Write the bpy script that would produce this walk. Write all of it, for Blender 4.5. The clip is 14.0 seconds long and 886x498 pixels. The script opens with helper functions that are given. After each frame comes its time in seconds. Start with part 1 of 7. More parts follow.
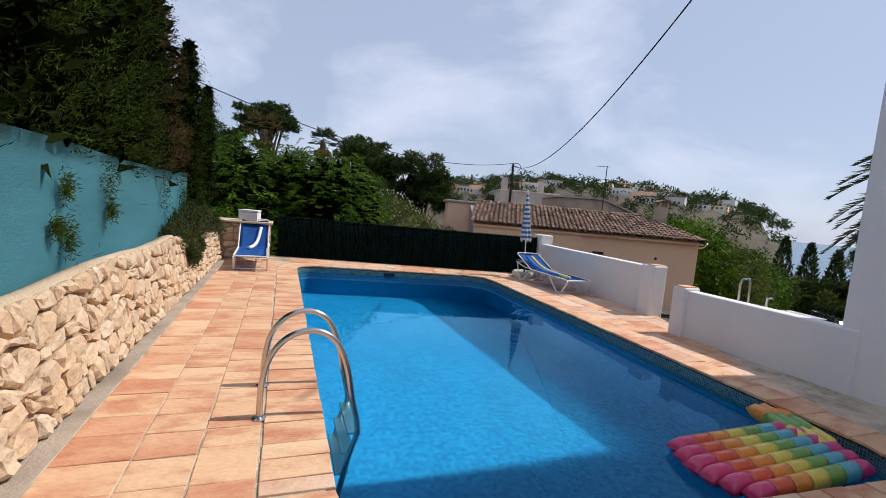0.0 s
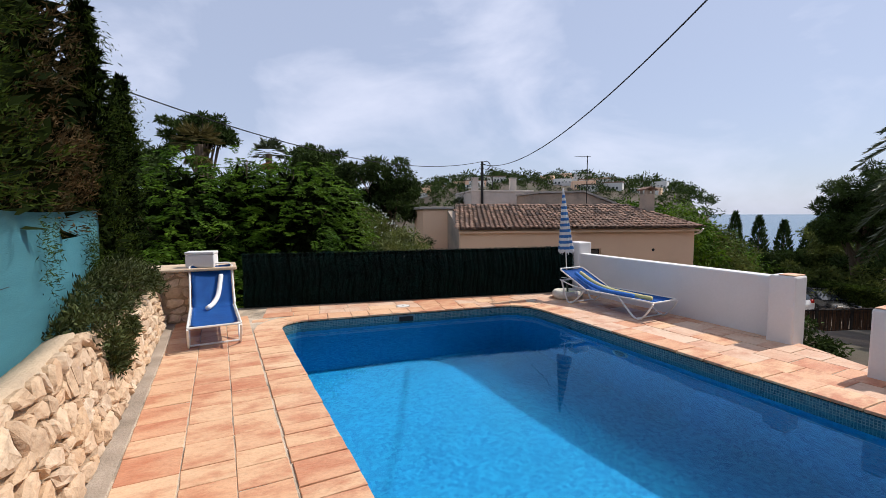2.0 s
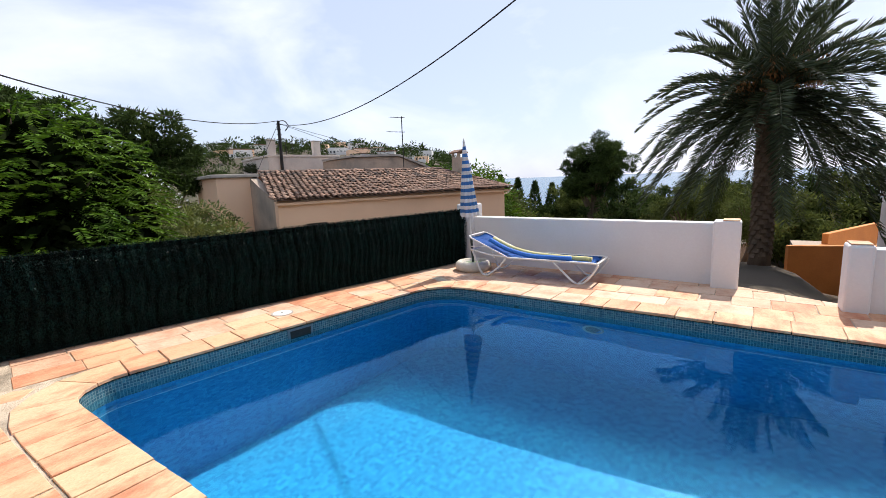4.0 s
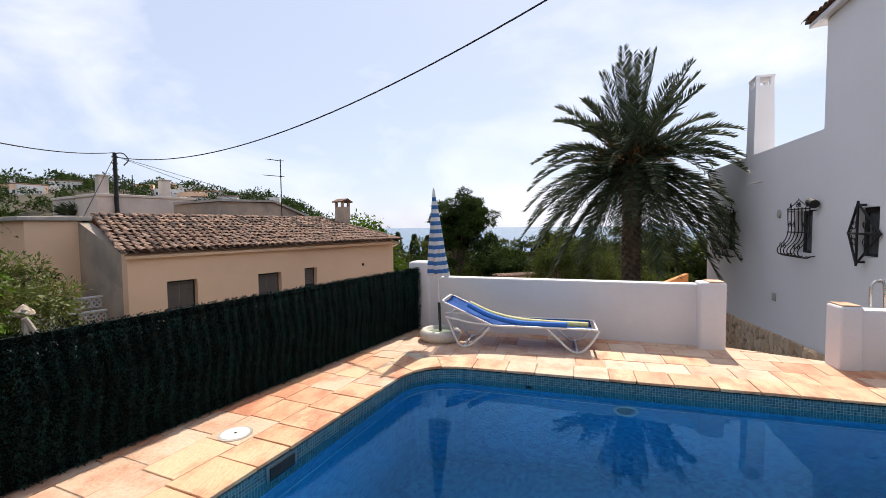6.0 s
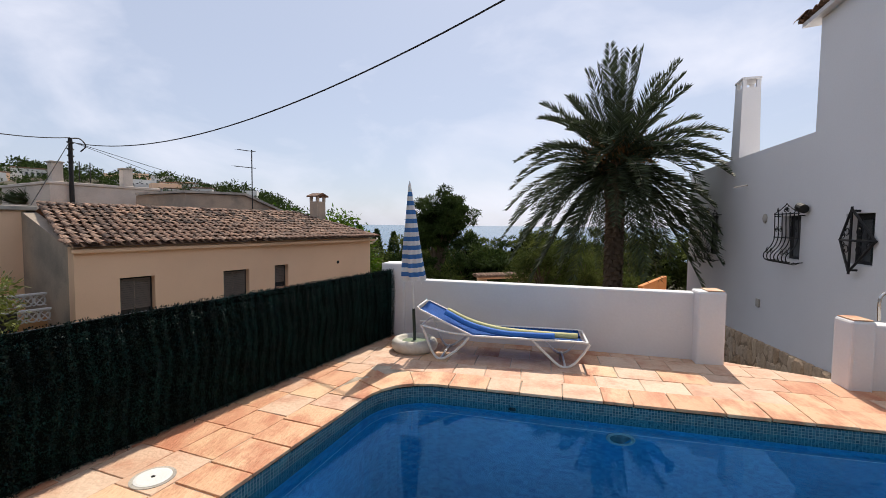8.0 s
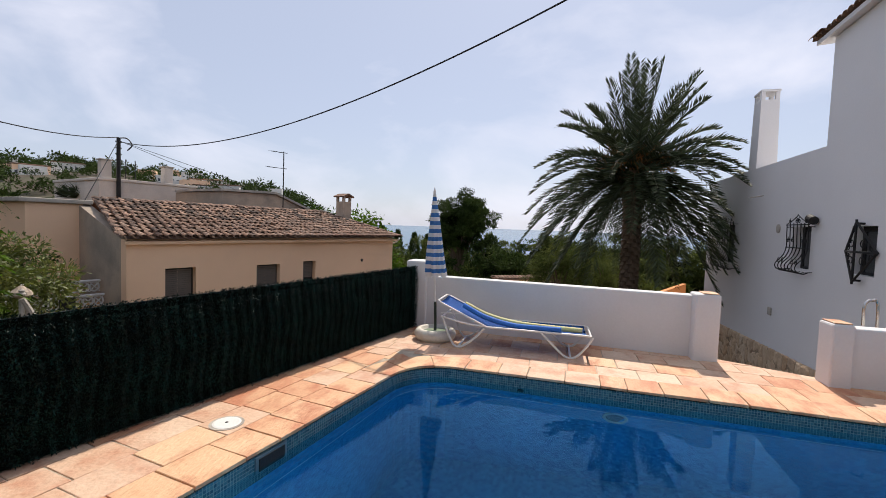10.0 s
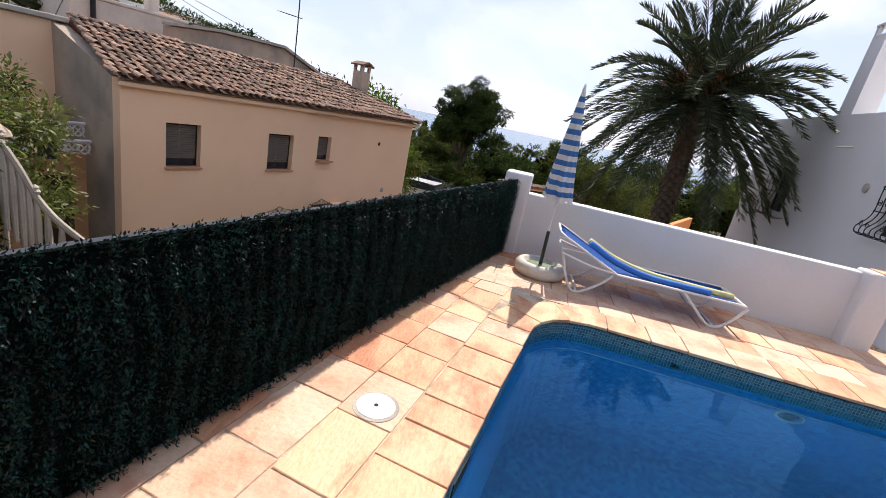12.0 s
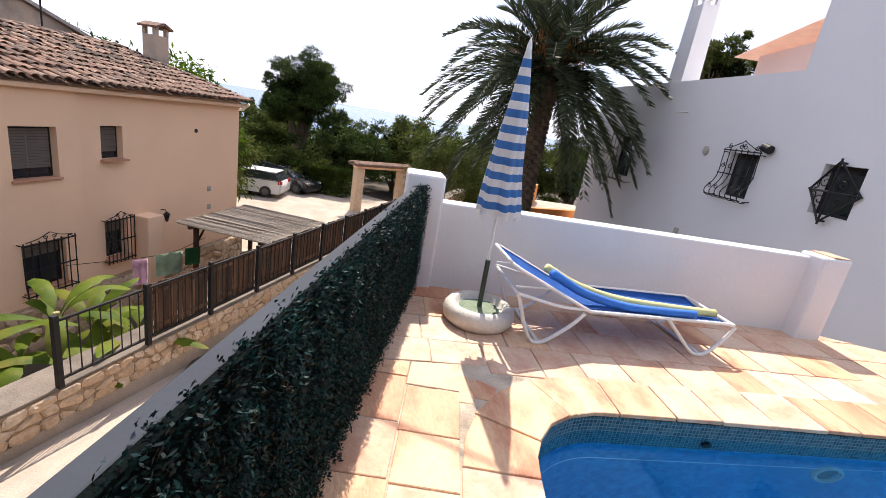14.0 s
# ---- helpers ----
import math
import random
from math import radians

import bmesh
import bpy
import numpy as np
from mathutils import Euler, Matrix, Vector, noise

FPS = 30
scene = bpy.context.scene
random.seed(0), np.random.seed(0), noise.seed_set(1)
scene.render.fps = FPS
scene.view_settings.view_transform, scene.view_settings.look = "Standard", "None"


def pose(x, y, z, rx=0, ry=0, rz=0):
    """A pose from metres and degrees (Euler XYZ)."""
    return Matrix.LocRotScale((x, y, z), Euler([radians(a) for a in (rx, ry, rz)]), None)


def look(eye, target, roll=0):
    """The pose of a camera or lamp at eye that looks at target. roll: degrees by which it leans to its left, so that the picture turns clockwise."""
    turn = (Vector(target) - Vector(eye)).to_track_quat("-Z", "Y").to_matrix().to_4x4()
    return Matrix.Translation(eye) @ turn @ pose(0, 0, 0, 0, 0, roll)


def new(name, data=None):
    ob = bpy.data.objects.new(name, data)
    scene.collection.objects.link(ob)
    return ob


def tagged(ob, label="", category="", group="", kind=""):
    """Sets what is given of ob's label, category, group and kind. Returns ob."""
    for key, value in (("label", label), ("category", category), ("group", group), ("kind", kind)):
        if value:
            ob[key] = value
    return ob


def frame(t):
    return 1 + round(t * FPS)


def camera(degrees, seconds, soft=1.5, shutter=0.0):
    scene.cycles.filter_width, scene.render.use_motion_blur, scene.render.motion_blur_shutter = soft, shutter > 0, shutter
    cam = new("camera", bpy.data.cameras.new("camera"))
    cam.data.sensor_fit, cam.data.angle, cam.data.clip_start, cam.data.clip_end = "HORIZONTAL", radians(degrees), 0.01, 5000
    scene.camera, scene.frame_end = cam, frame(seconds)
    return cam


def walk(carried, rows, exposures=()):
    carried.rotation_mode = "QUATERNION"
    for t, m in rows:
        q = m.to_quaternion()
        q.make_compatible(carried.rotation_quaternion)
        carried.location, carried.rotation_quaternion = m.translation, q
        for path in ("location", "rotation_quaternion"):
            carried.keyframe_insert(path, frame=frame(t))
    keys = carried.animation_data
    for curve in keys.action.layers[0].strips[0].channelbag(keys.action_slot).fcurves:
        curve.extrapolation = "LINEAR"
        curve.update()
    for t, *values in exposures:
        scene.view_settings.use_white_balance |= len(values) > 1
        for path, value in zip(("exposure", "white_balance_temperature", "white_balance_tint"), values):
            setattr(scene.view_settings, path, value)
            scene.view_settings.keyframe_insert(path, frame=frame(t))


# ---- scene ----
cam = camera(90.5, 14.0, 0.7)
PATH = [
    (0, (-0.265, -1.063, 1.496), (0.428, 0.805, 1.312), 5.2),
    (0.5, (-0.375, -0.375, 1.67), (0.42, 1.451, 1.487), 4.2),
    (1, (-0.416, 0.28, 1.639), (0.379, 2.105, 1.446), 4.2),
    (1.5, (-0.557, 0.994, 1.671), (0.353, 2.77, 1.542), 3.1),
    (2, (-0.673, 1.739, 1.647), (0.229, 3.516, 1.488), -0.2),
    (2.5, (-0.79, 2.464, 1.631), (0.418, 4.052, 1.49), -1.7),
    (3, (-0.829, 3.155, 1.553), (0.455, 4.68, 1.385), -2.1),
    (3.5, (-0.887, 3.859, 1.553), (0.558, 5.215, 1.288), -2.7),
    (4, (-0.845, 4.51, 1.503), (0.777, 5.637, 1.191), -2.2),
    (4.2, (-0.826, 4.759, 1.496), (0.872, 5.753, 1.137), -1.0),
    (6.3, (-0.47, 6.635, 1.615), (1.465, 7.135, 1.51), -0.7),
    (6.5, (-0.03, 6.65, 1.62), (1.90, 7.155, 1.462), -0.2),
    (7, (0.66, 6.52, 1.658), (2.551, 7.147, 1.51), -1.4),
    (7.5, (0.815, 6.46, 1.673), (2.697, 7.12, 1.51), -1.7),
    (7.75, (0.43, 6.555, 1.648), (2.34, 7.105, 1.508), -0.5),
    (8, (-0.01, 6.65, 1.613), (1.94, 7.085, 1.50), 0.6),
    (8.2, (-0.40, 6.625, 1.613), (1.56, 7.013, 1.523), 0.3),
    (10.3, (-0.622, 6.517, 1.617), (1.284, 7.11, 1.491), 3.2),
    (10.5, (-0.621, 6.716, 1.603), (1.173, 7.566, 1.361), 8.0),
    (11, (-0.34, 7.367, 1.562), (1.255, 8.532, 1.249), 13.4),
    (11.5, (-0.002, 7.961, 1.576), (1.774, 8.775, 1.145), 13.4),
    (12, (0.253, 8.449, 1.556), (2.138, 8.792, 0.981), 11.6),
    (12.5, (0.548, 8.813, 1.525), (2.429, 8.72, 0.852), 7.0),
    (13, (0.936, 9.04, 1.497), (2.775, 8.522, 0.905), 7.5),
    (13.5, (1.506, 9.167, 1.51), (3.422, 8.846, 1.034), 7.6),
    (14, (2.105, 9.126, 1.529), (3.997, 8.803, 0.97), 9.6),
]
EXPOSURES = [(0, -0.24, 6120, 11), (2.5, -0.12, 6200, 13), (4, 0.28, 6350, 12), (6.5, 0.2, 6550, 12), (7.2, 0.22, 6600, 12), (8, -0.08, 6550, 11), (10.5, -0.1, 6550, 13), (11.5, 0.14, 6500, 15), (12.5, 0.42, 6400, 15), (14, 0.66, 6450, 16)]
walk(cam, [(t, look(eye, target, roll)) for t, eye, target, roll in PATH], EXPOSURES)


# ---- light ----
SUN_AZ = 95.5      # compass bearing of the sun, clockwise from +y
SUN_EL = 53.0
sun = new("sun", bpy.data.lights.new("sun", "SUN"))
sun.data.energy, sun.data.angle, sun.data.color = 5.0, radians(0.55), (1.0, 0.92, 0.80)
_d = Vector((math.sin(radians(SUN_AZ)) * math.cos(radians(SUN_EL)), math.cos(radians(SUN_AZ)) * math.cos(radians(SUN_EL)), math.sin(radians(SUN_EL))))
sun.matrix_world = look(_d * 60, (0, 0, 0))

world = bpy.data.worlds.new("sky")
scene.world = world
world.use_nodes = True
wn, wl = world.node_tree.nodes, world.node_tree.links
wn.clear()
w_out, w_bg = wn.new("ShaderNodeOutputWorld"), wn.new("ShaderNodeBackground")
w_sky = wn.new("ShaderNodeTexSky")
w_sky.sky_type, w_sky.sun_disc = "NISHITA", False
w_sky.sun_elevation, w_sky.sun_rotation = radians(SUN_EL), radians(SUN_AZ)
w_sky.air_density, w_sky.dust_density, w_sky.ozone_density, w_sky.altitude = 1.0, 1.1, 2.0, 60
w_co, w_map = wn.new("ShaderNodeTexCoord"), wn.new("ShaderNodeMapping")
w_map.inputs["Scale"].default_value = (1.0, 1.0, 1.8)
w_map.inputs["Rotation"].default_value = (0.35, 0.2, 0.6)
w_noise, w_ramp, w_mix = wn.new("ShaderNodeTexNoise"), wn.new("ShaderNodeValToRGB"), wn.new("ShaderNodeMix")
w_noise.inputs["Scale"].default_value, w_noise.inputs["Detail"].default_value, w_noise.inputs["Roughness"].default_value = 2.4, 8, 0.52
w_noise.inputs["Distortion"].default_value = 0.35
w_ramp.color_ramp.elements[0].position, w_ramp.color_ramp.elements[0].color = 0.47, (0.0, 0.0, 0.0, 1)
w_ramp.color_ramp.elements[1].position, w_ramp.color_ramp.elements[1].color = 0.70, (0.85, 0.85, 0.85, 1)
w_mix.data_type = "RGBA"
w_mix.inputs["B"].default_value = (10.6, 10.9, 12.3, 1)
wl.new(w_co.outputs["Generated"], w_map.inputs["Vector"])
wl.new(w_map.outputs["Vector"], w_noise.inputs["Vector"])
wl.new(w_noise.outputs["Fac"], w_ramp.inputs["Fac"])
wl.new(w_ramp.outputs["Color"], w_mix.inputs["Factor"])
w_haze = wn.new("ShaderNodeMix")       # thin high haze over the whole sky
w_haze.data_type, w_haze.inputs["Factor"].default_value, w_haze.inputs["B"].default_value = "RGBA", 0.55, (8.8, 9.7, 11.9, 1)
wl.new(w_sky.outputs["Color"], w_haze.inputs["A"])
wl.new(w_haze.outputs["Result"], w_mix.inputs["A"])
wl.new(w_mix.outputs["Result"], w_bg.inputs["Color"])
w_bg.inputs["Strength"].default_value = 0.092
wl.new(w_bg.outputs["Background"], w_out.inputs["Surface"])


# ---- materials ----
def mat(name, c1, c2=None, scale=3.0, rough=0.8, bump=0.25, fine=60.0, metal=0.0, rand=0.0, ramp=None, spec=0.5, stretch=(1, 1, 1), island=0.0,
        trans=0.0, c3=None, stain=0.0, stain_scale=0.9, coat=0.0, vary=0.18):
    """A painted, mineral or plant surface: two scales of colour noise, fine relief, and a change from piece to piece."""
    m = bpy.data.materials.new(name)
    m.use_nodes = True
    n, l = m.node_tree.nodes, m.node_tree.links
    b = n["Principled BSDF"]
    b.inputs["Roughness"].default_value, b.inputs["Metallic"].default_value = rough, metal
    b.inputs["Specular IOR Level"].default_value = spec
    b.inputs["Coat Weight"].default_value = coat
    co, mp = n.new("ShaderNodeTexCoord"), n.new("ShaderNodeMapping")
    mp.inputs["Scale"].default_value = stretch
    l.new(co.outputs["Object"], mp.inputs["Vector"])
    vec = mp.outputs["Vector"]
    c2 = c2 or tuple(v * 0.8 for v in c1)
    info = None
    if rand or ramp:
        info = n.new("ShaderNodeObjectInfo")
        add, mul = n.new("ShaderNodeVectorMath"), n.new("ShaderNodeMath")
        mul.operation = "MULTIPLY"
        mul.inputs[1].default_value = 73.0
        l.new(info.outputs["Random"], mul.inputs[0])
        l.new(vec, add.inputs[0])
        l.new(mul.outputs[0], add.inputs[1])
        vec = add.outputs["Vector"]
    n1, n2 = n.new("ShaderNodeTexNoise"), n.new("ShaderNodeTexNoise")
    n1.inputs["Scale"].default_value, n1.inputs["Detail"].default_value = scale, 5
    n2.inputs["Scale"].default_value, n2.inputs["Detail"].default_value = fine, 4
    l.new(vec, n1.inputs["Vector"])
    l.new(vec, n2.inputs["Vector"])
    r1 = n.new("ShaderNodeMapRange")
    r1.inputs["From Min"].default_value, r1.inputs["From Max"].default_value = 0.32, 0.68
    l.new(n1.outputs["Fac"], r1.inputs["Value"])
    mix = n.new("ShaderNodeMix")
    mix.data_type = "RGBA"
    l.new(r1.outputs["Result"], mix.inputs["Factor"])
    mix.inputs["A"].default_value, mix.inputs["B"].default_value = (*c1, 1), (*c2, 1)
    col = mix.outputs["Result"]
    if ramp:
        rp, mr = n.new("ShaderNodeValToRGB"), n.new("ShaderNodeMix")
        rp.color_ramp.interpolation = "LINEAR"
        while len(rp.color_ramp.elements) < len(ramp):
            rp.color_ramp.elements.new(0.5)
        for i, c in enumerate(ramp):
            rp.color_ramp.elements[i].position, rp.color_ramp.elements[i].color = i / (len(ramp) - 1), (*c, 1)
        l.new(info.outputs["Random"], rp.inputs["Fac"])
        mr.data_type, mr.inputs["Factor"].default_value = "RGBA", 0.5
        l.new(col, mr.inputs["A"])
        l.new(rp.outputs["Color"], mr.inputs["B"])
        col = mr.outputs["Result"]
    if stain:
        ns, rs, ms = n.new("ShaderNodeTexNoise"), n.new("ShaderNodeMapRange"), n.new("ShaderNodeMix")
        ns.inputs["Scale"].default_value, ns.inputs["Detail"].default_value, ns.inputs["Roughness"].default_value = stain_scale, 6, 0.65
        l.new(vec, ns.inputs["Vector"])
        rs.inputs["From Min"].default_value, rs.inputs["From Max"].default_value, rs.inputs["To Max"].default_value = 0.47, 0.66, stain
        l.new(ns.outputs["Fac"], rs.inputs["Value"])
        ms.data_type = "RGBA"
        l.new(rs.outputs["Result"], ms.inputs["Factor"])
        l.new(col, ms.inputs["A"])
        ms.inputs["B"].default_value = (*(c3 or tuple(v * 0.4 for v in c1)), 1)
        col = ms.outputs["Result"]
    hv = n.new("ShaderNodeHueSaturation")
    val = n.new("ShaderNodeMapRange")
    val.inputs["To Min"].default_value, val.inputs["To Max"].default_value = 1 - vary, 1 + vary
    l.new(n2.outputs["Fac"], val.inputs["Value"])
    vout = val.outputs["Result"]
    if island or (rand and not ramp):
        if island:
            src, amount = n.new("ShaderNodeNewGeometry").outputs["Random Per Island"], island
        else:
            src, amount = info.outputs["Random"], rand
        vr, vm = n.new("ShaderNodeMapRange"), n.new("ShaderNodeMath")
        vr.inputs["To Min"].default_value, vr.inputs["To Max"].default_value = 1 - amount, 1 + amount
        l.new(src, vr.inputs["Value"])
        vm.operation = "MULTIPLY"
        l.new(vout, vm.inputs[0])
        l.new(vr.outputs["Result"], vm.inputs[1])
        vout = vm.outputs[0]
    l.new(vout, hv.inputs["Value"])
    l.new(col, hv.inputs["Color"])
    l.new(hv.outputs["Color"], b.inputs["Base Color"])
    if bump:
        bp = n.new("ShaderNodeBump")
        bp.inputs["Strength"].default_value, bp.inputs["Distance"].default_value = bump, 0.02
        l.new(n2.outputs["Fac"], bp.inputs["Height"])
        l.new(bp.outputs["Normal"], b.inputs["Normal"])
    if trans:
        tr, ad, out = n.new("ShaderNodeBsdfTranslucent"), n.new("ShaderNodeMixShader"), n["Material Output"]
        l.new(hv.outputs["Color"], tr.inputs["Color"])
        ad.inputs["Fac"].default_value = trans
        l.new(b.outputs["BSDF"], ad.inputs[1])
        l.new(tr.outputs["BSDF"], ad.inputs[2])
        l.new(ad.outputs["Shader"], out.inputs["Surface"])
    return m


M_WHITE = mat("white_render", (0.72, 0.70, 0.69), (0.67, 0.65, 0.64), 0.9, 0.85, 0.10, 34, stain=0.14, c3=(0.58, 0.56, 0.54), vary=0.04)
M_HOUSE = mat("house_render", (0.78, 0.76, 0.75), (0.73, 0.71, 0.70), 0.35, 0.88, 0.10, 30, stain=0.10, c3=(0.64, 0.62, 0.60), stain_scale=0.3, vary=0.04)
M_PEACH = mat("peach_render", (0.92, 0.62, 0.40), (0.87, 0.57, 0.36), 0.4, 0.88, 0.08, 30, stain=0.16, c3=(0.62, 0.44, 0.31), stain_scale=0.3, vary=0.04)
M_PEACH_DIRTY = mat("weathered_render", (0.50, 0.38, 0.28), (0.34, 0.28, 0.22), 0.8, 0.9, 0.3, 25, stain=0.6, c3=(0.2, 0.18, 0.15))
M_TILE = mat("terracotta", (0.71, 0.45, 0.26), (0.58, 0.29, 0.15), 2.6, 0.66, 0.45, 30, rand=0.15, stretch=(0.8, 1.7, 1),
             ramp=[(0.71, 0.49, 0.30), (0.64, 0.37, 0.21), (0.73, 0.53, 0.34), (0.55, 0.23, 0.13), (0.70, 0.46, 0.27), (0.52, 0.20, 0.11), (0.71, 0.50, 0.31), (0.60, 0.30, 0.17)], stain=0.85, c3=(0.47, 0.17, 0.085), stain_scale=2.6)
M_TILE_PALE = mat("pale_terracotta", (0.68, 0.48, 0.34), (0.58, 0.35, 0.22), 3.0, 0.68, 0.4, 30, rand=0.15,
                  ramp=[(0.68, 0.50, 0.36), (0.61, 0.39, 0.26), (0.70, 0.54, 0.40), (0.56, 0.31, 0.19), (0.66, 0.48, 0.34)], stain=0.7, c3=(0.48, 0.21, 0.12), stain_scale=2.6)
M_MORTAR = mat("mortar", (0.62, 0.52, 0.40), (0.46, 0.37, 0.27), 6, 0.95, 0.6, 90, stain=0.75, c3=(0.10, 0.085, 0.06), stain_scale=2.2)
M_CONCRETE = mat("concrete", (0.50, 0.45, 0.38), (0.36, 0.33, 0.29), 2.0, 0.95, 0.5, 60, stain=0.4)
M_STONE = mat("golden_limestone", (0.64, 0.47, 0.31), (0.50, 0.34, 0.21), 6.0, 0.92, 1.0, 22, rand=0.2,
              ramp=[(0.63, 0.47, 0.31), (0.56, 0.35, 0.19), (0.78, 0.67, 0.52), (0.43, 0.30, 0.19), (0.66, 0.49, 0.33), (0.72, 0.58, 0.41), (0.54, 0.32, 0.17)], stain=0.45, c3=(0.33, 0.23, 0.15), stain_scale=7)
M_JOINT = mat("wall_joint", (0.44, 0.32, 0.20), (0.24, 0.17, 0.11), 8, 0.95, 0.8, 40)
M_LEDGE = mat("sandy_cement", (0.60, 0.46, 0.31), (0.46, 0.35, 0.24), 2.0, 0.95, 0.6, 50, stain=0.4, c3=(0.30, 0.23, 0.16))
M_SOIL = mat("soil", (0.16, 0.12, 0.08), (0.09, 0.07, 0.05), 1.5, 0.95, 0.7, 25, stain=0.4, c3=(0.2, 0.17, 0.09))
M_GRAVEL = mat("pale_gravel", (0.48, 0.39, 0.31), (0.37, 0.30, 0.23), 1.2, 0.95, 0.5, 40, stain=0.3)
M_STEEL = mat("brushed_steel", (0.62, 0.60, 0.57), (0.52, 0.50, 0.47), 4, 0.22, 0.04, 200, metal=1.0)
M_IRON = mat("black_iron", (0.016, 0.016, 0.018), (0.028, 0.026, 0.024), 6, 0.6, 0.15, 90, spec=0.2)
M_PLASTIC = mat("white_plastic", (0.78, 0.77, 0.73), (0.68, 0.67, 0.63), 3, 0.45, 0.05, 90)
M_BLUECLOTH = mat("blue_sling", (0.025, 0.17, 0.56), (0.018, 0.13, 0.48), 5, 0.75, 0.3, 260, trans=0.12)
M_BLUEFOAM = mat("blue_foam", (0.02, 0.16, 0.55), (0.02, 0.13, 0.48), 6, 0.7, 0.2, 200)
M_YELLOWFOAM = mat("pale_yellow_foam", (0.62, 0.58, 0.26), (0.55, 0.50, 0.22), 6, 0.7, 0.2, 200)
M_WHITEFOAM = mat("white_foam", (0.80, 0.80, 0.78), (0.72, 0.72, 0.70), 6, 0.7, 0.15, 200)
M_HEDGE = mat("plastic_hedge", (0.006, 0.036, 0.030), (0.0015, 0.009, 0.008), 6, 0.5, 0.0, 60, island=0.7, spec=0.2)
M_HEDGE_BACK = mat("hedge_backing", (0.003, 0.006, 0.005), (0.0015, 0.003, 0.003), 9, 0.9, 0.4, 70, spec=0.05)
M_TURQ = mat("turquoise_screen", (0.12, 0.39, 0.46), (0.085, 0.31, 0.38), 1.4, 0.8, 0.3, 120, stretch=(1, 0.35, 2.5), stain=0.35, c3=(0.06, 0.21, 0.23))
M_CYPRESS = mat("cypress_leaf", (0.056, 0.086, 0.011), (0.014, 0.026, 0.004), 1.2, 0.8, 0.0, 30, island=0.6, trans=0.25, spec=0.08)
# near-black green: the shade deep in the crowns is put into this colour
M_INNER_SHADE = mat("shaded_inner_leaf", (0.010, 0.016, 0.003), (0.004, 0.008, 0.002), 1.5, 0.9, 0.0, 30, island=0.5, spec=0.03)
M_BROWNLEAF = mat("dry_cypress_leaf", (0.095, 0.060, 0.024), (0.036, 0.032, 0.012), 1.4, 0.8, 0.0, 30, island=0.5, trans=0.2, spec=0.08)
M_FEATHER = mat("feather_leaf", (0.105, 0.190, 0.012), (0.030, 0.075, 0.005), 0.9, 0.7, 0.0, 30, island=0.6, trans=0.22, spec=0.12)
M_PINE = mat("pine_leaf", (0.052, 0.080, 0.018), (0.020, 0.036, 0.008), 0.5, 0.8, 0.0, 20, island=0.5, trans=0.2, spec=0.1)
M_OLIVE = mat("olive_leaf", (0.115, 0.135, 0.032), (0.050, 0.070, 0.016), 0.6, 0.8, 0.0, 20, island=0.45, trans=0.3, spec=0.1)
M_PALM = mat("palm_leaf", (0.066, 0.086, 0.040), (0.030, 0.042, 0.018), 0.7, 0.55, 0.0, 20, island=0.45, trans=0.22, spec=0.25)
M_PALMDRY = mat("dry_palm", (0.30, 0.13, 0.035), (0.20, 0.09, 0.03), 2, 0.8, 0.0, 30, island=0.3)
M_PALMOLD = mat("old_palm_leaf", (0.14, 0.115, 0.035), (0.07, 0.06, 0.02), 2, 0.7, 0.0, 30, island=0.4, trans=0.2, spec=0.1)
M_SUCC = mat("succulent_leaf", (0.070, 0.085, 0.022), (0.028, 0.040, 0.010), 3, 0.6, 0.0, 40, island=0.5, trans=0.1, spec=0.2)
M_BANANA = mat("banana_leaf", (0.15, 0.20, 0.016), (0.05, 0.095, 0.008), 2, 0.6, 0.1, 30, spec=0.15, trans=0.35, stain=0.55, c3=(0.35, 0.26, 0.06))
M_TRUNK = mat("bark", (0.16, 0.11, 0.07), (0.08, 0.055, 0.035), 4, 0.95, 0.9, 18, stretch=(1, 1, 0.3))
M_ROOFTILE = mat("roof_tile", (0.32, 0.18, 0.11), (0.16, 0.09, 0.06), 9, 0.85, 0.6, 50, rand=0.2,
                 ramp=[(0.26, 0.14, 0.085), (0.08, 0.05, 0.038), (0.50, 0.34, 0.24), (0.06, 0.045, 0.036), (0.30, 0.16, 0.10), (0.13, 0.075, 0.05), (0.40, 0.24, 0.16), (0.09, 0.06, 0.045)], stain=0.8, c3=(0.05, 0.042, 0.036), stain_scale=6)
M_GLASS = mat("dark_pane", (0.02, 0.025, 0.03), (0.03, 0.035, 0.04), 2, 0.08, 0.0, 10, spec=0.8)
M_SHUTTER = mat("grey_shutter", (0.15, 0.125, 0.105), (0.12, 0.10, 0.085), 3, 0.6, 0.1, 60)
M_WSHUTTER = mat("white_shutter", (0.62, 0.61, 0.60), (0.54, 0.53, 0.52), 3, 0.55, 0.1, 60)
M_WOOD = mat("dark_wood", (0.11, 0.055, 0.028), (0.05, 0.026, 0.014), 5, 0.8, 0.5, 60, stretch=(1, 1, 0.15), rand=0.45)
M_REED = mat("reed_mat", (0.36, 0.31, 0.25), (0.25, 0.21, 0.17), 6, 0.9, 0.6, 60, stretch=(0.2, 4, 1), island=0.3)
M_ORANGE = mat("orange_render", (0.66, 0.25, 0.06), (0.56, 0.20, 0.05), 1, 0.85, 0.3, 30)


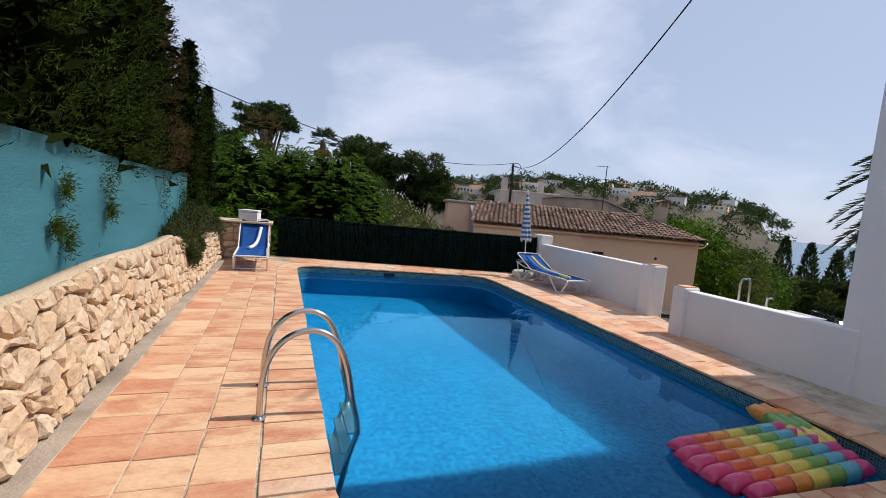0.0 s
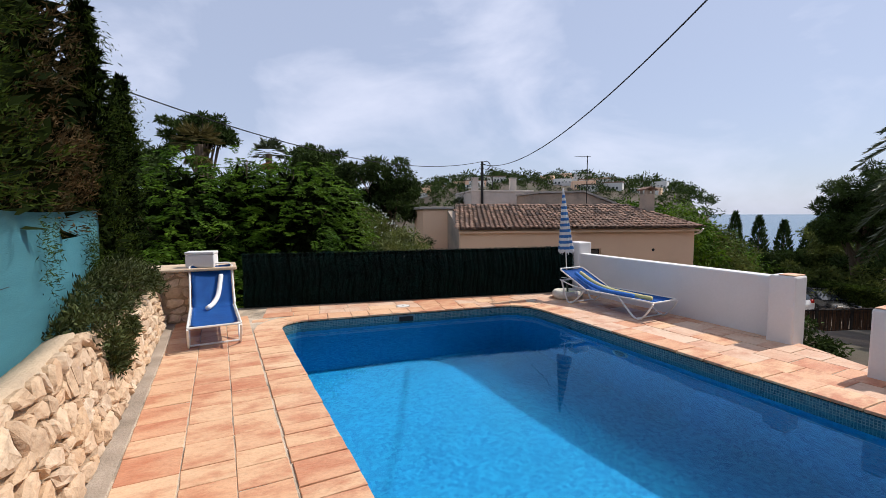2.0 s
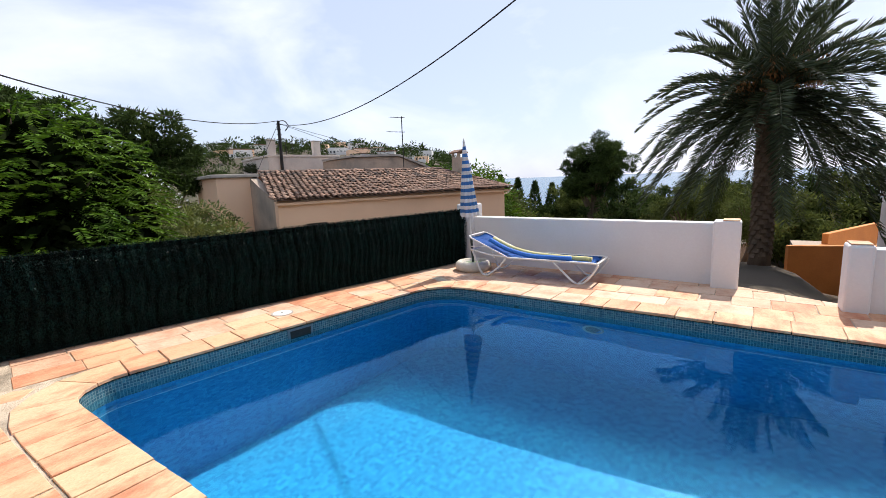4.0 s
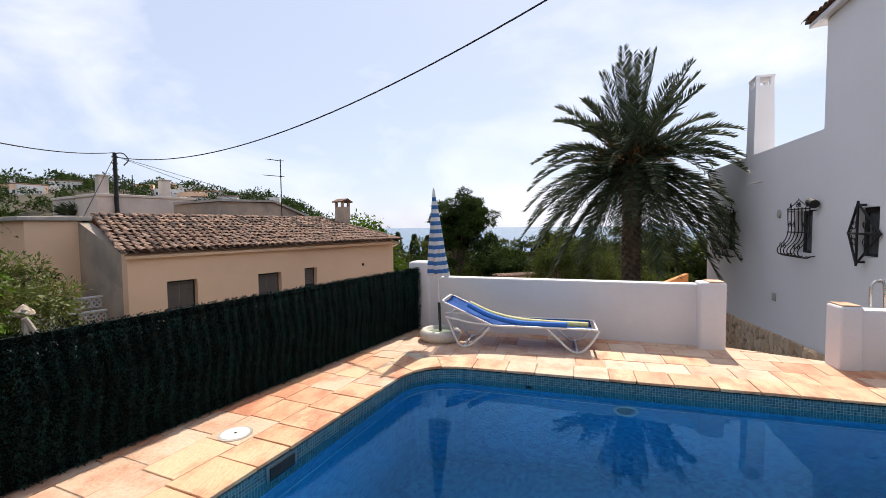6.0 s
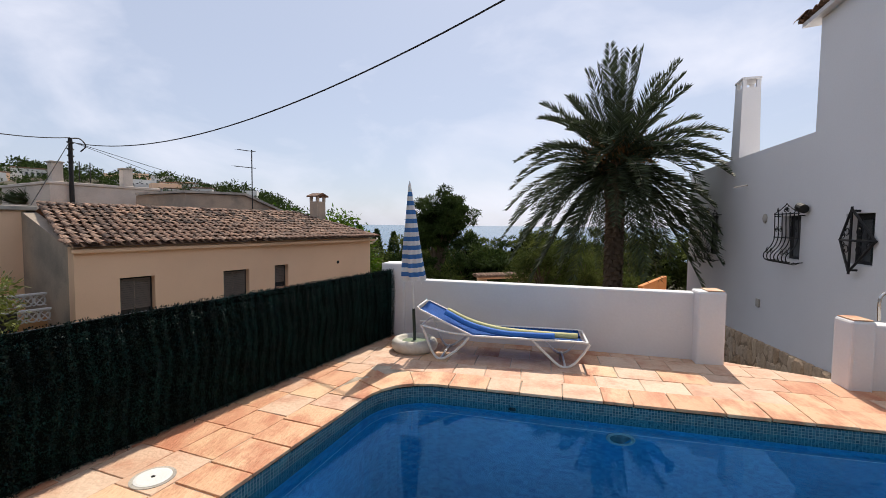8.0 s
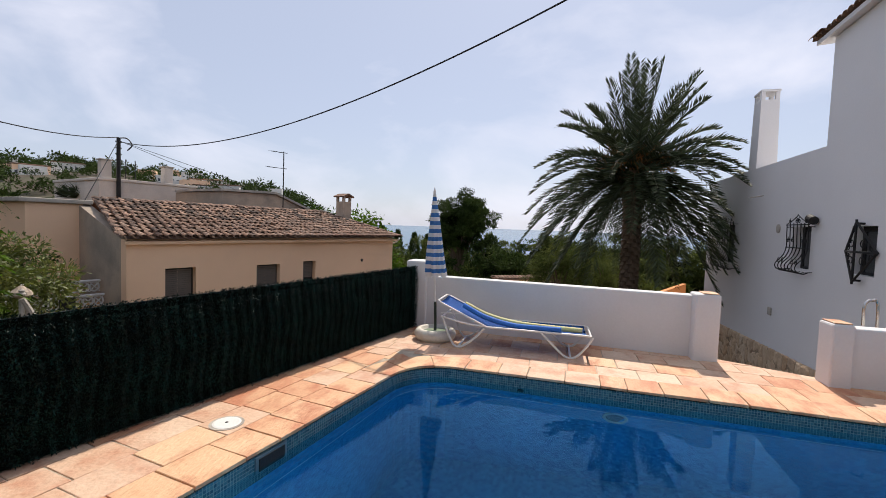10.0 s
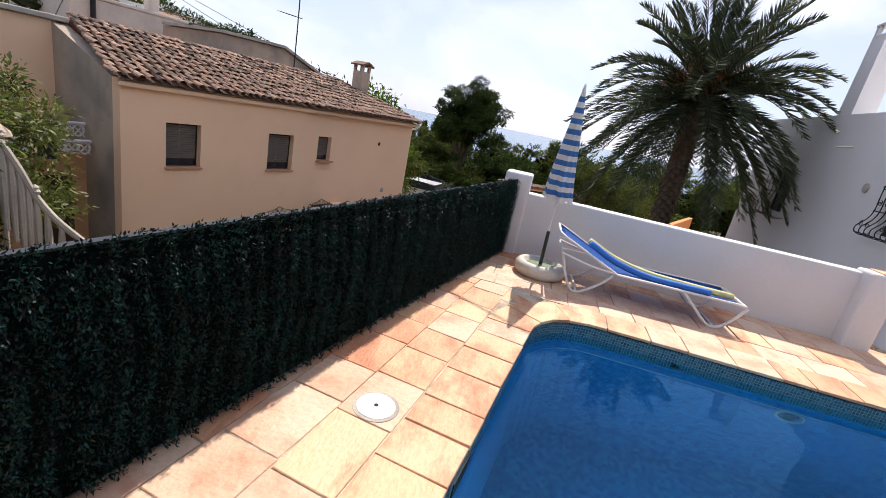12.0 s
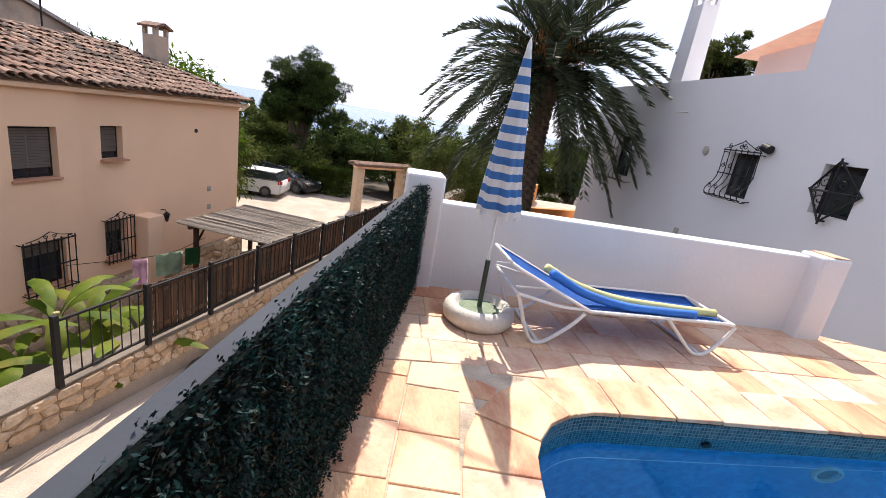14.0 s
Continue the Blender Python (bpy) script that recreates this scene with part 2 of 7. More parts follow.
# ---- helpers for building ----
def obj(name, me, material, parent=None, label="", loc=None, rot=None):
    if material and not me.materials:
        me.materials.append(material)
    ob = new(name, me)
    if parent:
        ob.parent = parent
    if loc is not None:
        ob.location = loc
    if rot is not None:
        ob.rotation_euler = rot
    if label:
        ob["label"] = label
    return ob


def mesh_of(name, bm, smooth=False):
    me = bpy.data.meshes.new(name)
    bm.normal_update()
    bm.to_mesh(me)
    bm.free()
    if smooth:
        me.shade_smooth()
    return me


def part(name, bm, material, parent=None, label="", smooth=False):
    """Links a bmesh as one mesh object under a thing or a part."""
    return obj(name, mesh_of(name, bm, smooth), material, parent, label)


def thing(name, label, category, group="", kind="", loc=(0, 0, 0), rz=0.0):
    """An Empty that holds the parts of one thing."""
    ob = new(name)
    ob.empty_display_size = 0.1
    ob.matrix_world = pose(*loc, 0, 0, rz)
    return tagged(ob, label, category, group, kind)


def box(bm, lo, hi, bevel=0.0, m=None):
    v = [bm.verts.new((x, y, z)) for z in (lo[2], hi[2]) for y in (lo[1], hi[1]) for x in (lo[0], hi[0])]
    f = [bm.faces.new([v[i] for i in q]) for q in ((0, 2, 3, 1), (4, 5, 7, 6), (0, 1, 5, 4), (2, 6, 7, 3), (0, 4, 6, 2), (1, 3, 7, 5))]
    if bevel:
        r = bmesh.ops.bevel(bm, geom=list({e for q in f for e in q.edges}), offset=bevel, segments=2, affect="EDGES", profile=0.5)
        v = [q for q in {q for fc in r["faces"] for q in fc.verts} | {q for q in v if q.is_valid}]
    if m is not None:
        bmesh.ops.transform(bm, matrix=m, verts=[q for q in v if q.is_valid])
    return v


def boxed(lo, hi, bevel=0.0, m=None):
    bm = bmesh.new()
    box(bm, lo, hi, bevel, m)
    return bm


def tube(bm, pts, r, seg=8, cap=True):
    """A round bar of radius r (or one radius a point) along points."""
    pts = [Vector(p) for p in pts]
    rs = r if isinstance(r, (list, tuple)) else [r] * len(pts)
    rings, side = [], None
    for i, p in enumerate(pts):
        d = (pts[min(i + 1, len(pts) - 1)] - pts[max(i - 1, 0)]).normalized()
        if side is None:
            side = d.orthogonal().normalized()
        side = (side - d * side.dot(d)).normalized()
        up = d.cross(side)
        rings.append([bm.verts.new(p + (side * math.cos(2 * math.pi * k / seg) + up * math.sin(2 * math.pi * k / seg)) * rs[i]) for k in range(seg)])
    for a, b in zip(rings, rings[1:]):
        for k in range(seg):
            bm.faces.new((a[k], a[(k + 1) % seg], b[(k + 1) % seg], b[k]))
    if cap:
        bm.faces.new(rings[0][::-1])
        bm.faces.new(rings[-1])
    return bm


def rod(pts, r, seg=8):
    return tube(bmesh.new(), pts, r, seg)


def lathe(bm, profile, seg=24, centre=(0, 0, 0)):
    rings = []
    for r, z in profile:
        rings.append([bm.verts.new((centre[0] + r * math.cos(2 * math.pi * k / seg), centre[1] + r * math.sin(2 * math.pi * k / seg), centre[2] + z)) for k in range(seg)])
    for a, b in zip(rings, rings[1:]):
        for k in range(seg):
            bm.faces.new((a[k], a[(k + 1) % seg], b[(k + 1) % seg], b[k]))
    if profile[0][0] > 1e-4:
        bm.faces.new(rings[0][::-1])
    if profile[-1][0] > 1e-4:
        bm.faces.new(rings[-1])
    return bm


def curve(points, n=8):
    """A smooth line through points."""
    p = [Vector(q) for q in points]
    p = [p[0] * 2 - p[1]] + p + [p[-1] * 2 - p[-2]]
    out = []
    for i in range(1, len(p) - 2):
        a, b, c, d = p[i - 1:i + 3]
        for k in range(n):
            t = k / n
            out.append(0.5 * ((2 * b) + (c - a) * t + (2 * a - 5 * b + 4 * c - d) * t * t + (3 * b - a - 3 * c + d) * t ** 3))
    return out + [p[-2]]


def slab(bm, poly, z0, z1, bevel=0.0, tilt=(0, 0)):
    """A flat piece over a plan polygon, its upper edge rounded off by bevel."""
    c = sum((Vector((x, y)) for x, y in poly), Vector((0, 0))) / len(poly)

    def shrunk(k):
        res = []
        for x, y in poly:
            d = c - Vector((x, y))
            ln = max(d.length, 1e-6)
            res.append(Vector((x, y)) + d * min(k * 1.4 / ln, 0.5))
        return res
    def h(p):
        return (p.x - c.x) * tilt[0] + (p.y - c.y) * tilt[1]
    low = [bm.verts.new((x, y, z0)) for x, y in poly]
    mid = [bm.verts.new((x, y, z1 - bevel + h(Vector((x, y))))) for x, y in poly]
    top = [bm.verts.new((q.x, q.y, z1 + h(q))) for q in shrunk(bevel)] if bevel else mid
    n = len(poly)
    for a, b in ((low, mid), (mid, top)) if bevel else ((low, mid),):
        for i in range(n):
            bm.faces.new((a[i], a[(i + 1) % n], b[(i + 1) % n], b[i]))
    bm.faces.new(top)
    return bm


def clip(poly, a, b, c):
    """The part of a plan polygon where a x + b y <= c."""
    out = []
    for p, q in zip(poly, poly[1:] + poly[:1]):
        dp, dq = a * p[0] + b * p[1] - c, a * q[0] + b * q[1] - c
        if dp <= 0:
            out.append(p)
        if dp * dq < 0:
            t = dp / (dp - dq)
            out.append((p[0] + (q[0] - p[0]) * t, p[1] + (q[1] - p[1]) * t))
    return out


def area(poly):
    return 0.5 * abs(sum(p[0] * q[1] - q[0] * p[1] for p, q in zip(poly, poly[1:] + poly[:1])))


def quads(name, v, material, parent=None, label=""):
    """One mesh of many loose four-cornered leaves; v is an array of n x 4 x 3."""
    v = np.asarray(v, dtype=np.float32)
    n = len(v)
    me = bpy.data.meshes.new(name)
    me.vertices.add(n * 4)
    me.vertices.foreach_set("co", v.reshape(-1))
    me.loops.add(n * 4)
    me.loops.foreach_set("vertex_index", np.arange(n * 4, dtype=np.int32))
    me.polygons.add(n)
    me.polygons.foreach_set("loop_start", np.arange(0, n * 4, 4, dtype=np.int32))
    me.update(calc_edges=True)
    me.validate()
    return obj(name, me, material, parent, label)


def unit(a):
    return a / np.maximum(np.linalg.norm(a, axis=-1, keepdims=True), 1e-9)


def leaves(base, way, length, width, rng, fold=0.0):
    """Diamond leaves from base points along ways; length and width are numbers or arrays."""
    base, way = np.asarray(base, float), unit(np.asarray(way, float))
    n = len(base)
    length, width = np.broadcast_to(length, (n,))[:, None], np.broadcast_to(width, (n,))[:, None]
    side = unit(np.cross(way, unit(rng.normal(size=(n, 3)))))
    mid = base + way * length * 0.45
    return np.stack([base, mid + side * width / 2, base + way * length, mid - side * width / 2], axis=1)


def blob(rng, n, centre, radii, shell=0.55):
    """Points in a rounded mass, thicker towards its skin."""
    d = unit(rng.normal(size=(n, 3)))
    r = shell + (1 - shell) * rng.random((n, 1)) ** 0.6
    return np.asarray(centre) + d * r * np.asarray(radii), d


def wall_panel(bm, length, z0, z1, thick, holes, m):
    """A wall along +x from 0 to length, its face at y = 0 and its back at y = thick, with openings (s0, s1, z0, z1) right through."""
    xs = sorted({0.0, length, *[h[0] for h in holes], *[h[1] for h in holes]})
    zs = sorted({z0, z1, *[h[2] for h in holes], *[h[3] for h in holes]})
    def solid(i, k):
        if not (0 <= i < len(xs) - 1 and 0 <= k < len(zs) - 1):
            return False
        x, z = (xs[i] + xs[i + 1]) / 2, (zs[k] + zs[k + 1]) / 2
        return not any(h[0] < x < h[1] and h[2] < z < h[3] for h in holes)
    made = []
    def face(*p):
        vs = [bm.verts.new(q) for q in p]
        made.extend(vs)
        bm.faces.new(vs)
    for i in range(len(xs) - 1):
        for k in range(len(zs) - 1):
            if not solid(i, k):
                continue
            a, b, c, d = xs[i], xs[i + 1], zs[k], zs[k + 1]
            face((a, 0, c), (b, 0, c), (b, 0, d), (a, 0, d))
            face((b, thick, c), (a, thick, c), (a, thick, d), (b, thick, d))
            if not solid(i - 1, k):
                face((a, thick, c), (a, 0, c), (a, 0, d), (a, thick, d))
            if not solid(i + 1, k):
                face((b, 0, c), (b, thick, c), (b, thick, d), (b, 0, d))
            if not solid(i, k - 1):
                face((a, thick, c), (b, thick, c), (b, 0, c), (a, 0, c))
            if not solid(i, k + 1):
                face((a, 0, d), (b, 0, d), (b, thick, d), (a, thick, d))
    bmesh.ops.remove_doubles(bm, verts=made, dist=1e-4)
    bmesh.ops.transform(bm, matrix=m, verts=[q for q in made if q.is_valid])
    return bm


# ---- plan ----
FENCE_A, FENCE_B = 10.03, -0.223          # the fence's line: y = A + B x
def fence_y(x):
    return FENCE_A + FENCE_B * x
CORNER = (5.30, 1.66)                      # corner of the white house
HOUSE = pose(CORNER[0], CORNER[1], 0, 0, 0, -3.55)
BEHIND = pose(5.34, 1.65, 0, 0, 0, -12.4)  # frame of the pink house behind it
NEIGHBOUR = pose(7.81, 16.93, 0, 0, 0, -17.8)
WATER = -0.128
POOL = [(0.05, 0.62), (4.0, 0.40), (4.24, 8.15), (0.05, 8.79)]
POOL_R = [0.5, 0.45, 0.6, 0.36]


def pool_line(off=0.0, step=0.06):
    """The pool's rim, with rounded corners, moved outwards by off; points with the length run so far."""
    out = []
    n = len(POOL)
    for i in range(n):
        p, a, b = Vector(POOL[i]), Vector(POOL[i - 1]), Vector(POOL[(i + 1) % n])
        u, w = (a - p).normalized(), (b - p).normalized()
        half = u.angle(w) / 2
        r = POOL_R[i]
        c = p + (u + w).normalized() * (r / math.sin(half))
        s, e = p + u * (r / math.tan(half)), p + w * (r / math.tan(half))
        a0 = math.atan2(s.y - c.y, s.x - c.x)
        a1 = math.atan2(e.y - c.y, e.x - c.x)
        while a1 < a0:
            a1 += 2 * math.pi
        for k in range(9):
            t = a0 + (a1 - a0) * k / 8
            out.append(c + Vector((math.cos(t), math.sin(t))) * (r + off))
    return out


# ---- ground, sea and hill ----
def smooth(a, b, x):
    t = min(max((x - a) / (b - a), 0.0), 1.0)
    return t * t * (3 - 2 * t)


RIDGE = [(8, 0.8), (16, 2.2), (22, 3.0), (28, 4.0), (35, 4.4), (43, 4.0), (48, 3.6), (52, 3.2), (56, 2.1), (59, 0.6), (62, -0.8), (75, -2.0)]


def ridge(az):
    if az <= RIDGE[0][0] or az >= RIDGE[-1][0]:
        return -2.0
    for (a, h), (b, g) in zip(RIDGE, RIDGE[1:]):
        if a <= az <= b:
            return h + (g - h) * smooth(a, b, az)


def ground_z(x, y):
    r = math.hypot(x, y)
    over = y - fence_y(x)
    lane = -3.22 - 1.45 * smooth(10, 24, x)                      # the lane and the car park below the fence
    garden = -0.45 - 0.115 * max(x - 6.0, 0) if x < 33 else -3.6
    z = garden + (lane - garden) * smooth(0.15, 0.5, over) if x > -3 else garden + (lane - garden) * smooth(1.5, 3.5, over)
    if x > 18 and over < 0.5:
        z = garden + (lane - garden) * smooth(-7, 0.5, over)
    if x > 6.0 and over < -1:
        z -= 1.0 * smooth(3.6, 1.9, y)                             # falls away along the white house
    u, w = (x - 4.0) * 0.924 - (y - 14.27) * 0.383, (x - 4.0) * 0.383 + (y - 14.27) * 0.924
    if 0 < u < 26 and 0.0 < w:
        z = z + (-4.45 - z) * smooth(0.05, 0.6, w)                 # the neighbour's yard behind the lane wall
    if x < 4.9 and over < 0.1:
        z = -2.7 if x > -1.9 else 0.45
    if x < -1.9:
        z = 0.45 - 1.2 * smooth(8.6, 13, y) if over < 6 else -0.75 - 2.0 * smooth(13, 22, y)
    if over > 11:
        z = z + (-4.2 - z) * smooth(11, 20, over) * smooth(-6, 4, x)
    far = smooth(34, 110, r)
    z = z + (-13.0 - z) * far if r > 34 else z
    az = math.degrees(math.atan2(x, y))
    h = math.tan(radians(ridge(az))) * 330
    bump = smooth(60, 330, r) * (1 - 0.8 * smooth(330, 620, r))
    z += (h + 13.5) * bump if h > -8 else 0
    if r > 150 and 58 < az < 140:
        z = -30
    return z + (noise.noise((x * 0.02, y * 0.02, 0)) * 2.5 if r > 60 else 0.04 * noise.noise((x, y, 0)))


def build_ground():
    def steps():
        a = [i * 0.75 for i in range(-16, 56)]
        b, d, p = [], 1.2, a[-1]
        while p < 2400:
            d *= 1.16
            p += d
            b.append(p)
        c, d, p = [], 1.2, a[0]
        while p > -2400:
            d *= 1.22
            p -= d
            c.append(p)
        return c[::-1] + a + b
    xs = steps()
    ys = steps()
    bm = bmesh.new()
    grid = [[bm.verts.new((x, y, ground_z(x, y))) for x in xs] for y in ys]
    for j in range(len(ys) - 1):
        for i in range(len(xs) - 1):
            bm.faces.new((grid[j][i], grid[j][i + 1], grid[j + 1][i + 1], grid[j + 1][i]))
    ob = part("ground", bm, mat("ground", (0.085, 0.060, 0.040), (0.060, 0.048, 0.028), 0.25, 0.95, 0.5, 12, stain=0.6, c3=(0.06, 0.08, 0.03), stain_scale=0.06), smooth=True)
    tagged(ob, "dry sloping garden soil and scrub down to the coast", "ground", kind="structure")
    bm = bmesh.new()
    for v in ((4900, -3000), (4900, 4900), (-500, 4900), (60, -3000)):
        bm.verts.new((v[0], v[1], -14.0))
    bm.faces.new(list(bm.verts))
    ob = part("water", bm, mat("sea", (0.035, 0.10, 0.17), (0.05, 0.13, 0.20), 0.002, 0.25, 0.3, 0.08))
    tagged(ob, "calm hazy blue sea reaching to the horizon", "sea", kind="structure")


build_ground()


# ---- pool basin and water ----
def build_pool():
    rim = pool_line()
    n = len(rim)
    bm = bmesh.new()
    def ring(off, z):
        line = pool_line(off)
        return [bm.verts.new((p.x, p.y, z)) for p in line]
    # mosaic walls and floor, the floor sloping down to the middle
    low = [bm.verts.new((p.x, p.y, -1.35 - 0.75 * smooth(1, 6.5, p.y))) for p in pool_line(-0.03)]
    top = ring(0.0, -0.30)
    for i in range(n):
        bm.faces.new((top[i], top[(i + 1) % n], low[(i + 1) % n], low[i]))
    bmesh.ops.triangle_fill(bm, edges=[e for e in bm.edges if e.verts[0] in low and e.verts[1] in low], use_beauty=True)
    mosaic = bpy.data.materials.new("pool_mosaic")
    mosaic.use_nodes = True
    nn, nl = mosaic.node_tree.nodes, mosaic.node_tree.links
    b = nn["Principled BSDF"]
    co, br, nz, mx = nn.new("ShaderNodeTexCoord"), nn.new("ShaderNodeTexVoronoi"), nn.new("ShaderNodeTexNoise"), nn.new("ShaderNodeMix")
    br.inputs["Scale"].default_value, br.inputs["Randomness"].default_value = 26, 0.35
    nz.inputs["Scale"].default_value = 1.3
    rp = nn.new("ShaderNodeValToRGB")
    rp.color_ramp.elements[0].color, rp.color_ramp.elements[1].color = (0.010, 0.165, 0.37, 1), (0.040, 0.32, 0.55, 1)
    mx.data_type, mx.blend_type, mx.inputs["Factor"].default_value = "RGBA", "MULTIPLY", 0.25
    nl.new(co.outputs["Object"], br.inputs["Vector"])
    nl.new(co.outputs["Object"], nz.inputs["Vector"])
    nl.new(br.outputs["Color"], rp.inputs["Fac"])
    nl.new(rp.outputs["Color"], mx.inputs["A"])
    nl.new(nz.outputs["Fac"], mx.inputs["B"])
    nl.new(mx.outputs["Result"], b.inputs["Base Color"])
    b.inputs["Roughness"].default_value = 0.4
    basin = tagged(part("pool_basin", bm, mosaic), "swimming pool basin lined with pale blue mosaic", "pool", kind="structure")
    # waterline band of dark green-blue mosaic
    bm = bmesh.new()
    a = [bm.verts.new((p.x, p.y, -0.03)) for p in pool_line(-0.012)]
    c = [bm.verts.new((p.x, p.y, -0.30)) for p in pool_line(-0.012)]
    d = [bm.verts.new((p.x, p.y, -0.30)) for p in pool_line(0.02)]
    e = [bm.verts.new((p.x, p.y, -0.03)) for p in pool_line(0.02)]
    uv = bm.loops.layers.uv.new("run")
    runs = [0.0]
    for i in range(n):
        runs.append(runs[-1] + (a[(i + 1) % n].co - a[i].co).length)
    for u, w, v0, v1 in ((a, c, 0.27, 0.0), (c, d, 0.0, 0.03), (e, a, 0.30, 0.27)):
        for i in range(n):
            fc = bm.faces.new((u[i], u[(i + 1) % n], w[(i + 1) % n], w[i]))
            for lp, q in zip(fc.loops, ((runs[i], v0), (runs[i + 1], v0), (runs[i + 1], v1), (runs[i], v1))):
                lp[uv].uv = q
    band = bpy.data.materials.new("waterline_mosaic")
    band.use_nodes = True
    nn, nl = band.node_tree.nodes, band.node_tree.links
    b = nn["Principled BSDF"]
    co, br = nn.new("ShaderNodeTexCoord"), nn.new("ShaderNodeTexBrick")
    br.offset, br.inputs["Scale"].default_value = 0.0, 1.0
    br.inputs["Brick Width"].default_value, br.inputs["Row Height"].default_value, br.inputs["Mortar Size"].default_value = 0.025, 0.025, 0.0022
    br.inputs["Color1"].default_value, br.inputs["Color2"].default_value, br.inputs["Mortar"].default_value = (0.012, 0.055, 0.085, 1), (0.06, 0.15, 0.17, 1), (0.20, 0.24, 0.23, 1)
    nl.new(co.outputs["UV"], br.inputs["Vector"])
    nl.new(br.outputs["Color"], b.inputs["Base Color"])
    b.inputs["Roughness"].default_value = 0.25
    tagged(part("trim", bm, band), "waterline band of small dark teal mosaic tiles", "trim", kind="structure")
    # pale seam line below the waterline
    bm = bmesh.new()
    a = [bm.verts.new((p.x, p.y, -0.455)) for p in pool_line(-0.035)]
    c = [bm.verts.new((p.x, p.y, -0.467)) for p in pool_line(-0.035)]
    for i in range(n):
        bm.faces.new((a[i], a[(i + 1) % n], c[(i + 1) % n], c[i]))
    tagged(part("trim_seam", bm, mat("pale_sealant", (0.50, 0.60, 0.66), (0.30, 0.42, 0.50), 3, 0.6, 0.1, 60)), "pale sealant line along the pool wall under water", "trim", kind="structure")
    # water
    bm = bmesh.new()
    vs = [bm.verts.new((p.x, p.y, WATER)) for p in pool_line(-0.014)]
    bm.faces.new(vs)
    wm = bpy.data.materials.new("pool_water")
    wm.use_nodes = True
    nn, nl = wm.node_tree.nodes, wm.node_tree.links
    nn.remove(nn["Principled BSDF"])
    clear, gloss, fres, both = nn.new("ShaderNodeBsdfRefraction"), nn.new("ShaderNodeBsdfAnisotropic"), nn.new("ShaderNodeFresnel"), nn.new("ShaderNodeMixShader")
    clear.inputs["Color"].default_value, clear.inputs["IOR"].default_value, clear.inputs["Roughness"].default_value = (0.56, 0.92, 1.0, 1), 1.33, 0.0
    gloss.inputs["Color"].default_value, gloss.inputs["Roughness"].default_value = (0.40, 0.80, 1.0, 1), 0.0
    fres.inputs["IOR"].default_value = 1.32
    nz, bp, co = nn.new("ShaderNodeTexNoise"), nn.new("ShaderNodeBump"), nn.new("ShaderNodeTexCoord")
    nz.inputs["Scale"].default_value, nz.inputs["Detail"].default_value = 2.2, 2
    bp.inputs["Strength"].default_value, bp.inputs["Distance"].default_value = 0.04, 0.05
    nl.new(co.outputs["Object"], nz.inputs["Vector"])
    nl.new(nz.outputs["Fac"], bp.inputs["Height"])
    for node in (clear, gloss, fres):
        nl.new(bp.outputs["Normal"], node.inputs["Normal"])
    nl.new(fres.outputs["Fac"], both.inputs["Fac"])
    nl.new(clear.outputs["BSDF"], both.inputs[1])
    nl.new(gloss.outputs["BSDF"], both.inputs[2])
    nl.new(both.outputs["Shader"], nn["Material Output"].inputs["Surface"])
    w = tagged(part("water_pool", bm, wm), "still clear water filling the blue swimming pool", "water", kind="structure")
    w.visible_shadow = False


build_pool()


# ---- deck bed ----
def build_deck_bed():
    bm = bmesh.new()
    outer = [(-1.46, -5.0), (5.2, -5.0), (5.36, 3.62), (5.80, 4.52), (6.1, fence_y(6.1) + 0.1), (-1.46, fence_y(-1.46) + 0.1)]
    def loop(pts, z):
        vs = [bm.verts.new((p[0], p[1], z)) for p in pts]
        return vs, [bm.edges.new((vs[i], vs[(i + 1) % len(vs)])) for i in range(len(vs))]
    inner = [(p.x, p.y) for p in pool_line(0.03)]
    a, ea = loop(outer, -0.001)
    b, eb = loop(inner, -0.001)
    bmesh.ops.triangle_fill(bm, edges=ea + eb, use_beauty=True)
    c = [bm.verts.new((p[0], p[1], -2.8)) for p in outer]
    for i in range(6):
        bm.faces.new((a[i], c[i], c[(i + 1) % 6], a[(i + 1) % 6]))
    bmesh.ops.recalc_face_normals(bm, faces=bm.faces)
    return tagged(part("floor", bm, M_MORTAR), "grey mortar bed of the pool terrace", "floor", kind="structure")


deck = build_deck_bed()


# ---- white walls and piers ----
def white_wall(name, a, b, height, thick, label, z0=-1.2):
    """A wall from a to b whose pool side is the line a-b; it lies on the right of that line."""
    a, b = Vector(a), Vector(b)
    d = (b - a).normalized()
    m = Matrix.Translation((a.x, a.y, 0)) @ Matrix.Rotation(math.atan2(d.y, d.x), 4, "Z")
    bm = boxed((0, 0, z0), ((b - a).length, thick, height), 0.02, m)
    return tagged(part(name, bm, M_WHITE), label, "wall", kind="structure")


white_wall("wall_east", (5.76, 4.80), (5.98, 8.56), 0.82, -0.2, "low white rendered garden wall beside the pool")
white_wall("wall_south_east", (5.14, 1.5), (5.10, 3.50), 0.66, -0.2, "low white rendered wall joining the house")


def pier(name, x0, y0, x1, y1, h, label):
    ob = tagged(part(name, boxed((x0, y0, -1.2), (x1, y1, h), 0.025), M_WHITE), label, "pier", kind="structure")
    return ob


pier("pier_corner", 5.93, 8.54, 6.28, 8.88, 1.05, "white rendered corner pier of the garden wall")
pier("pier_gate", 5.60, 4.54, 5.89, 4.84, 0.86, "white rendered gate pier with a worn tile top")
pier("pier_gate_south", 5.04, 3.43, 5.33, 3.64, 0.70, "white rendered gate pier beside the opening")

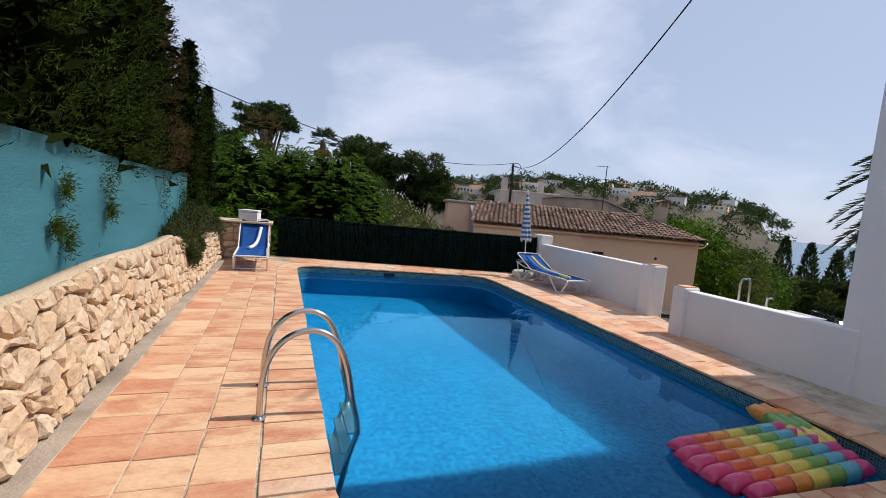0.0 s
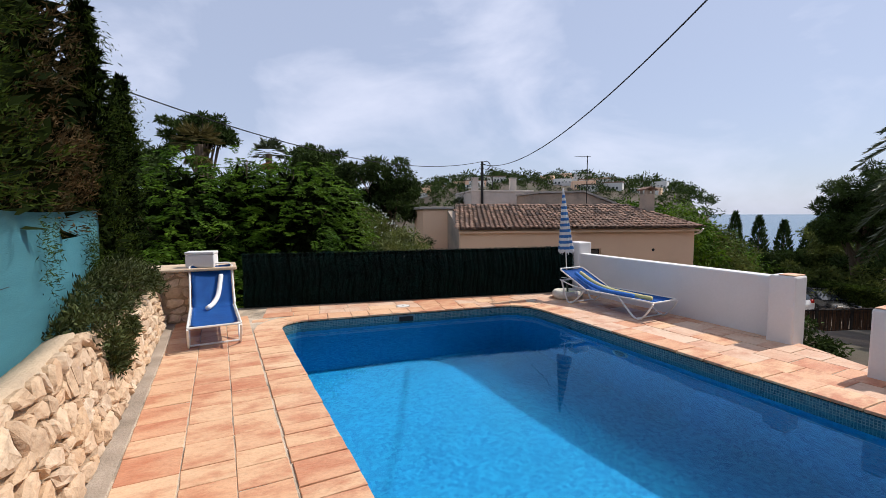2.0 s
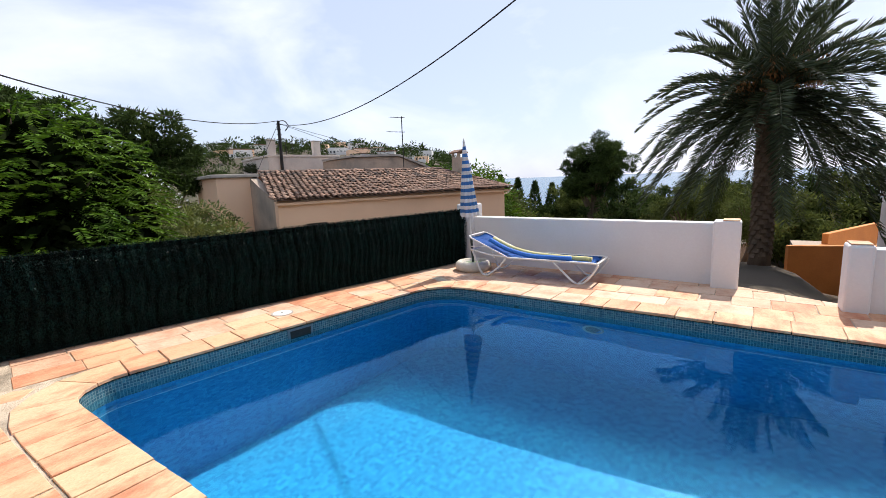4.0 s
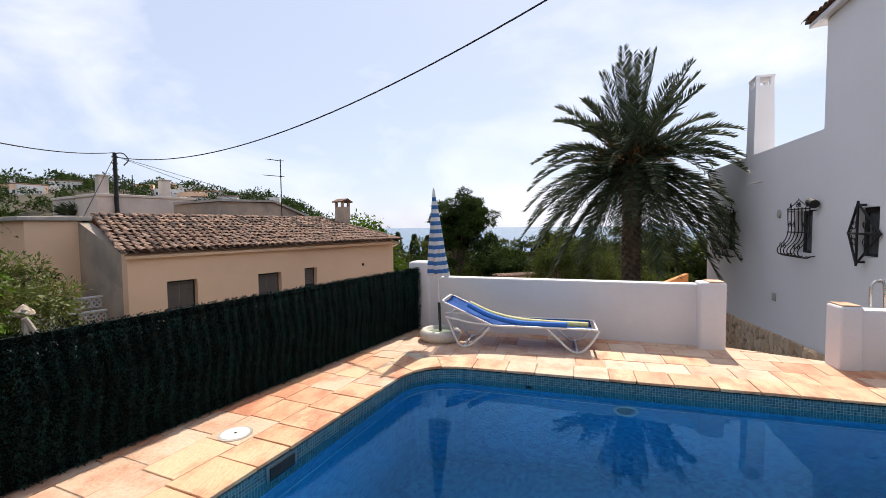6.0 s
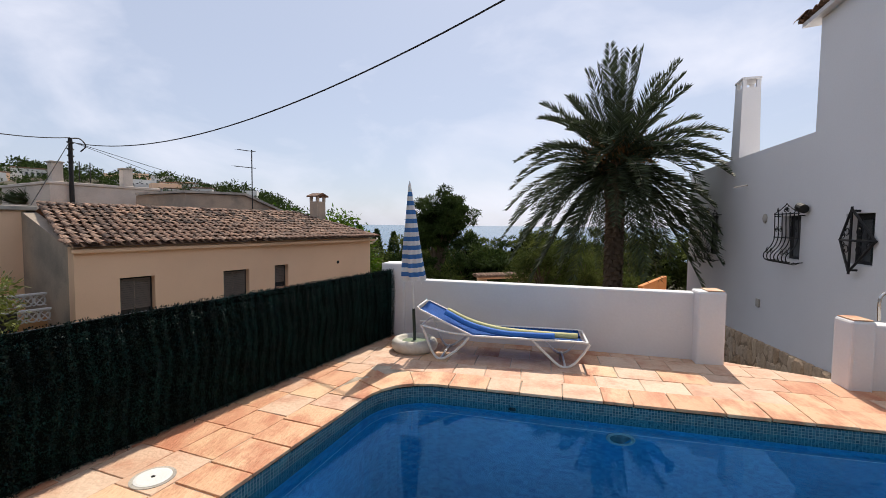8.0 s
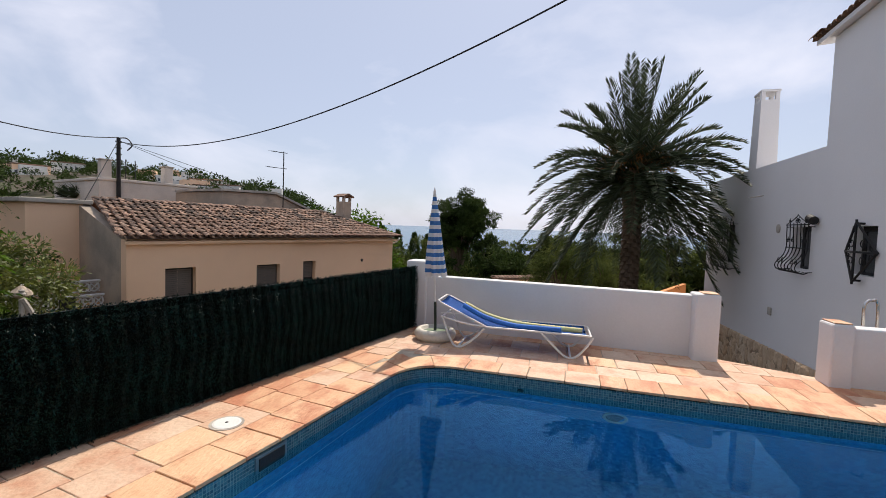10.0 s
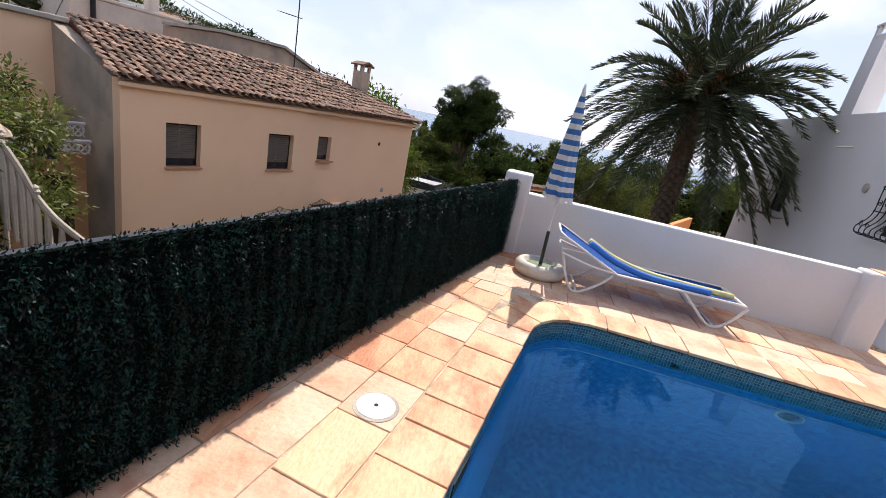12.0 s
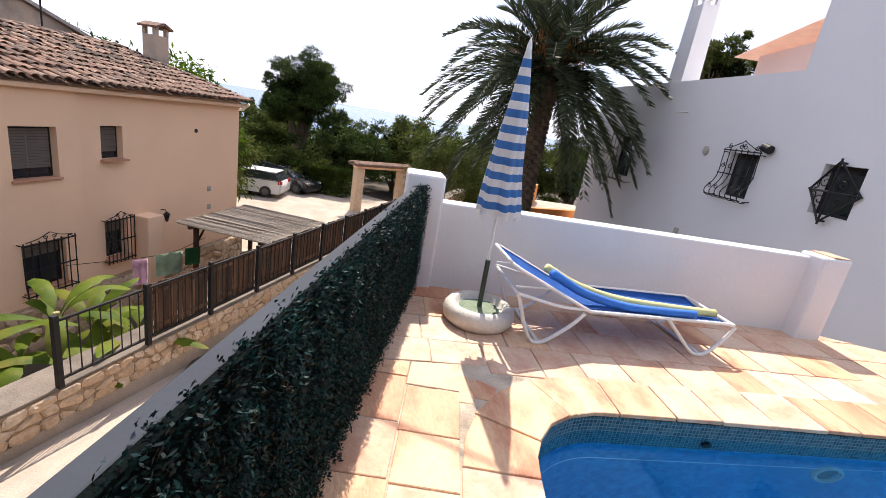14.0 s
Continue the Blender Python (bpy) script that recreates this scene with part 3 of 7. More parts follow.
# ---- fence ----
M_GREYCAP = mat("grey_cement", (0.036, 0.043, 0.054), (0.028, 0.033, 0.042), 3, 0.9, 0.08, 30, stain=0.25, vary=0.06)


def build_fence():
    x0, x1 = -0.35, 5.93
    a = math.atan(FENCE_B)
    m = Matrix.Translation((x0, fence_y(x0), 0)) @ Matrix.Rotation(a, 4, "Z")
    ln = (x1 - x0) / math.cos(a)
    tagged(part("wall_north", boxed((0, 0.05, -3.4), (ln, 0.115, 0.94), 0.008, m), M_GREYCAP), "grey rendered boundary wall behind the green fence", "wall", kind="structure")
    f = thing("hedge_fence", "dark green artificial hedge matting on the boundary wall", "fence")
    rng = np.random.default_rng(4)
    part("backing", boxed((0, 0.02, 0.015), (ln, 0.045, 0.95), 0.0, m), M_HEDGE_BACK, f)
    n = 150000
    p = np.column_stack([rng.random(n) * ln, 0.02 - 0.045 * rng.random(n) ** 1.5, 0.02 + 0.94 * rng.random(n)])
    way = np.column_stack([rng.normal(0, 0.45, n), -0.35 - 0.4 * rng.random(n), rng.normal(0.1, 0.9, n)])
    edge = p[:, 2] > 0.9
    way[edge, 2] = np.abs(way[edge, 2])
    p[edge, 1] += 0.03 * rng.random(edge.sum())
    p[edge, 2] += 0.006
    p[:, 1] -= 0.022 * np.sin(p[:, 0] * 62.0 + 1.5 * np.sin(p[:, 2] * 9)) + 0.012 * np.sin(p[:, 0] * 23.0)
    q = leaves(p, way, 0.012 + 0.014 * rng.random(n), 0.005 + 0.005 * rng.random(n), rng)
    mm = np.array(m)
    q = q @ mm[:3, :3].T + mm[:3, 3]
    quads("foliage", q, M_HEDGE, f, "dense dark green plastic needles")


build_fence()


# ---- stone terrace wall, ledge, screen ----
def stone_top(y):
    return 0.80 - 0.22 * smooth(5.6, 6.6, y) + 0.02 * math.sin(y * 2.3)


def build_stone_core():
    bm = bmesh.new()
    ys = [-4 + i * 0.4 for i in range(34)]
    rows = []
    for y in ys:
        h = stone_top(y)
        rows.append([bm.verts.new(p) for p in ((-1.47, y, -0.3), (-1.47, y, 0.02), (-1.62, y, h - 0.04), (-2.6, y, h - 0.14 if y < 5.6 else 0.58), (-2.6, y, -0.3))])
    for a, b in zip(rows, rows[1:]):
        for i in range(4):
            bm.faces.new((a[i], a[i + 1], b[i + 1], b[i]))
    bm.faces.new(rows[0])
    bm.faces.new(rows[-1][::-1])
    bmesh.ops.recalc_face_normals(bm, faces=bm.faces)
    west = tagged(part("wall_west", bm, M_JOINT), "rubble terrace wall of golden limestone with earthy joints", "wall", kind="structure")
    bm = boxed((-1.95, 9.42, -0.2), (-0.50, 10.1, 0.79))
    north = tagged(part("wall_north_west", bm, M_JOINT), "short rubble limestone wall closing the terrace corner", "wall", kind="structure")
    # sandy concrete ledge along the top
    bm = bmesh.new()
    rows = []
    for i in range(24):
        y = -4 + i * 0.42
        h = stone_top(y)
        w = 0.03 * noise.noise((y * 3, 0, 0))
        rows.append([bm.verts.new(p) for p in ((-1.60 + w, y, h - 0.05), (-1.63 + w, y, h + 0.012), (-1.71, y, h + 0.0 + w * 0.5), (-1.83, y, h - 0.05), (-1.83, y, h - 0.12))])
    for a, b in zip(rows, rows[1:]):
        for k in range(4):
            bm.faces.new((a[k], a[k + 1], b[k + 1], b[k]))
    tagged(part("trim_ledge", bm, M_LEDGE, smooth=True), "sandy concrete ledge along the top of the stone wall", "ledge", kind="structure")
    bm = boxed((-1.97, 9.30, 0.79), (-0.46, 10.1, 0.835), 0.012)
    tagged(part("trim_cap", bm, M_LEDGE), "sandy concrete capping on the corner wall", "capping", kind="structure")
    bm = boxed((-1.47, -4, -0.02), (-1.335, 9.40, 0.006), 0.004)
    tagged(part("trim_gutter", bm, mat("stained_cement", (0.44, 0.36, 0.28), (0.30, 0.24, 0.18), 3, 0.95, 0.5, 60, stain=0.5)), "narrow grey cement strip at the foot of the stone wall", "trim", kind="structure")
    return west, north


stone_west, stone_north = build_stone_core()


def build_screen():
    s = thing("screen_fence", "faded turquoise fabric screen stretched on wire fencing", "fence")
    bm = bmesh.new()
    n, k = 90, 8
    g = []
    for i in range(n):
        y = -3.5 + 10.95 * i / (n - 1)
        top = 1.76 - 0.08 * smooth(2.5, 4.5, y) + 0.012 * math.sin(y * 1.9)
        g.append([bm.verts.new((-1.80 + 0.02 * noise.noise((y * 1.7, z * 0.6, 3)) + 0.012 * math.sin(z * 5 + y * 2), y, 0.55 + (top - 0.55) * z / (k - 1))) for z in range(k)])
    for a, b in zip(g, g[1:]):
        for j in range(k - 1):
            bm.faces.new((a[j], b[j], b[j + 1], a[j + 1]))
    bmesh.ops.solidify(bm, geom=bm.faces[:], thickness=0.004)
    part("fabric", bm, M_TURQ, s, smooth=True)
    for i in range(7):
        y = -3.4 + i * 1.79
        part("post", rod([(-1.84, y, 0.3), (-1.84, y, 1.66)], 0.02), M_IRON, s)
    for z in (0.80, 1.22, 1.63):
        part("wire", rod([(-1.815, -3.4, z), (-1.815, 7.4, z)], 0.003, 5), M_IRON, s)


build_screen()


def build_block():
    b = thing("concrete_block_box", "white painted box with an open side standing on the stone wall", "box", loc=(-0.94, 9.52, 0.835), rz=-14)
    bm = bmesh.new()
    box(bm, (-0.20, -0.13, 0), (0.20, 0.13, 0.20), 0.012)
    part("body", bm, M_WHITE, b)
    part("lid", boxed((-0.205, -0.135, 0.204), (0.205, 0.135, 0.245), 0.01), M_WHITE, b)


build_block()


# ---- white house ----
M_TERRA = mat("terracotta_trim", (0.55, 0.28, 0.17), (0.45, 0.22, 0.13), 3, 0.8, 0.3, 60)


def bar_path(pts):
    return curve(pts, 5)


def window_unit(name, holder, x0, x1, z0, z1, depth, m, shutter, down=1.0, panes=2, label="window with a roller shutter"):
    """Frame, panes and shutter slats inside an opening; local wall frame with the outside towards +y when depth < 0."""
    w = thing(name, label, "window", kind="structure")
    w.matrix_world = m
    sgn = -1 if depth < 0 else 1
    y = depth * 0.55
    f = 0.05
    bm = bmesh.new()
    for lo, hi in (((x0, z0), (x0 + f, z1)), ((x1 - f, z0), (x1, z1)), ((x0 + f, z0), (x1 - f, z0 + f)), ((x0 + f, z1 - f), (x1 - f, z1))):
        box(bm, (lo[0], min(y, y + 0.06 * sgn), lo[1]), (hi[0], max(y, y + 0.06 * sgn), hi[1]))
    part("window_frame", bm, M_IRON, w)
    step = (x1 - x0 - 2 * f) / panes
    for i in range(panes):
        part("pane", boxed((x0 + f + i * step + 0.012, y + 0.03 * sgn - 0.004, z0 + f), (x0 + f + (i + 1) * step - 0.012, y + 0.03 * sgn + 0.004, z1 - f)), M_GLASS, w)
    low = z1 - f - (z1 - z0 - 2 * f) * down
    n = max(int((z1 - f - low) / 0.055), 1)
    for i in range(n):
        z = z1 - f - (i + 1) * 0.055
        part("slat", boxed((x0 + f, y - 0.012 * sgn - 0.006, z + 0.004), (x1 - f, y - 0.012 * sgn + 0.006, z + 0.052), 0.0), shutter, w)
    return w


def scroll(bm, cx, cz, r, y, turn=1, flip=1):
    pts = []
    for k in range(14):
        a = k / 13 * math.pi * 2.6
        rr = r * (1 - 0.75 * k / 13)
        pts.append((cx + turn * rr * math.sin(a), y, cz + flip * rr * math.cos(a)))
    tube(bm, pts, 0.009, 4)


def belly_grille(m, x0, x1, z0, z1, out, bars, label):
    """A wrought-iron window grille whose bars swell outwards near the foot."""
    g = thing("window_grille", label, "grille", "wrought-iron window grilles")
    g.matrix_world = m
    prof = [(0.16, 1.0), (0.15, 0.75), (0.14, 0.5), (0.22, 0.32), (0.40, 0.16), (0.38, 0.05), (0.22, 0.0), (0.10, 0.03)]
    for i in range(bars):
        x = x0 + (x1 - x0) * i / (bars - 1)
        part("bar", rod(curve([(x, p[0] * out * 2.2, z0 + (z1 - z0) * p[1]) for p in prof], 4), 0.011, 5), M_IRON, g)
    for k, zz in ((0, 0.97), (2, 0.5), (4, 0.04)):
        o = (0.158, 0.5, 0.14, 0.5, 0.36)[k] * out * 2.2
        z = z0 + (z1 - z0) * zz
        part("rail", boxed((x0 - 0.03, o - 0.012, z - 0.012), (x1 + 0.03, o + 0.012, z + 0.012)), M_IRON, g)
    for x in (x0, x1):
        part("stay", rod([(x, 0.0, z1 - 0.08), (x, 0.16 * out * 2.2, z1 - 0.08)], 0.011, 5), M_IRON, g)
        part("stay", rod([(x, 0.0, z0 + 0.05), (x, 0.22 * out * 2.2, z0 + 0.03)], 0.011, 5), M_IRON, g)
    mid, yy = (x0 + x1) / 2, 0.15 * out * 2.2
    def curl(*q):
        bm = bmesh.new()
        scroll(bm, *q)
        part("scroll", bm, M_IRON, g)
    for s in (-1, 1):
        bm = bmesh.new()
        tube(bm, curve([(mid + s * (x1 - x0) * 0.48, yy, z1 + 0.0), (mid + s * (x1 - x0) * 0.3, yy, z1 + 0.05), (mid + s * 0.05, yy, z1 + 0.16), (mid, yy, z1 + 0.2)], 5), 0.010, 4)
        part("crest", bm, M_IRON, g)
        curl(mid + s * (x1 - x0) * 0.36, z1 + 0.05, 0.06, yy, s)
        curl(mid + s * 0.07, z1 + 0.06, 0.065, yy, -s)
        for xx in (0.22, 0.42):
            curl(mid + s * (x1 - x0) * xx, z0 + (z1 - z0) * 0.22, 0.07, 0.36 * out * 2.2, s)
            curl(mid + s * (x1 - x0) * xx, z0 + (z1 - z0) * 0.66, 0.065, yy, -s)
    return g


def build_house():
    h = thing("white_house", "white rendered villa with barred windows and a flat-roofed wing", "house")
    h.matrix_world = HOUSE
    T = -0.30
    B, E, TOP = 4.98, 14.4, 5.72                    # end of the block, end of the wing, eaves
    holes = [(0.78, 1.55, 0.66, 1.82), (3.02, 3.79, 1.0, 1.87), (1.48, 2.72, 3.52, 4.80)]
    bm = bmesh.new()
    wall_panel(bm, B + 0.12, -2.6, TOP, T, [(a + 0.12, b + 0.12, c, d) for a, b, c, d in holes], pose(-0.12, 0, 0))
    bmesh.ops.reverse_faces(bm, faces=bm.faces[:])
    part("wall", bm, M_HOUSE, h)
    # wing with a rising parapet
    bm = bmesh.new()
    wing = [(5.36, 6.2, 0.92, 1.88), (10.75, 12.0, 0.68, 2.0)]
    wall_panel(bm, E - B, -5.2, 3.5, T, [(a - B, b - B, c, d) for a, b, c, d in wing], pose(B, 0, 0))
    bmesh.ops.reverse_faces(bm, faces=bm.faces[:])
    v = [bm.verts.new(p) for p in ((B, 0, 3.5), (E, 0, 3.5), (E, 0, 3.73), (B, 0, 3.53), (B, T, 3.5), (E, T, 3.5), (E, T, 3.73), (B, T, 3.53))]
    for q in ((0, 3, 2, 1), (4, 5, 6, 7), (3, 7, 6, 2), (1, 2, 6, 5)):
        bm.faces.new([v[i] for i in q])
    part("wall", bm, M_HOUSE, h, "white parapet wall of the flat-roofed wing")
    part("wall", boxed((E - 0.3, -4.5, -5.2), (E, T, 3.72)), M_HOUSE, h)
    part("wall", boxed((B - 0.3, -9, 3.0), (B, T, TOP)), M_HOUSE, h)
    part("wall", boxed((B, -4.5, 3.0), (E - 0.3, T, 3.2)), M_HOUSE, h, "flat terrace roof behind the parapet")
    part("wall", boxed((B, -4.8, -5.2), (E, -4.5, 3.72)), M_HOUSE, h)
    # side towards the pool
    part("wall", boxed((-0.12, -11.0, -2.6), (0.18, T, TOP)), M_HOUSE, h)
    # roof of the two-storey block with a tiled overhang
    bm = bmesh.new()
    z = TOP
    v = [bm.verts.new(p) for p in ((-0.16, 0.16, z), (B + 0.40, 0.16, z), (B + 0.40, -5.5, z + 0.5), (-0.22, -5.5, z + 0.5), (-0.16, 0.16, z + 0.09), (B + 0.40, 0.16, z + 0.09), (B + 0.40, -5.5, z + 0.6), (-0.22, -5.5, z + 0.6))]
    for q in ((0, 3, 2, 1), (4, 5, 6, 7), (0, 1, 5, 4), (1, 2, 6, 5), (3, 0, 4, 7), (2, 3, 7, 6)):
        bm.faces.new([v[i] for i in q])
    roof = part("roof", bm, M_HOUSE, h)
    tile = half_pipe(0.10, 0.42, 5)
    for i in range(29):
        for j in range(2):
            t = obj("tile", tile, M_ROOFTILE, roof)
            t.matrix_parent_inverse = Matrix()
            t.location = (-0.12 + i * 0.195, 0.22 - j * 0.36, z + 0.11 + j * 0.035)
            t.rotation_euler = (radians(-5), 0, 0)
    for j in range(12):
        t = obj("tile", tile, M_ROOFTILE, roof)
        t.matrix_parent_inverse = Matrix()
        t.location = (B + 0.46, 0.2 - j * 0.42, z + 0.13 + j * 0.036)
        t.rotation_euler = (radians(-5), 0, radians(-90))
    for a, b, zz in ((0.78, 1.55, 0.66), (1.48, 2.72, 3.52)):
        part("window_sill", boxed((a - 0.06, -0.12, zz - 0.045), (b + 0.06, 0.05, zz + 0.004), 0.008), M_WHITE, h)
    # chimney of the wing
    c = thing("chimney", "tall tapered white rendered chimney with an open top", "chimney")
    c.matrix_world = HOUSE @ pose(9.55, -0.27, 3.2)
    bm = bmesh.new()
    v = [bm.verts.new(p) for p in ((-0.36, -0.27, 0), (0.36, -0.27, 0), (0.36, 0.26, 0), (-0.36, 0.26, 0), (-0.30, -0.23, 2.45), (0.30, -0.23, 2.45), (0.30, 0.23, 2.45), (-0.30, 0.23, 2.45))]
    for q in ((0, 1, 5, 4), (1, 2, 6, 5), (2, 3, 7, 6), (3, 0, 4, 7), (4, 5, 6, 7)):
        bm.faces.new([v[i] for i in q])
    part("chimney_shaft", bm, M_HOUSE, c)
    for x in (-0.245, 0.245):
        for y in (-0.18, 0.18):
            part("leg", boxed((x - 0.055, y - 0.05, 2.45), (x + 0.055, y + 0.05, 2.68)), M_HOUSE, c)
    part("cap", boxed((-0.32, -0.25, 2.68), (0.32, 0.25, 2.75), 0.015), M_HOUSE, c)
    # windows
    window_unit("window_1", h, 0.78, 1.55, 0.66, 1.82, T, HOUSE, M_WSHUTTER, 0.82, 2, "window with a half-lowered white roller shutter")
    window_unit("window_2", h, 3.02, 3.79, 1.0, 1.87, T, HOUSE, M_IRON, 0.0, 1, "small dark window beside an iron grille")
    window_unit("window_3", h, 1.48, 2.72, 3.52, 4.80, T, HOUSE, M_WSHUTTER, 0.55, 3, "upper window with a half-lowered white shutter")
    window_unit("window_4", h, 5.36, 6.2, 0.92, 1.88, T, HOUSE, M_IRON, 0.0, 2, "dark window behind an iron grille")
    window_unit("window_5", h, 10.75, 12.0, 0.68, 2.0, T, HOUSE, M_IRON, 0.0, 2, "dark window at the far end of the wing")
    belly_grille(HOUSE, 0.58, 1.70, 0.58, 1.97, 0.34, 8, "large black wrought-iron grille bellied at the foot")
    belly_grille(HOUSE, 5.20, 6.30, 0.84, 1.95, 0.34, 7, "black wrought-iron grille bellied at the foot")
    belly_grille(HOUSE, 10.45, 12.30, 0.50, 2.09, 0.40, 7, "black wrought-iron grille at the wing's far window")
    # diamond grille
    g = thing("diamond_grille", "black iron grille shaped as a projecting diamond with scrolls", "grille", "wrought-iron window grilles")
    g.matrix_world = HOUSE
    cx, cz, o = 3.40, 1.41, 0.12
    for a, b in (((cx - 0.48, 0.03, cz), (cx, o, cz + 0.53)), ((cx, o, cz + 0.53), (cx + 0.48, 0.03, cz)), ((cx + 0.48, 0.03, cz), (cx, o, cz - 0.53)), ((cx, o, cz - 0.53), (cx - 0.48, 0.03, cz)),
                 ((cx, o, cz + 0.57), (cx, o, cz - 0.57)), ((cx - 0.5, 0.03, cz), (cx, o, cz)), ((cx, o, cz), (cx + 0.5, 0.03, cz)),
                 ((cx, 0.0, cz + 0.5), (cx, o, cz + 0.5)), ((cx, 0.0, cz - 0.5), (cx, o, cz - 0.5))):
        part("bar", rod([a, b], 0.02, 5), M_IRON, g)
    for sx in (-1, 1):
        for sz in (-1, 1):
            for q in ((cx + sx * 0.17, cz + sz * 0.16, 0.11, o * 0.75, sx, sz), (cx + sx * 0.36, cz + sz * 0.08, 0.07, o * 0.45, -sx, sz)):
                bm = bmesh.new()
                scroll(bm, *q)
                part("scroll", bm, M_IRON, g)
    # small fittings
    w = thing("wall_spotlight", "small black round spotlight fixed to the white wall", "lamp")
    w.matrix_world = HOUSE @ pose(5.08, 0, 2.02)
    part("bracket", rod([(0, 0, 0), (0, 0.10, 0)], 0.03), M_IRON, w)
    part("shade", lathe(bmesh.new(), [(0.05, -0.11), (0.09, -0.10), (0.09, 0.10), (0.05, 0.12)], 14, (0, 0, 0)), M_IRON, w)
    w.matrix_world = w.matrix_world @ pose(0, 0.12, 0, 0, 75, 0)
    v = thing("wall_vent", "round grey vent grating in the white wall", "vent")
    v.matrix_world = HOUSE @ pose(7.12, 0.0, 1.84)
    part("ring", rod([(0, 0, 0), (0, 0.03, 0)], 0.11, 16), M_CONCRETE, v)
    v = thing("water_spout", "thin metal spout jutting from the parapet wall", "spout")
    v.matrix_world = HOUSE @ pose(8.37, 0, 2.78)
    part("pipe", rod([(0, -0.05, 0), (0.06, 0.16, -0.04), (0.12, 0.30, -0.07)], 0.018), M_CONCRETE, v)
    v = thing("wall_socket", "small grey outlet box on the white wall", "outlet")
    v.matrix_world = HOUSE @ pose(7.27, 0, -0.3)
    part("body", boxed((-0.08, 0, -0.1), (0.08, 0.05, 0.1), 0.01), M_CONCRETE, v)
    v = thing("wall_lantern", "black carriage lantern at the end of the wing", "lantern")
    v.matrix_world = HOUSE @ pose(14.2, 0.0, 2.15)
    part("arm", rod([(0, 0, 0), (0, 0.3, 0.06), (0, 0.36, -0.03)], 0.025), M_IRON, v)
    part("lamp", lathe(bmesh.new(), [(0.03, -0.40), (0.13, -0.22), (0.16, -0.06), (0.02, 0.03)], 8, (0, 0.36, -0.06)), M_IRON, v)


def half_pipe(r, length, seg=5, thick=0.012):
    """A curved clay tile, narrower at its upper end, lying along -y."""
    bm = bmesh.new()
    rows = []
    for y, rr in ((0, r), (-length, r * 0.82)):
        rows.append(([bm.verts.new((rr * math.cos(math.pi * k / seg), y, rr * math.sin(math.pi * k / seg) * 0.8)) for k in range(seg + 1)],
                     [bm.verts.new(((rr - thick) * math.cos(math.pi * k / seg), y, (rr - thick) * math.sin(math.pi * k / seg) * 0.8)) for k in range(seg + 1)]))
    for k in range(seg):
        bm.faces.new((rows[0][0][k], rows[0][0][k + 1], rows[1][0][k + 1], rows[1][0][k]))
        bm.faces.new((rows[0][0][k + 1], rows[0][0][k], rows[0][1][k], rows[0][1][k + 1]))
    return mesh_of("tile", bm)


build_house()


# ---- pink house behind the flat roof ----
def build_far_pink():
    h = thing("pink_house", "pale pink house corner with a tiled eave behind the terrace", "house")
    h.matrix_world = BEHIND
    part("wall", boxed((9, -12, 3.41), (19.9, -6, 6.95)), mat("pink_render", (0.78, 0.56, 0.48), (0.72, 0.51, 0.43), 0.5, 0.9, 0.2, 20), h)
    bm = bmesh.new()
    v = [bm.verts.new(p) for p in ((21.2, -5.4, 7.0), (9, -5.4, 8.1), (9, -12.6, 8.1), (21.2, -12.6, 7.0))]
    bm.faces.new(v)
    bmesh.ops.solidify(bm, geom=bm.faces[:], thickness=0.22)
    part("roof", bm, mat("pink_eave", (0.74, 0.56, 0.47), (0.66, 0.48, 0.40), 2, 0.9, 0.3, 30), h)


build_far_pink()


# ---- neighbour's house ----
def iron_bars(m, x0, x1, z0, z1, out, n, label):
    g = thing("window_grille", label, "grille", "neighbour window grilles")
    g.matrix_world = m
    for i in range(n):
        x = x0 + (x1 - x0) * i / (n - 1)
        part("bar", rod([(x, -out, z0), (x, -out, z1)], 0.012, 4), M_IRON, g)
    for z in (z0 + 0.06, (z0 + z1) / 2, z1 - 0.06):
        part("rail", boxed((x0 - 0.02, -out - 0.012, z - 0.012), (x1 + 0.02, -out + 0.012, z + 0.012)), M_IRON, g)
    for x in (x0, x1):
        for z in (z0 + 0.06, z1 - 0.06):
            part("stay", rod([(x, 0, z), (x, -out, z)], 0.012, 4), M_IRON, g)
    bm = bmesh.new()
    mid = (x0 + x1) / 2
    for s in (-1, 1):
        tube(bm, curve([(mid + s * (x1 - x0) * 0.45, -out, z1), (mid + s * (x1 - x0) * 0.2, -out, z1 + 0.05), (mid, -out, z1 + 0.14)], 4), 0.01, 4)
        scroll(bm, mid + s * 0.08, z1 + 0.05, 0.05, -out, s)
    part("crest", bm, M_IRON, g)


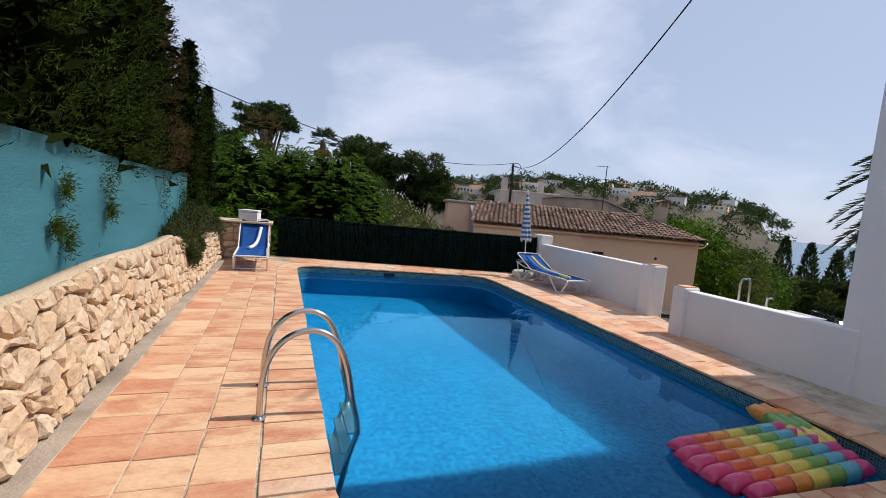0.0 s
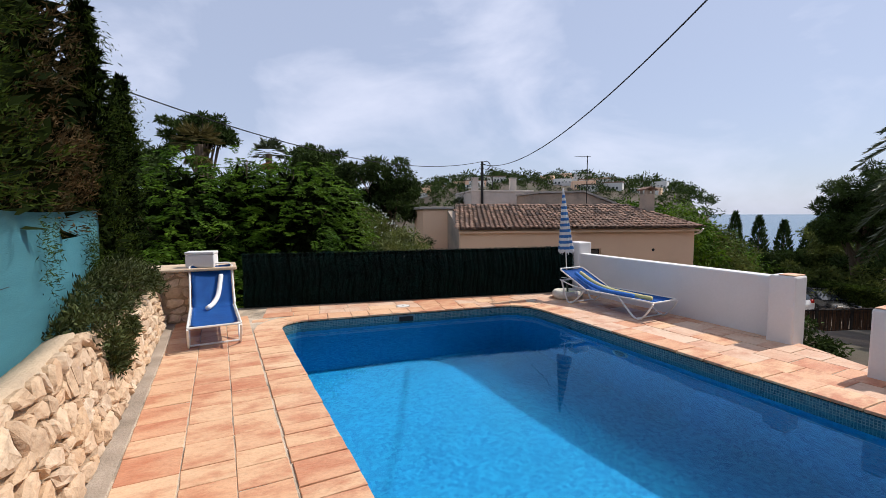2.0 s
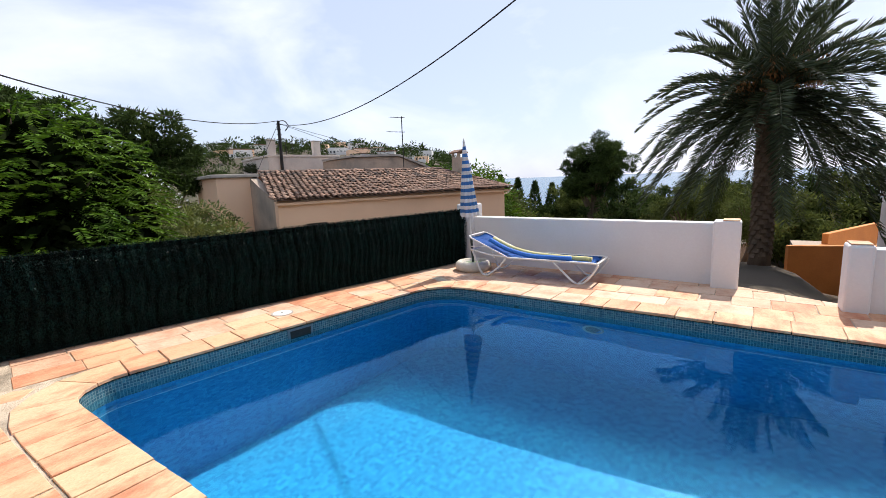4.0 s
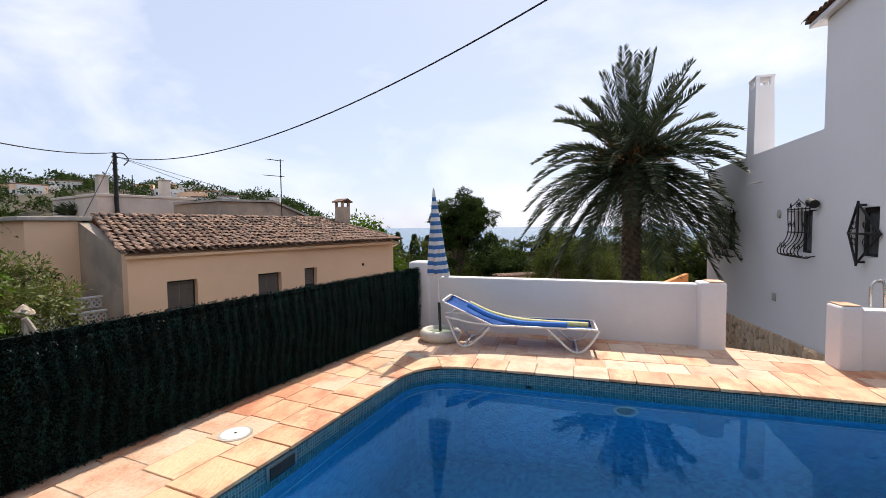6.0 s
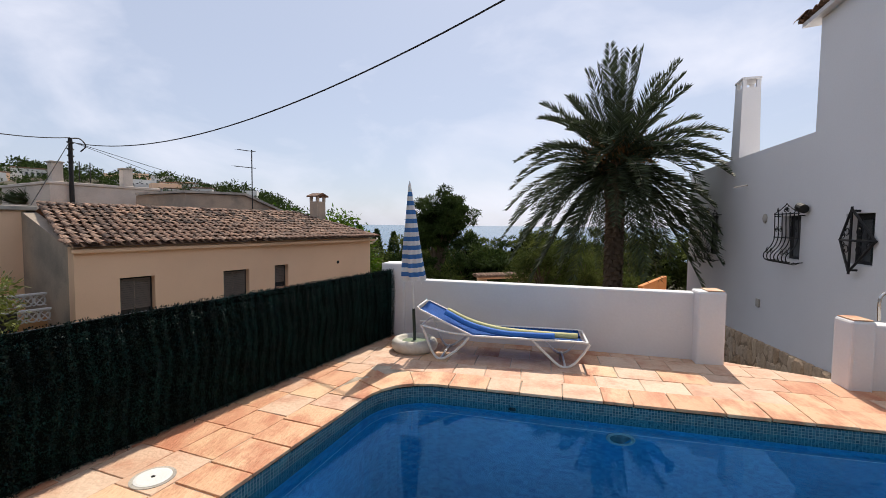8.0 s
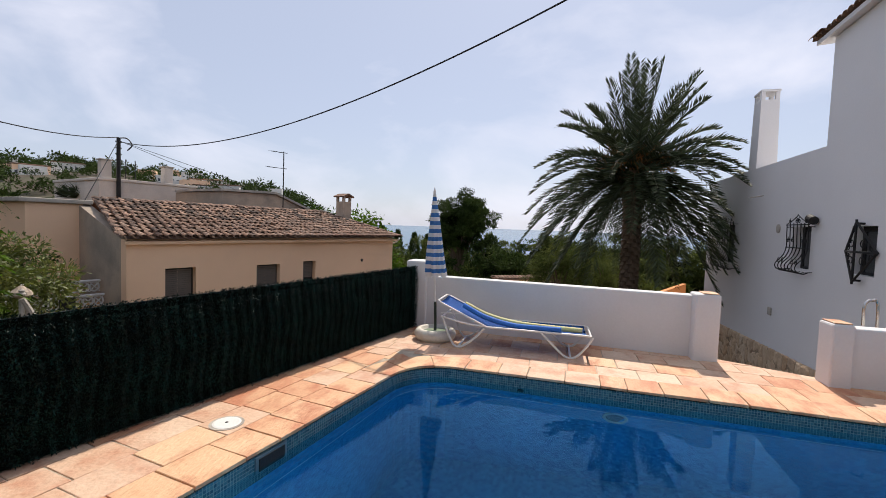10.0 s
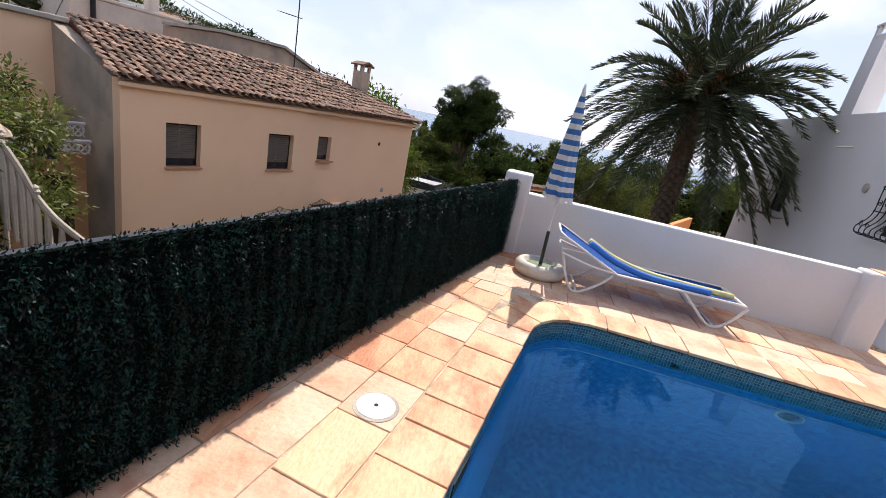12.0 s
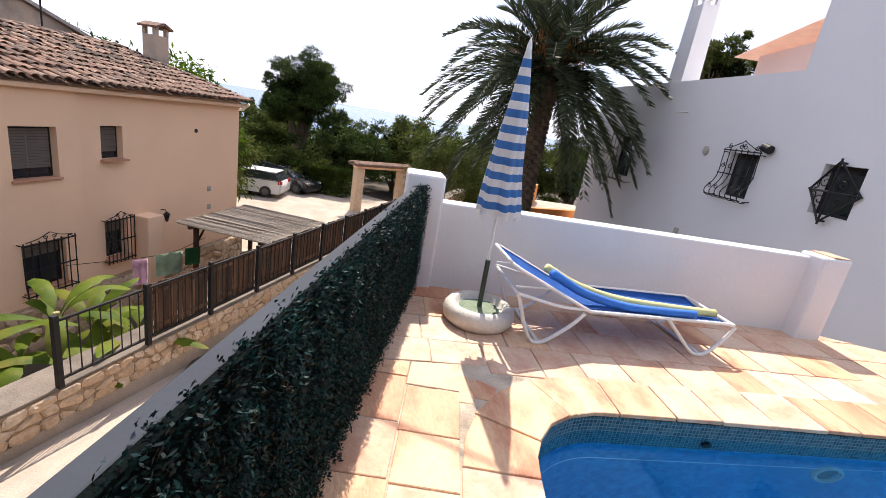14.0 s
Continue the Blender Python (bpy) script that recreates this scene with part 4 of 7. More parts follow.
def build_neighbour():
    h = thing("neighbour_house", "peach rendered two-storey house with a weathered clay tile roof", "house")
    h.matrix_world = NEIGHBOUR
    wins = [(0.90, 1.70, -0.79, 0.21), (3.60, 4.46, -0.86, 0.15), (5.50, 6.06, -0.58, 0.17), (3.60, 4.46, -3.15, -2.15), (5.48, 6.06, -2.98, -2.04)]
    bm = bmesh.new()
    wall_panel(bm, 4.92, -4.7, 1.0, 0.3, [w for w in wins if w[1] < 4.9], Matrix())
    part("wall", bm, M_PEACH, h)
    bm = bmesh.new()
    wall_panel(bm, 5.5, -4.7, 1.0, 0.3, [(a - 4.92, b - 4.92, c, d) for a, b, c, d in wins if a > 4.9], pose(4.92, 0.10, 0))
    part("wall", bm, M_PEACH, h)
    bm = bmesh.new()
    v = [bm.verts.new(p) for p in ((0, 0.3, -4.7), (0, 6.0, -4.7), (0.5, 6.0, 1.9), (0, 0.3, 1.0), (0.3, 0.3, -4.7), (0.3, 6.0, -4.7), (0.8, 6.0, 1.9), (0.3, 0.3, 1.0))]
    v[2].co = (0.0, 3.4, 1.95)
    v[6].co = (0.3, 3.4, 1.95)
    v[1].co, v[5].co = (0.0, 3.4, -4.7), (0.3, 3.4, -4.7)
    for q in ((0, 3, 2, 1), (4, 5, 6, 7), (3, 7, 6, 2), (0, 4, 7, 3), (1, 2, 6, 5)):
        bm.faces.new([v[i] for i in q])
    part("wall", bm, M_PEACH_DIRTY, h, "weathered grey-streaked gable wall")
    part("wall", boxed((10.12, 0.4, -4.7), (10.42, 6.0, 1.0)), M_PEACH, h)
    part("wall", boxed((0.0, 6.0, -4.7), (10.42, 6.3, 1.9)), M_PEACH, h)
    # lower stone plinth
    part("buttress", boxed((6.25, -0.35, -4.7), (6.75, 0.098, -2.0), 0.03), M_PEACH, h)
    # roof bed
    bm = bmesh.new()
    a = [bm.verts.new(p) for p in ((-0.12, -0.22, 1.02), (10.62, -0.22, 1.02), (9.1, 3.35, 2.03), (0.55, 3.35, 2.03), (10.6, 6.3, 1.02), (0.5, 6.3, 1.02))]
    bm.faces.new(a[:4])
    bm.faces.new((a[1], a[4], a[2]))
    bm.faces.new((a[3], a[2], a[4], a[5]))
    r = bmesh.ops.solidify(bm, geom=bm.faces[:], thickness=0.10)
    roof = part("roof", bm, M_ROOFTILE, h, "weathered brown and cream clay barrel tiles")
    part("cornice", boxed((-0.08, -0.12, 0.86), (10.5, 0.0, 0.96), 0.02), M_PEACH, h)
    # upper block and wing at the back
    bm = bmesh.new()
    v = [bm.verts.new(p) for p in ((5.0, 4.4, 1.6), (9.6, 4.4, 1.6), (9.6, 4.4, 1.95), (7.4, 4.4, 2.72), (5.0, 4.4, 2.66), (5.0, 8, 1.6), (9.6, 8, 1.6), (9.6, 8, 1.95), (7.4, 8, 2.72), (5.0, 8, 2.66))]
    for q in ((0, 1, 2, 3, 4), (2, 7, 8, 3), (3, 8, 9, 4), (0, 4, 9, 5), (1, 6, 7, 2)):
        bm.faces.new([v[i] for i in q])
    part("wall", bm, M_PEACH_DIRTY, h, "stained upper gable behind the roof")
    bm = bmesh.new()
    for p, q in (((7.4, 4.28, 2.74), (9.75, 4.28, 1.93)), ((4.9, 4.28, 2.68), (7.4, 4.28, 2.74))):
        p, q = Vector(p), Vector(q)
        d = (q - p)
        m = Matrix.Translation(p) @ Matrix.Rotation(-math.atan2(d.z, d.x), 4, "Y")
        box(bm, (0, 0, 0), (d.length, 3.6, 0.09), 0.0, m)
    part("coping", bm, M_CONCRETE, h)
    part("wall", boxed((-1.15, 3.0, -4.7), (0.1, 7, 1.86), 0.02), M_PEACH, h)
    part("coping", boxed((-1.3, 2.9, 1.86), (0.3, 7.1, 1.98), 0.02), M_CONCRETE, h)
    part("wall", boxed((-2.2, 1.6, -4.7), (0.0, 1.8, -0.78)), M_ORANGE_PEACH, h, "peach porch wall under the terrace")
    for i, w in enumerate(wins):
        m = NEIGHBOUR @ pose(0, 0.10 if w[0] > 4.9 else 0, 0)
        window_unit("window_%d" % (6 + i), h, *w, 0.3, m, M_SHUTTER, 0.86 if i < 3 else 0.35, 1 if i == 2 else 2, "brown-framed window with a grey roller shutter")
        part("window_sill", boxed((w[0] - 0.04, -0.05, w[2] - 0.04), (w[1] + 0.04, 0.2, w[2] + 0.003), 0.006), M_TERRA, h)
        if i > 2:
            iron_bars(m, w[0] - 0.08, w[1] + 0.08, w[2] - 0.1, w[3] + 0.1, 0.16, 8, "black iron bars over the neighbour's lower window")
    part("door", boxed((-0.95, 1.55, -2.95), (-0.28, 1.6, -1.32), 0.01), M_WOOD, h, "dark wooden porch door")
    # chimney
    c = thing("chimney", "square peach chimney with a small tiled hat", "chimney")
    c.matrix_world = NEIGHBOUR @ pose(9.72, 2.5, 1.7)
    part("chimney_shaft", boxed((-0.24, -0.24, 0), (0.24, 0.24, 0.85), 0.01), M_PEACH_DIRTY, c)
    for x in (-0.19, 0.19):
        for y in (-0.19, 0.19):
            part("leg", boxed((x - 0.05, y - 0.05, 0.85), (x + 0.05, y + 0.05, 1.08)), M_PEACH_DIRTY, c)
    for s in (-1, 1):
        m = pose(0, 0, 1.2, 0, s * 22, 0)
        part("hat", boxed((0 if s > 0 else -0.36, -0.33, -0.03), (0.36 if s > 0 else 0, 0.33, 0.03), 0.0, m), M_ROOFTILE, c)
    # lantern, air holes and downpipe on the long wall
    w = thing("wall_lantern", "small black lantern on the peach wall", "lantern")
    w.matrix_world = NEIGHBOUR @ pose(7.15, 0.10, -2.12)
    part("arm", rod([(0, 0, 0.1), (0, -0.14, 0.12), (0, -0.18, 0.04)], 0.014, 6), M_IRON, w)
    part("lamp", lathe(bmesh.new(), [(0.03, -0.20), (0.075, -0.02), (0.09, 0.0), (0.02, 0.07)], 8, (0, -0.18, 0)), M_IRON, w)
    v = thing("air_hole", "round black air hole in the peach wall", "vent")
    v.matrix_world = NEIGHBOUR @ pose(8.47, 0.10, 0.08)
    part("ring", rod([(0, 0.0, 0), (0, -0.012, 0)], 0.062, 14), M_IRON, v)
    for z, lab in ((-1.67, "small grey vent plate on the peach wall"), (-2.24, "small pale vent plate on the peach wall")):
        v = thing("vent_plate", lab, "vent")
        v.matrix_world = NEIGHBOUR @ pose(9.03, 0.10, z)
        part("plate", boxed((-0.07, -0.02, -0.08), (0.07, 0.0, 0.08), 0.006), M_CONCRETE, v)
    d = thing("downpipe", "white rain pipe bent under the eaves", "pipe")
    d.matrix_world = NEIGHBOUR
    part("pipe", rod(curve([(10.72, -0.05, 0.98), (10.68, 0.12, 0.80), (10.48, 0.5, 0.55), (10.46, 0.5, -0.5), (10.46, 0.5, -4.5)], 6), 0.04, 8), M_PLASTIC, d)
    # aerial
    a = thing("tv_aerial", "thin roof aerial with two horizontal antennas", "aerial")
    a.matrix_world = NEIGHBOUR @ pose(6.95, 3.2, 1.9)
    part("mast", rod([(0, 0, 0), (0, 0, 2.55)], 0.022, 6), M_IRON, a)
    for z, w in ((2.5, 0.55), (1.85, 0.7)):
        part("boom", rod([(-w, 0.1, z), (0.15, -0.03, z)], 0.014, 5), M_IRON, a)
        bm = bmesh.new()
        for k in range(5):
            x = -w + k * w / 4.5
            tube(bm, [(x, -0.12, z - 0.02), (x, 0.25, z + 0.02)], 0.007, 4)
        part("elements", bm, M_IRON, a)
    # terrace balustrade of pierced blocks
    b = thing("balustrade", "white pierced-block terrace balustrade beside the neighbour's house", "balustrade")
    b.matrix_world = NEIGHBOUR @ pose(-2.3, 1.45, -0.78)
    for row in range(2):
        y = row * -0.25
        base = 0.34 if row == 0 else 0.0
        part("rail", boxed((0, y - 0.06, base + 0.26), (2.25, y + 0.06, base + 0.31), 0.01), M_WHITE, b)
        for i in range(10):
            bm = bmesh.new()
            x = 0.02 + i * 0.222
            for k in range(4):
                ang = k * math.pi / 2
                tube(bm, [(x + 0.11 + 0.10 * math.cos(ang + t * 0.35), y, base + 0.13 + 0.12 * math.sin(ang + t * 0.35)) for t in range(-2, 3)], 0.022, 5)
            tube(bm, [(x, y, base), (x + 0.22, y, base + 0.26)], 0.014, 5)
            tube(bm, [(x + 0.22, y, base), (x, y, base + 0.26)], 0.014, 5)
            part("block", bm, M_WHITE, b)
    t = thing("towel", "black towel hung over the white balustrade", "towel")
    t.matrix_world = NEIGHBOUR @ pose(-0.85, 1.08, -0.62)
    part("cloth", boxed((-0.16, -0.02, -0.25), (0.16, 0.01, 0.13), 0.008), M_IRON, t)


M_ORANGE_PEACH = mat("orange_peach_render", (0.66, 0.38, 0.19), (0.58, 0.32, 0.16), 0.8, 0.9, 0.3, 25)
build_neighbour()


# ---- white flat house with chimneys behind the neighbour ----
def build_white_box():
    h = thing("flat_roofed_house", "pale flat-roofed house with two chimneys behind the tiled roof", "house")
    h.matrix_world = NEIGHBOUR @ pose(2.4, 8.6, 0)
    part("wall", boxed((0, 0, -4), (3.8, 5, 2.95), 0.03), M_PEACH_PALE, h)
    part("parapet", boxed((-0.05, -0.05, 2.95), (3.85, 5.05, 3.06), 0.02), M_PEACH_PALE, h)
    for x, z in ((0.25, 3.75), (2.6, 3.75)):
        ch = part("chimney", boxed((x - 0.18, 0.0, 2.9), (x + 0.18, 0.36, z), 0.02), M_PEACH_PALE, h)
        part("cap", boxed((x - 0.22, -0.04, z + 0.003), (x + 0.22, 0.40, z + 0.06), 0.01), M_CONCRETE, ch)
    for x in (1.0, 1.35):
        part("aerial", rod([(x, 0.2, 3.0), (x, 0.2, 3.9)], 0.02, 5), M_IRON, h)


M_PEACH_PALE = mat("pale_render", (0.66, 0.58, 0.50), (0.58, 0.51, 0.44), 0.5, 0.9, 0.3, 25, stain=0.3)
build_white_box()


# ---- utility pole and wires ----
def build_pole():
    p = thing("utility_pole", "slim dark utility pole with brackets and cables", "pole")
    p.matrix_world = pose(13.3, 24.1, 0)
    part("mast", rod([(0, 0, -5), (0, 0, 4.72)], [0.11, 0.07], 8), M_IRON, p)
    for z in (4.55, 4.3, 4.05, 3.8):
        part("insulator", rod([(-0.12, 0, z), (0.12, 0, z)], 0.03, 6), M_IRON, p)
    part("bracket", rod(curve([(0, 0, 4.7), (0.35, 0, 4.75), (0.5, -0.1, 4.5), (0.3, -0.1, 4.25)], 4), 0.025, 5), M_IRON, p)
    for to in ((-3.2, -2.6, 2.0), (5.0, -6.0, 2.2), (4.2, -4.5, 2.2)):
        part("cable", rod([(0, 0, 4.6), to], 0.012, 4), M_IRON, p)
    for name, end, c, u1 in (("overhead_cable", (5.5, 2.5), (4.56, -3.84, 5.99), 1.04), ("overhead_cable", (-17.5, 4.5), (4.73, -7.17, 12.95), 0.78)):
        pts = []
        for k in range(41):
            u = u1 * k / 40
            pts.append((13.3 + (end[0] - 13.3) * u, 24.1 + (end[1] - 24.1) * u, c[0] + c[1] * u + c[2] * u * u))
        tagged(part(name, rod(pts, 0.016, 5), M_IRON), "black overhead power cable sagging across the sky", "cable")


build_pole()


# ---- lane wall, railing, parking ----
RAIL = pose(7.5, 12.82, -2.52, 0, 0, -22.5)


def build_lane():
    bm = bmesh.new()
    wall_m = pose(4.0, 14.27, 0, 0, 0, -22.5)
    box(bm, (0, 0, -4.5), (28, 0.5, -2.56), 0.0, wall_m)
    lw = tagged(part("wall_lane", bm, M_JOINT), "low golden rubble wall beside the lane", "wall", kind="structure")
    part("wall_lane_cap", boxed((0, 0.0, -2.56), (28, 0.54, -2.51), 0.012, wall_m), mat("brown_cement", (0.22, 0.18, 0.14), (0.14, 0.115, 0.09), 3, 0.95, 0.6, 40, stain=0.5), lw)
    f = thing("garden_railing", "dark green metal railing partly lined with brown reed panels", "railing")
    f.matrix_world = RAIL
    rng = random.Random(21)
    n = 13
    for i in range(n):
        x = i * 1.27
        part("post", boxed((x - 0.035, -0.035, 0), (x + 0.035, 0.035, 1.02), 0.004), M_IRON, f)
        if i == n - 1:
            break
        for z in (0.12, 0.94):
            part("rail", boxed((x + 0.04, -0.016, z - 0.016), (x + 1.23, 0.016, z + 0.016)), M_IRON, f)
        for k in range(1, 9):
            part("bar", rod([(x + k * 0.141, 0, 0.13), (x + k * 0.141, 0, 0.93)], 0.009, 5), M_IRON, f)
        if i > 0:
            pan = part("panel_frame", boxed((x + 0.04, 0.018, 0.20), (x + 1.23, 0.026, 0.27)), M_WOOD, f, "brown slatted timber panel")
            part("panel_batten", boxed((x + 0.04, 0.018, 0.80), (x + 1.23, 0.026, 0.86)), M_WOOD, pan)
            for k in range(13):
                a, hi = x + 0.045 + k * 0.0912 + rng.uniform(-0.004, 0.004), 0.97 + rng.uniform(-0.015, 0.015)
                part("slat", boxed((a, 0.028, 0.06), (a + 0.078, 0.044, hi), 0.003), M_WOOD, pan)
    return lw, wall_m


lane_wall, LANE_M = build_lane()


def build_pergola():
    p = thing("reed_pergola", "wooden pergola roofed with grey reed matting", "pergola")
    p.matrix_world = pose(14.5, 12.3, -4.35, 0, 0, -20)
    for x in (-1.1, 1.15):
        for y in (-1.0, 1.0):
            part("post", boxed((x - 0.05, y - 0.05, 0), (x + 0.05, y + 0.05, 2.2), 0.006), M_WOOD, p)
            part("brace", rod([(x, y, 1.75), (x + (0.35 if x < 0 else -0.35), y, 2.18)], 0.03, 5), M_WOOD, p)
    for y in (-1.0, 1.0):
        part("beam", boxed((-1.35, y - 0.04, 2.2), (1.4, y + 0.04, 2.3)), M_WOOD, p)
    rng = np.random.default_rng(7)
    v = []
    for i in range(420):
        x = -1.4 + 2.85 * i / 420
        z = 2.34 + rng.normal(0, 0.008)
        w = 0.005
        a, b = -1.3 - 0.1 * rng.random(), 1.3 + 0.1 * rng.random()
        v.append([(x - w, a, z), (x + w, a, z), (x + w, b, z + rng.normal(0, 0.015)), (x - w, b, z)])
    part("mat_base", boxed((-1.4, -1.28, 2.305), (1.43, 1.28, 2.325)), M_REED, p)
    tagged(quads("reeds", np.array(v), M_REED, p), kind="stuff")


build_pergola()


def build_parking():
    bm = bmesh.new()
    pts = [(17, 16.5), (22, 8.9), (30.5, 6.2), (34, 11), (33, 20), (24, 22)]
    vs = []
    for x, y in pts:
        vs.append(bm.verts.new((x, y, -4.42)))
    bm.faces.new(vs)
    bmesh.ops.recalc_face_normals(bm, faces=bm.faces)
    tagged(part("pavement_gravel", bm, M_GRAVEL), "pale gravel car park in bright sun", "car park", kind="structure")
    bm = bmesh.new()
    m = pose(4.0, 14.27, 0, 0, 0, -22.5)
    vs = [bm.verts.new(m @ Vector(p)) for p in ((0, -3.8, -2.98), (11, -3.4, -3.0), (26, -3.6, -4.38), (26, -0.02, -4.38), (11, -0.02, -3.0), (0, -0.02, -2.98))]
    bm.faces.new(vs)
    tagged(part("road_lane", bm, M_GRAVEL), "pale sandy lane below the boundary fence", "lane", kind="structure")


build_parking()


def car(name, paint, label, m, long=4.3, high=1.47, wide=1.8):
    """A hatchback: lofted body, glazing, four wheels, lamps; nose towards +x."""
    c = thing(name, label, "car")
    c.matrix_world = m
    L, W, H = long, wide, high
    side = [(-L / 2, 0.35), (-L / 2 - 0.02, 0.75), (-L / 2 + 0.08, 0.98), (-L / 2 + 0.35, 1.05), (L * 0.18, 0.98), (L * 0.40, 0.86), (L / 2 - 0.04, 0.70), (L / 2, 0.42), (L / 2 - 0.1, 0.22), (-L / 2 + 0.1, 0.22)]
    roof = [(-L / 2 + 0.10, 1.0), (-L / 2 + 0.38, H - 0.10), (-L * 0.22, H), (L * 0.02, H - 0.02), (L * 0.13, H - 0.12), (L * 0.27, 0.96)]
    bm = bmesh.new()
    def loft(poly, half, inset):
        rings = []
        for s, k in ((-1, half * 0.9), (-1, half), (1, half), (1, half * 0.9)):
            rings.append([bm.verts.new((x, s * k, z)) for x, z in poly])
        for a, b in zip(rings, rings[1:]):
            for i in range(len(poly)):
                bm.faces.new((a[i], b[i], b[(i + 1) % len(poly)], a[(i + 1) % len(poly)]))
        bm.faces.new(rings[0])
        bm.faces.new(rings[-1][::-1])
    loft(side, W / 2, 0.1)
    bmesh.ops.recalc_face_normals(bm, faces=bm.faces)
    body = part("body", bm, paint, c)
    bm = bmesh.new()
    lo = [bm.verts.new((x, s * W * 0.47, z)) for s in (-1, 1) for x, z in roof]
    n = len(roof)
    for i, v in enumerate(lo):
        if v.co.z > 1.1:
            v.co.y *= 0.82
    bm.faces.new(lo[:n])
    bm.faces.new(lo[n:][::-1])
    for i in range(n):
        bm.faces.new((lo[i], lo[(i + 1) % n], lo[n + (i + 1) % n], lo[n + i]))
    bmesh.ops.recalc_face_normals(bm, faces=bm.faces)
    part("glazing", bm, M_GLASS, c, "dark tinted glazing")
    bm = bmesh.new()
    box(bm, (-L * 0.42, -W * 0.385, H - 0.05), (L * 0.08, W * 0.385, H + 0.015), 0.02)
    part("roof", bm, paint, c)
    for x in (-L * 0.30, L * 0.31):
        for s in (-1, 1):
            w = part("wheel", rod([(x, s * W * 0.40, 0.32), (x, s * (W / 2 + 0.01), 0.32)], 0.32, 18), M_TYRE, c)
            part("rim", rod([(x, s * (W / 2 + 0.005), 0.32), (x, s * (W / 2 + 0.02), 0.32)], 0.19, 12), M_RIM, w)
    for s in (-1, 1):
        part("headlight", boxed((L / 2 - 0.30, s * W * 0.36 - 0.16, 0.66), (L / 2 - 0.03, s * W * 0.36 + 0.16, 0.80), 0.03), M_STEEL, c)
        part("tail_light", boxed((-L / 2 - 0.03, s * W * 0.40 - 0.12, 0.80), (-L / 2 + 0.18, s * W * 0.40 + 0.11, 1.0), 0.03), M_REDLAMP, c)
        part("mirror", boxed((L * 0.16, s * (W / 2 + 0.08) - 0.09, 0.95), (L * 0.20, s * (W / 2 + 0.08) + 0.09, 1.08), 0.03), paint, c)
        part("side_window", boxed((-L * 0.36, s * W * 0.435 - 0.02, 1.02), (L * 0.14, s * W * 0.435 + 0.02, H - 0.14), 0.01), M_GLASS, c)
    part("number_plate", boxed((-L / 2 - 0.045, -0.26, 0.62), (-L / 2 - 0.03, 0.26, 0.73)), M_PLASTIC, c)


M_RIM = mat("alloy_rim", (0.16, 0.16, 0.16), (0.10, 0.10, 0.10), 12, 0.4, 0.1, 30, metal=0.6)
M_TYRE = mat("tyre_rubber", (0.02, 0.02, 0.02), (0.035, 0.035, 0.035), 6, 0.85, 0.3, 80)
M_REDLAMP = mat("red_lamp", (0.45, 0.02, 0.015), (0.35, 0.015, 0.01), 6, 0.2, 0.0, 80)
M_CARWHITE = mat("white_car_paint", (0.78, 0.78, 0.78), (0.74, 0.74, 0.74), 0.5, 0.25, 0.0, 10, coat=0.6)
M_CARBLACK = mat("black_car_paint", (0.012, 0.013, 0.016), (0.02, 0.02, 0.024), 0.5, 0.2, 0.0, 10, coat=0.8)
car("hatchback_car", M_CARWHITE, "white hatchback parked on pale gravel", pose(29.4, 16.7, -4.4, 0, 0, 84))
car("estate_car", M_CARBLACK, "black estate car parked beside the white hatchback", pose(31.9, 15.0, -4.4, 0, 0, -118), 4.5)


def build_gate():
    g = thing("gateway", "stone gateway with a small clay-tiled roof", "gateway")
    g.matrix_world = pose(28.0, 10.3, -4.0, 0, 0, -57)
    for x in (0.0, 3.0):
        part("pillar", boxed((x - 0.25, -0.25, -0.6), (x + 0.25, 0.25, 2.1), 0.03), M_STONE, g)
    part("lintel", boxed((-0.3, -0.2, 2.1), (3.3, 0.2, 2.25), 0.02), M_PEACH, g)
    r = part("roof", boxed((-0.45, -0.45, 2.25), (3.45, 0.45, 2.33), 0.02), M_ROOFTILE, g)
    tile = half_pipe(0.11, 0.5, 4)
    for i in range(18):
        for s in (-1, 1):
            t = obj("tile", tile, M_ROOFTILE, r)
            t.location = (-0.40 + i * 0.222, s * 0.48, 2.34)
            t.rotation_euler = (radians(-14), 0, 0 if s > 0 else math.pi)


build_gate()


# ---- orange terrace beyond the palm ----
def build_orange():
    o = thing("orange_terrace", "orange rendered terrace walls around a pale paved patio", "terrace")
    for a, b, z in (((19.3, 3.2), (20.3, 0.4), -1.35), ((24.2, 1.6), (29.5, -0.9), -1.45), ((20.6, 2.6), (24.2, 1.6), -1.9)):
        a, b = Vector(a), Vector(b)
        m = Matrix.Translation((a.x, a.y, 0)) @ Matrix.Rotation(math.atan2(b.y - a.y, b.x - a.x), 4, "Z")
        part("wall", boxed((0, -0.12, -3.6), ((b - a).length, 0.12, z), 0.02, m), M_ORANGE, o)
    part("paving", boxed((20.4, -4, -3.0), (30, 2.4, -2.55)), M_GRAVEL, o)


build_orange()


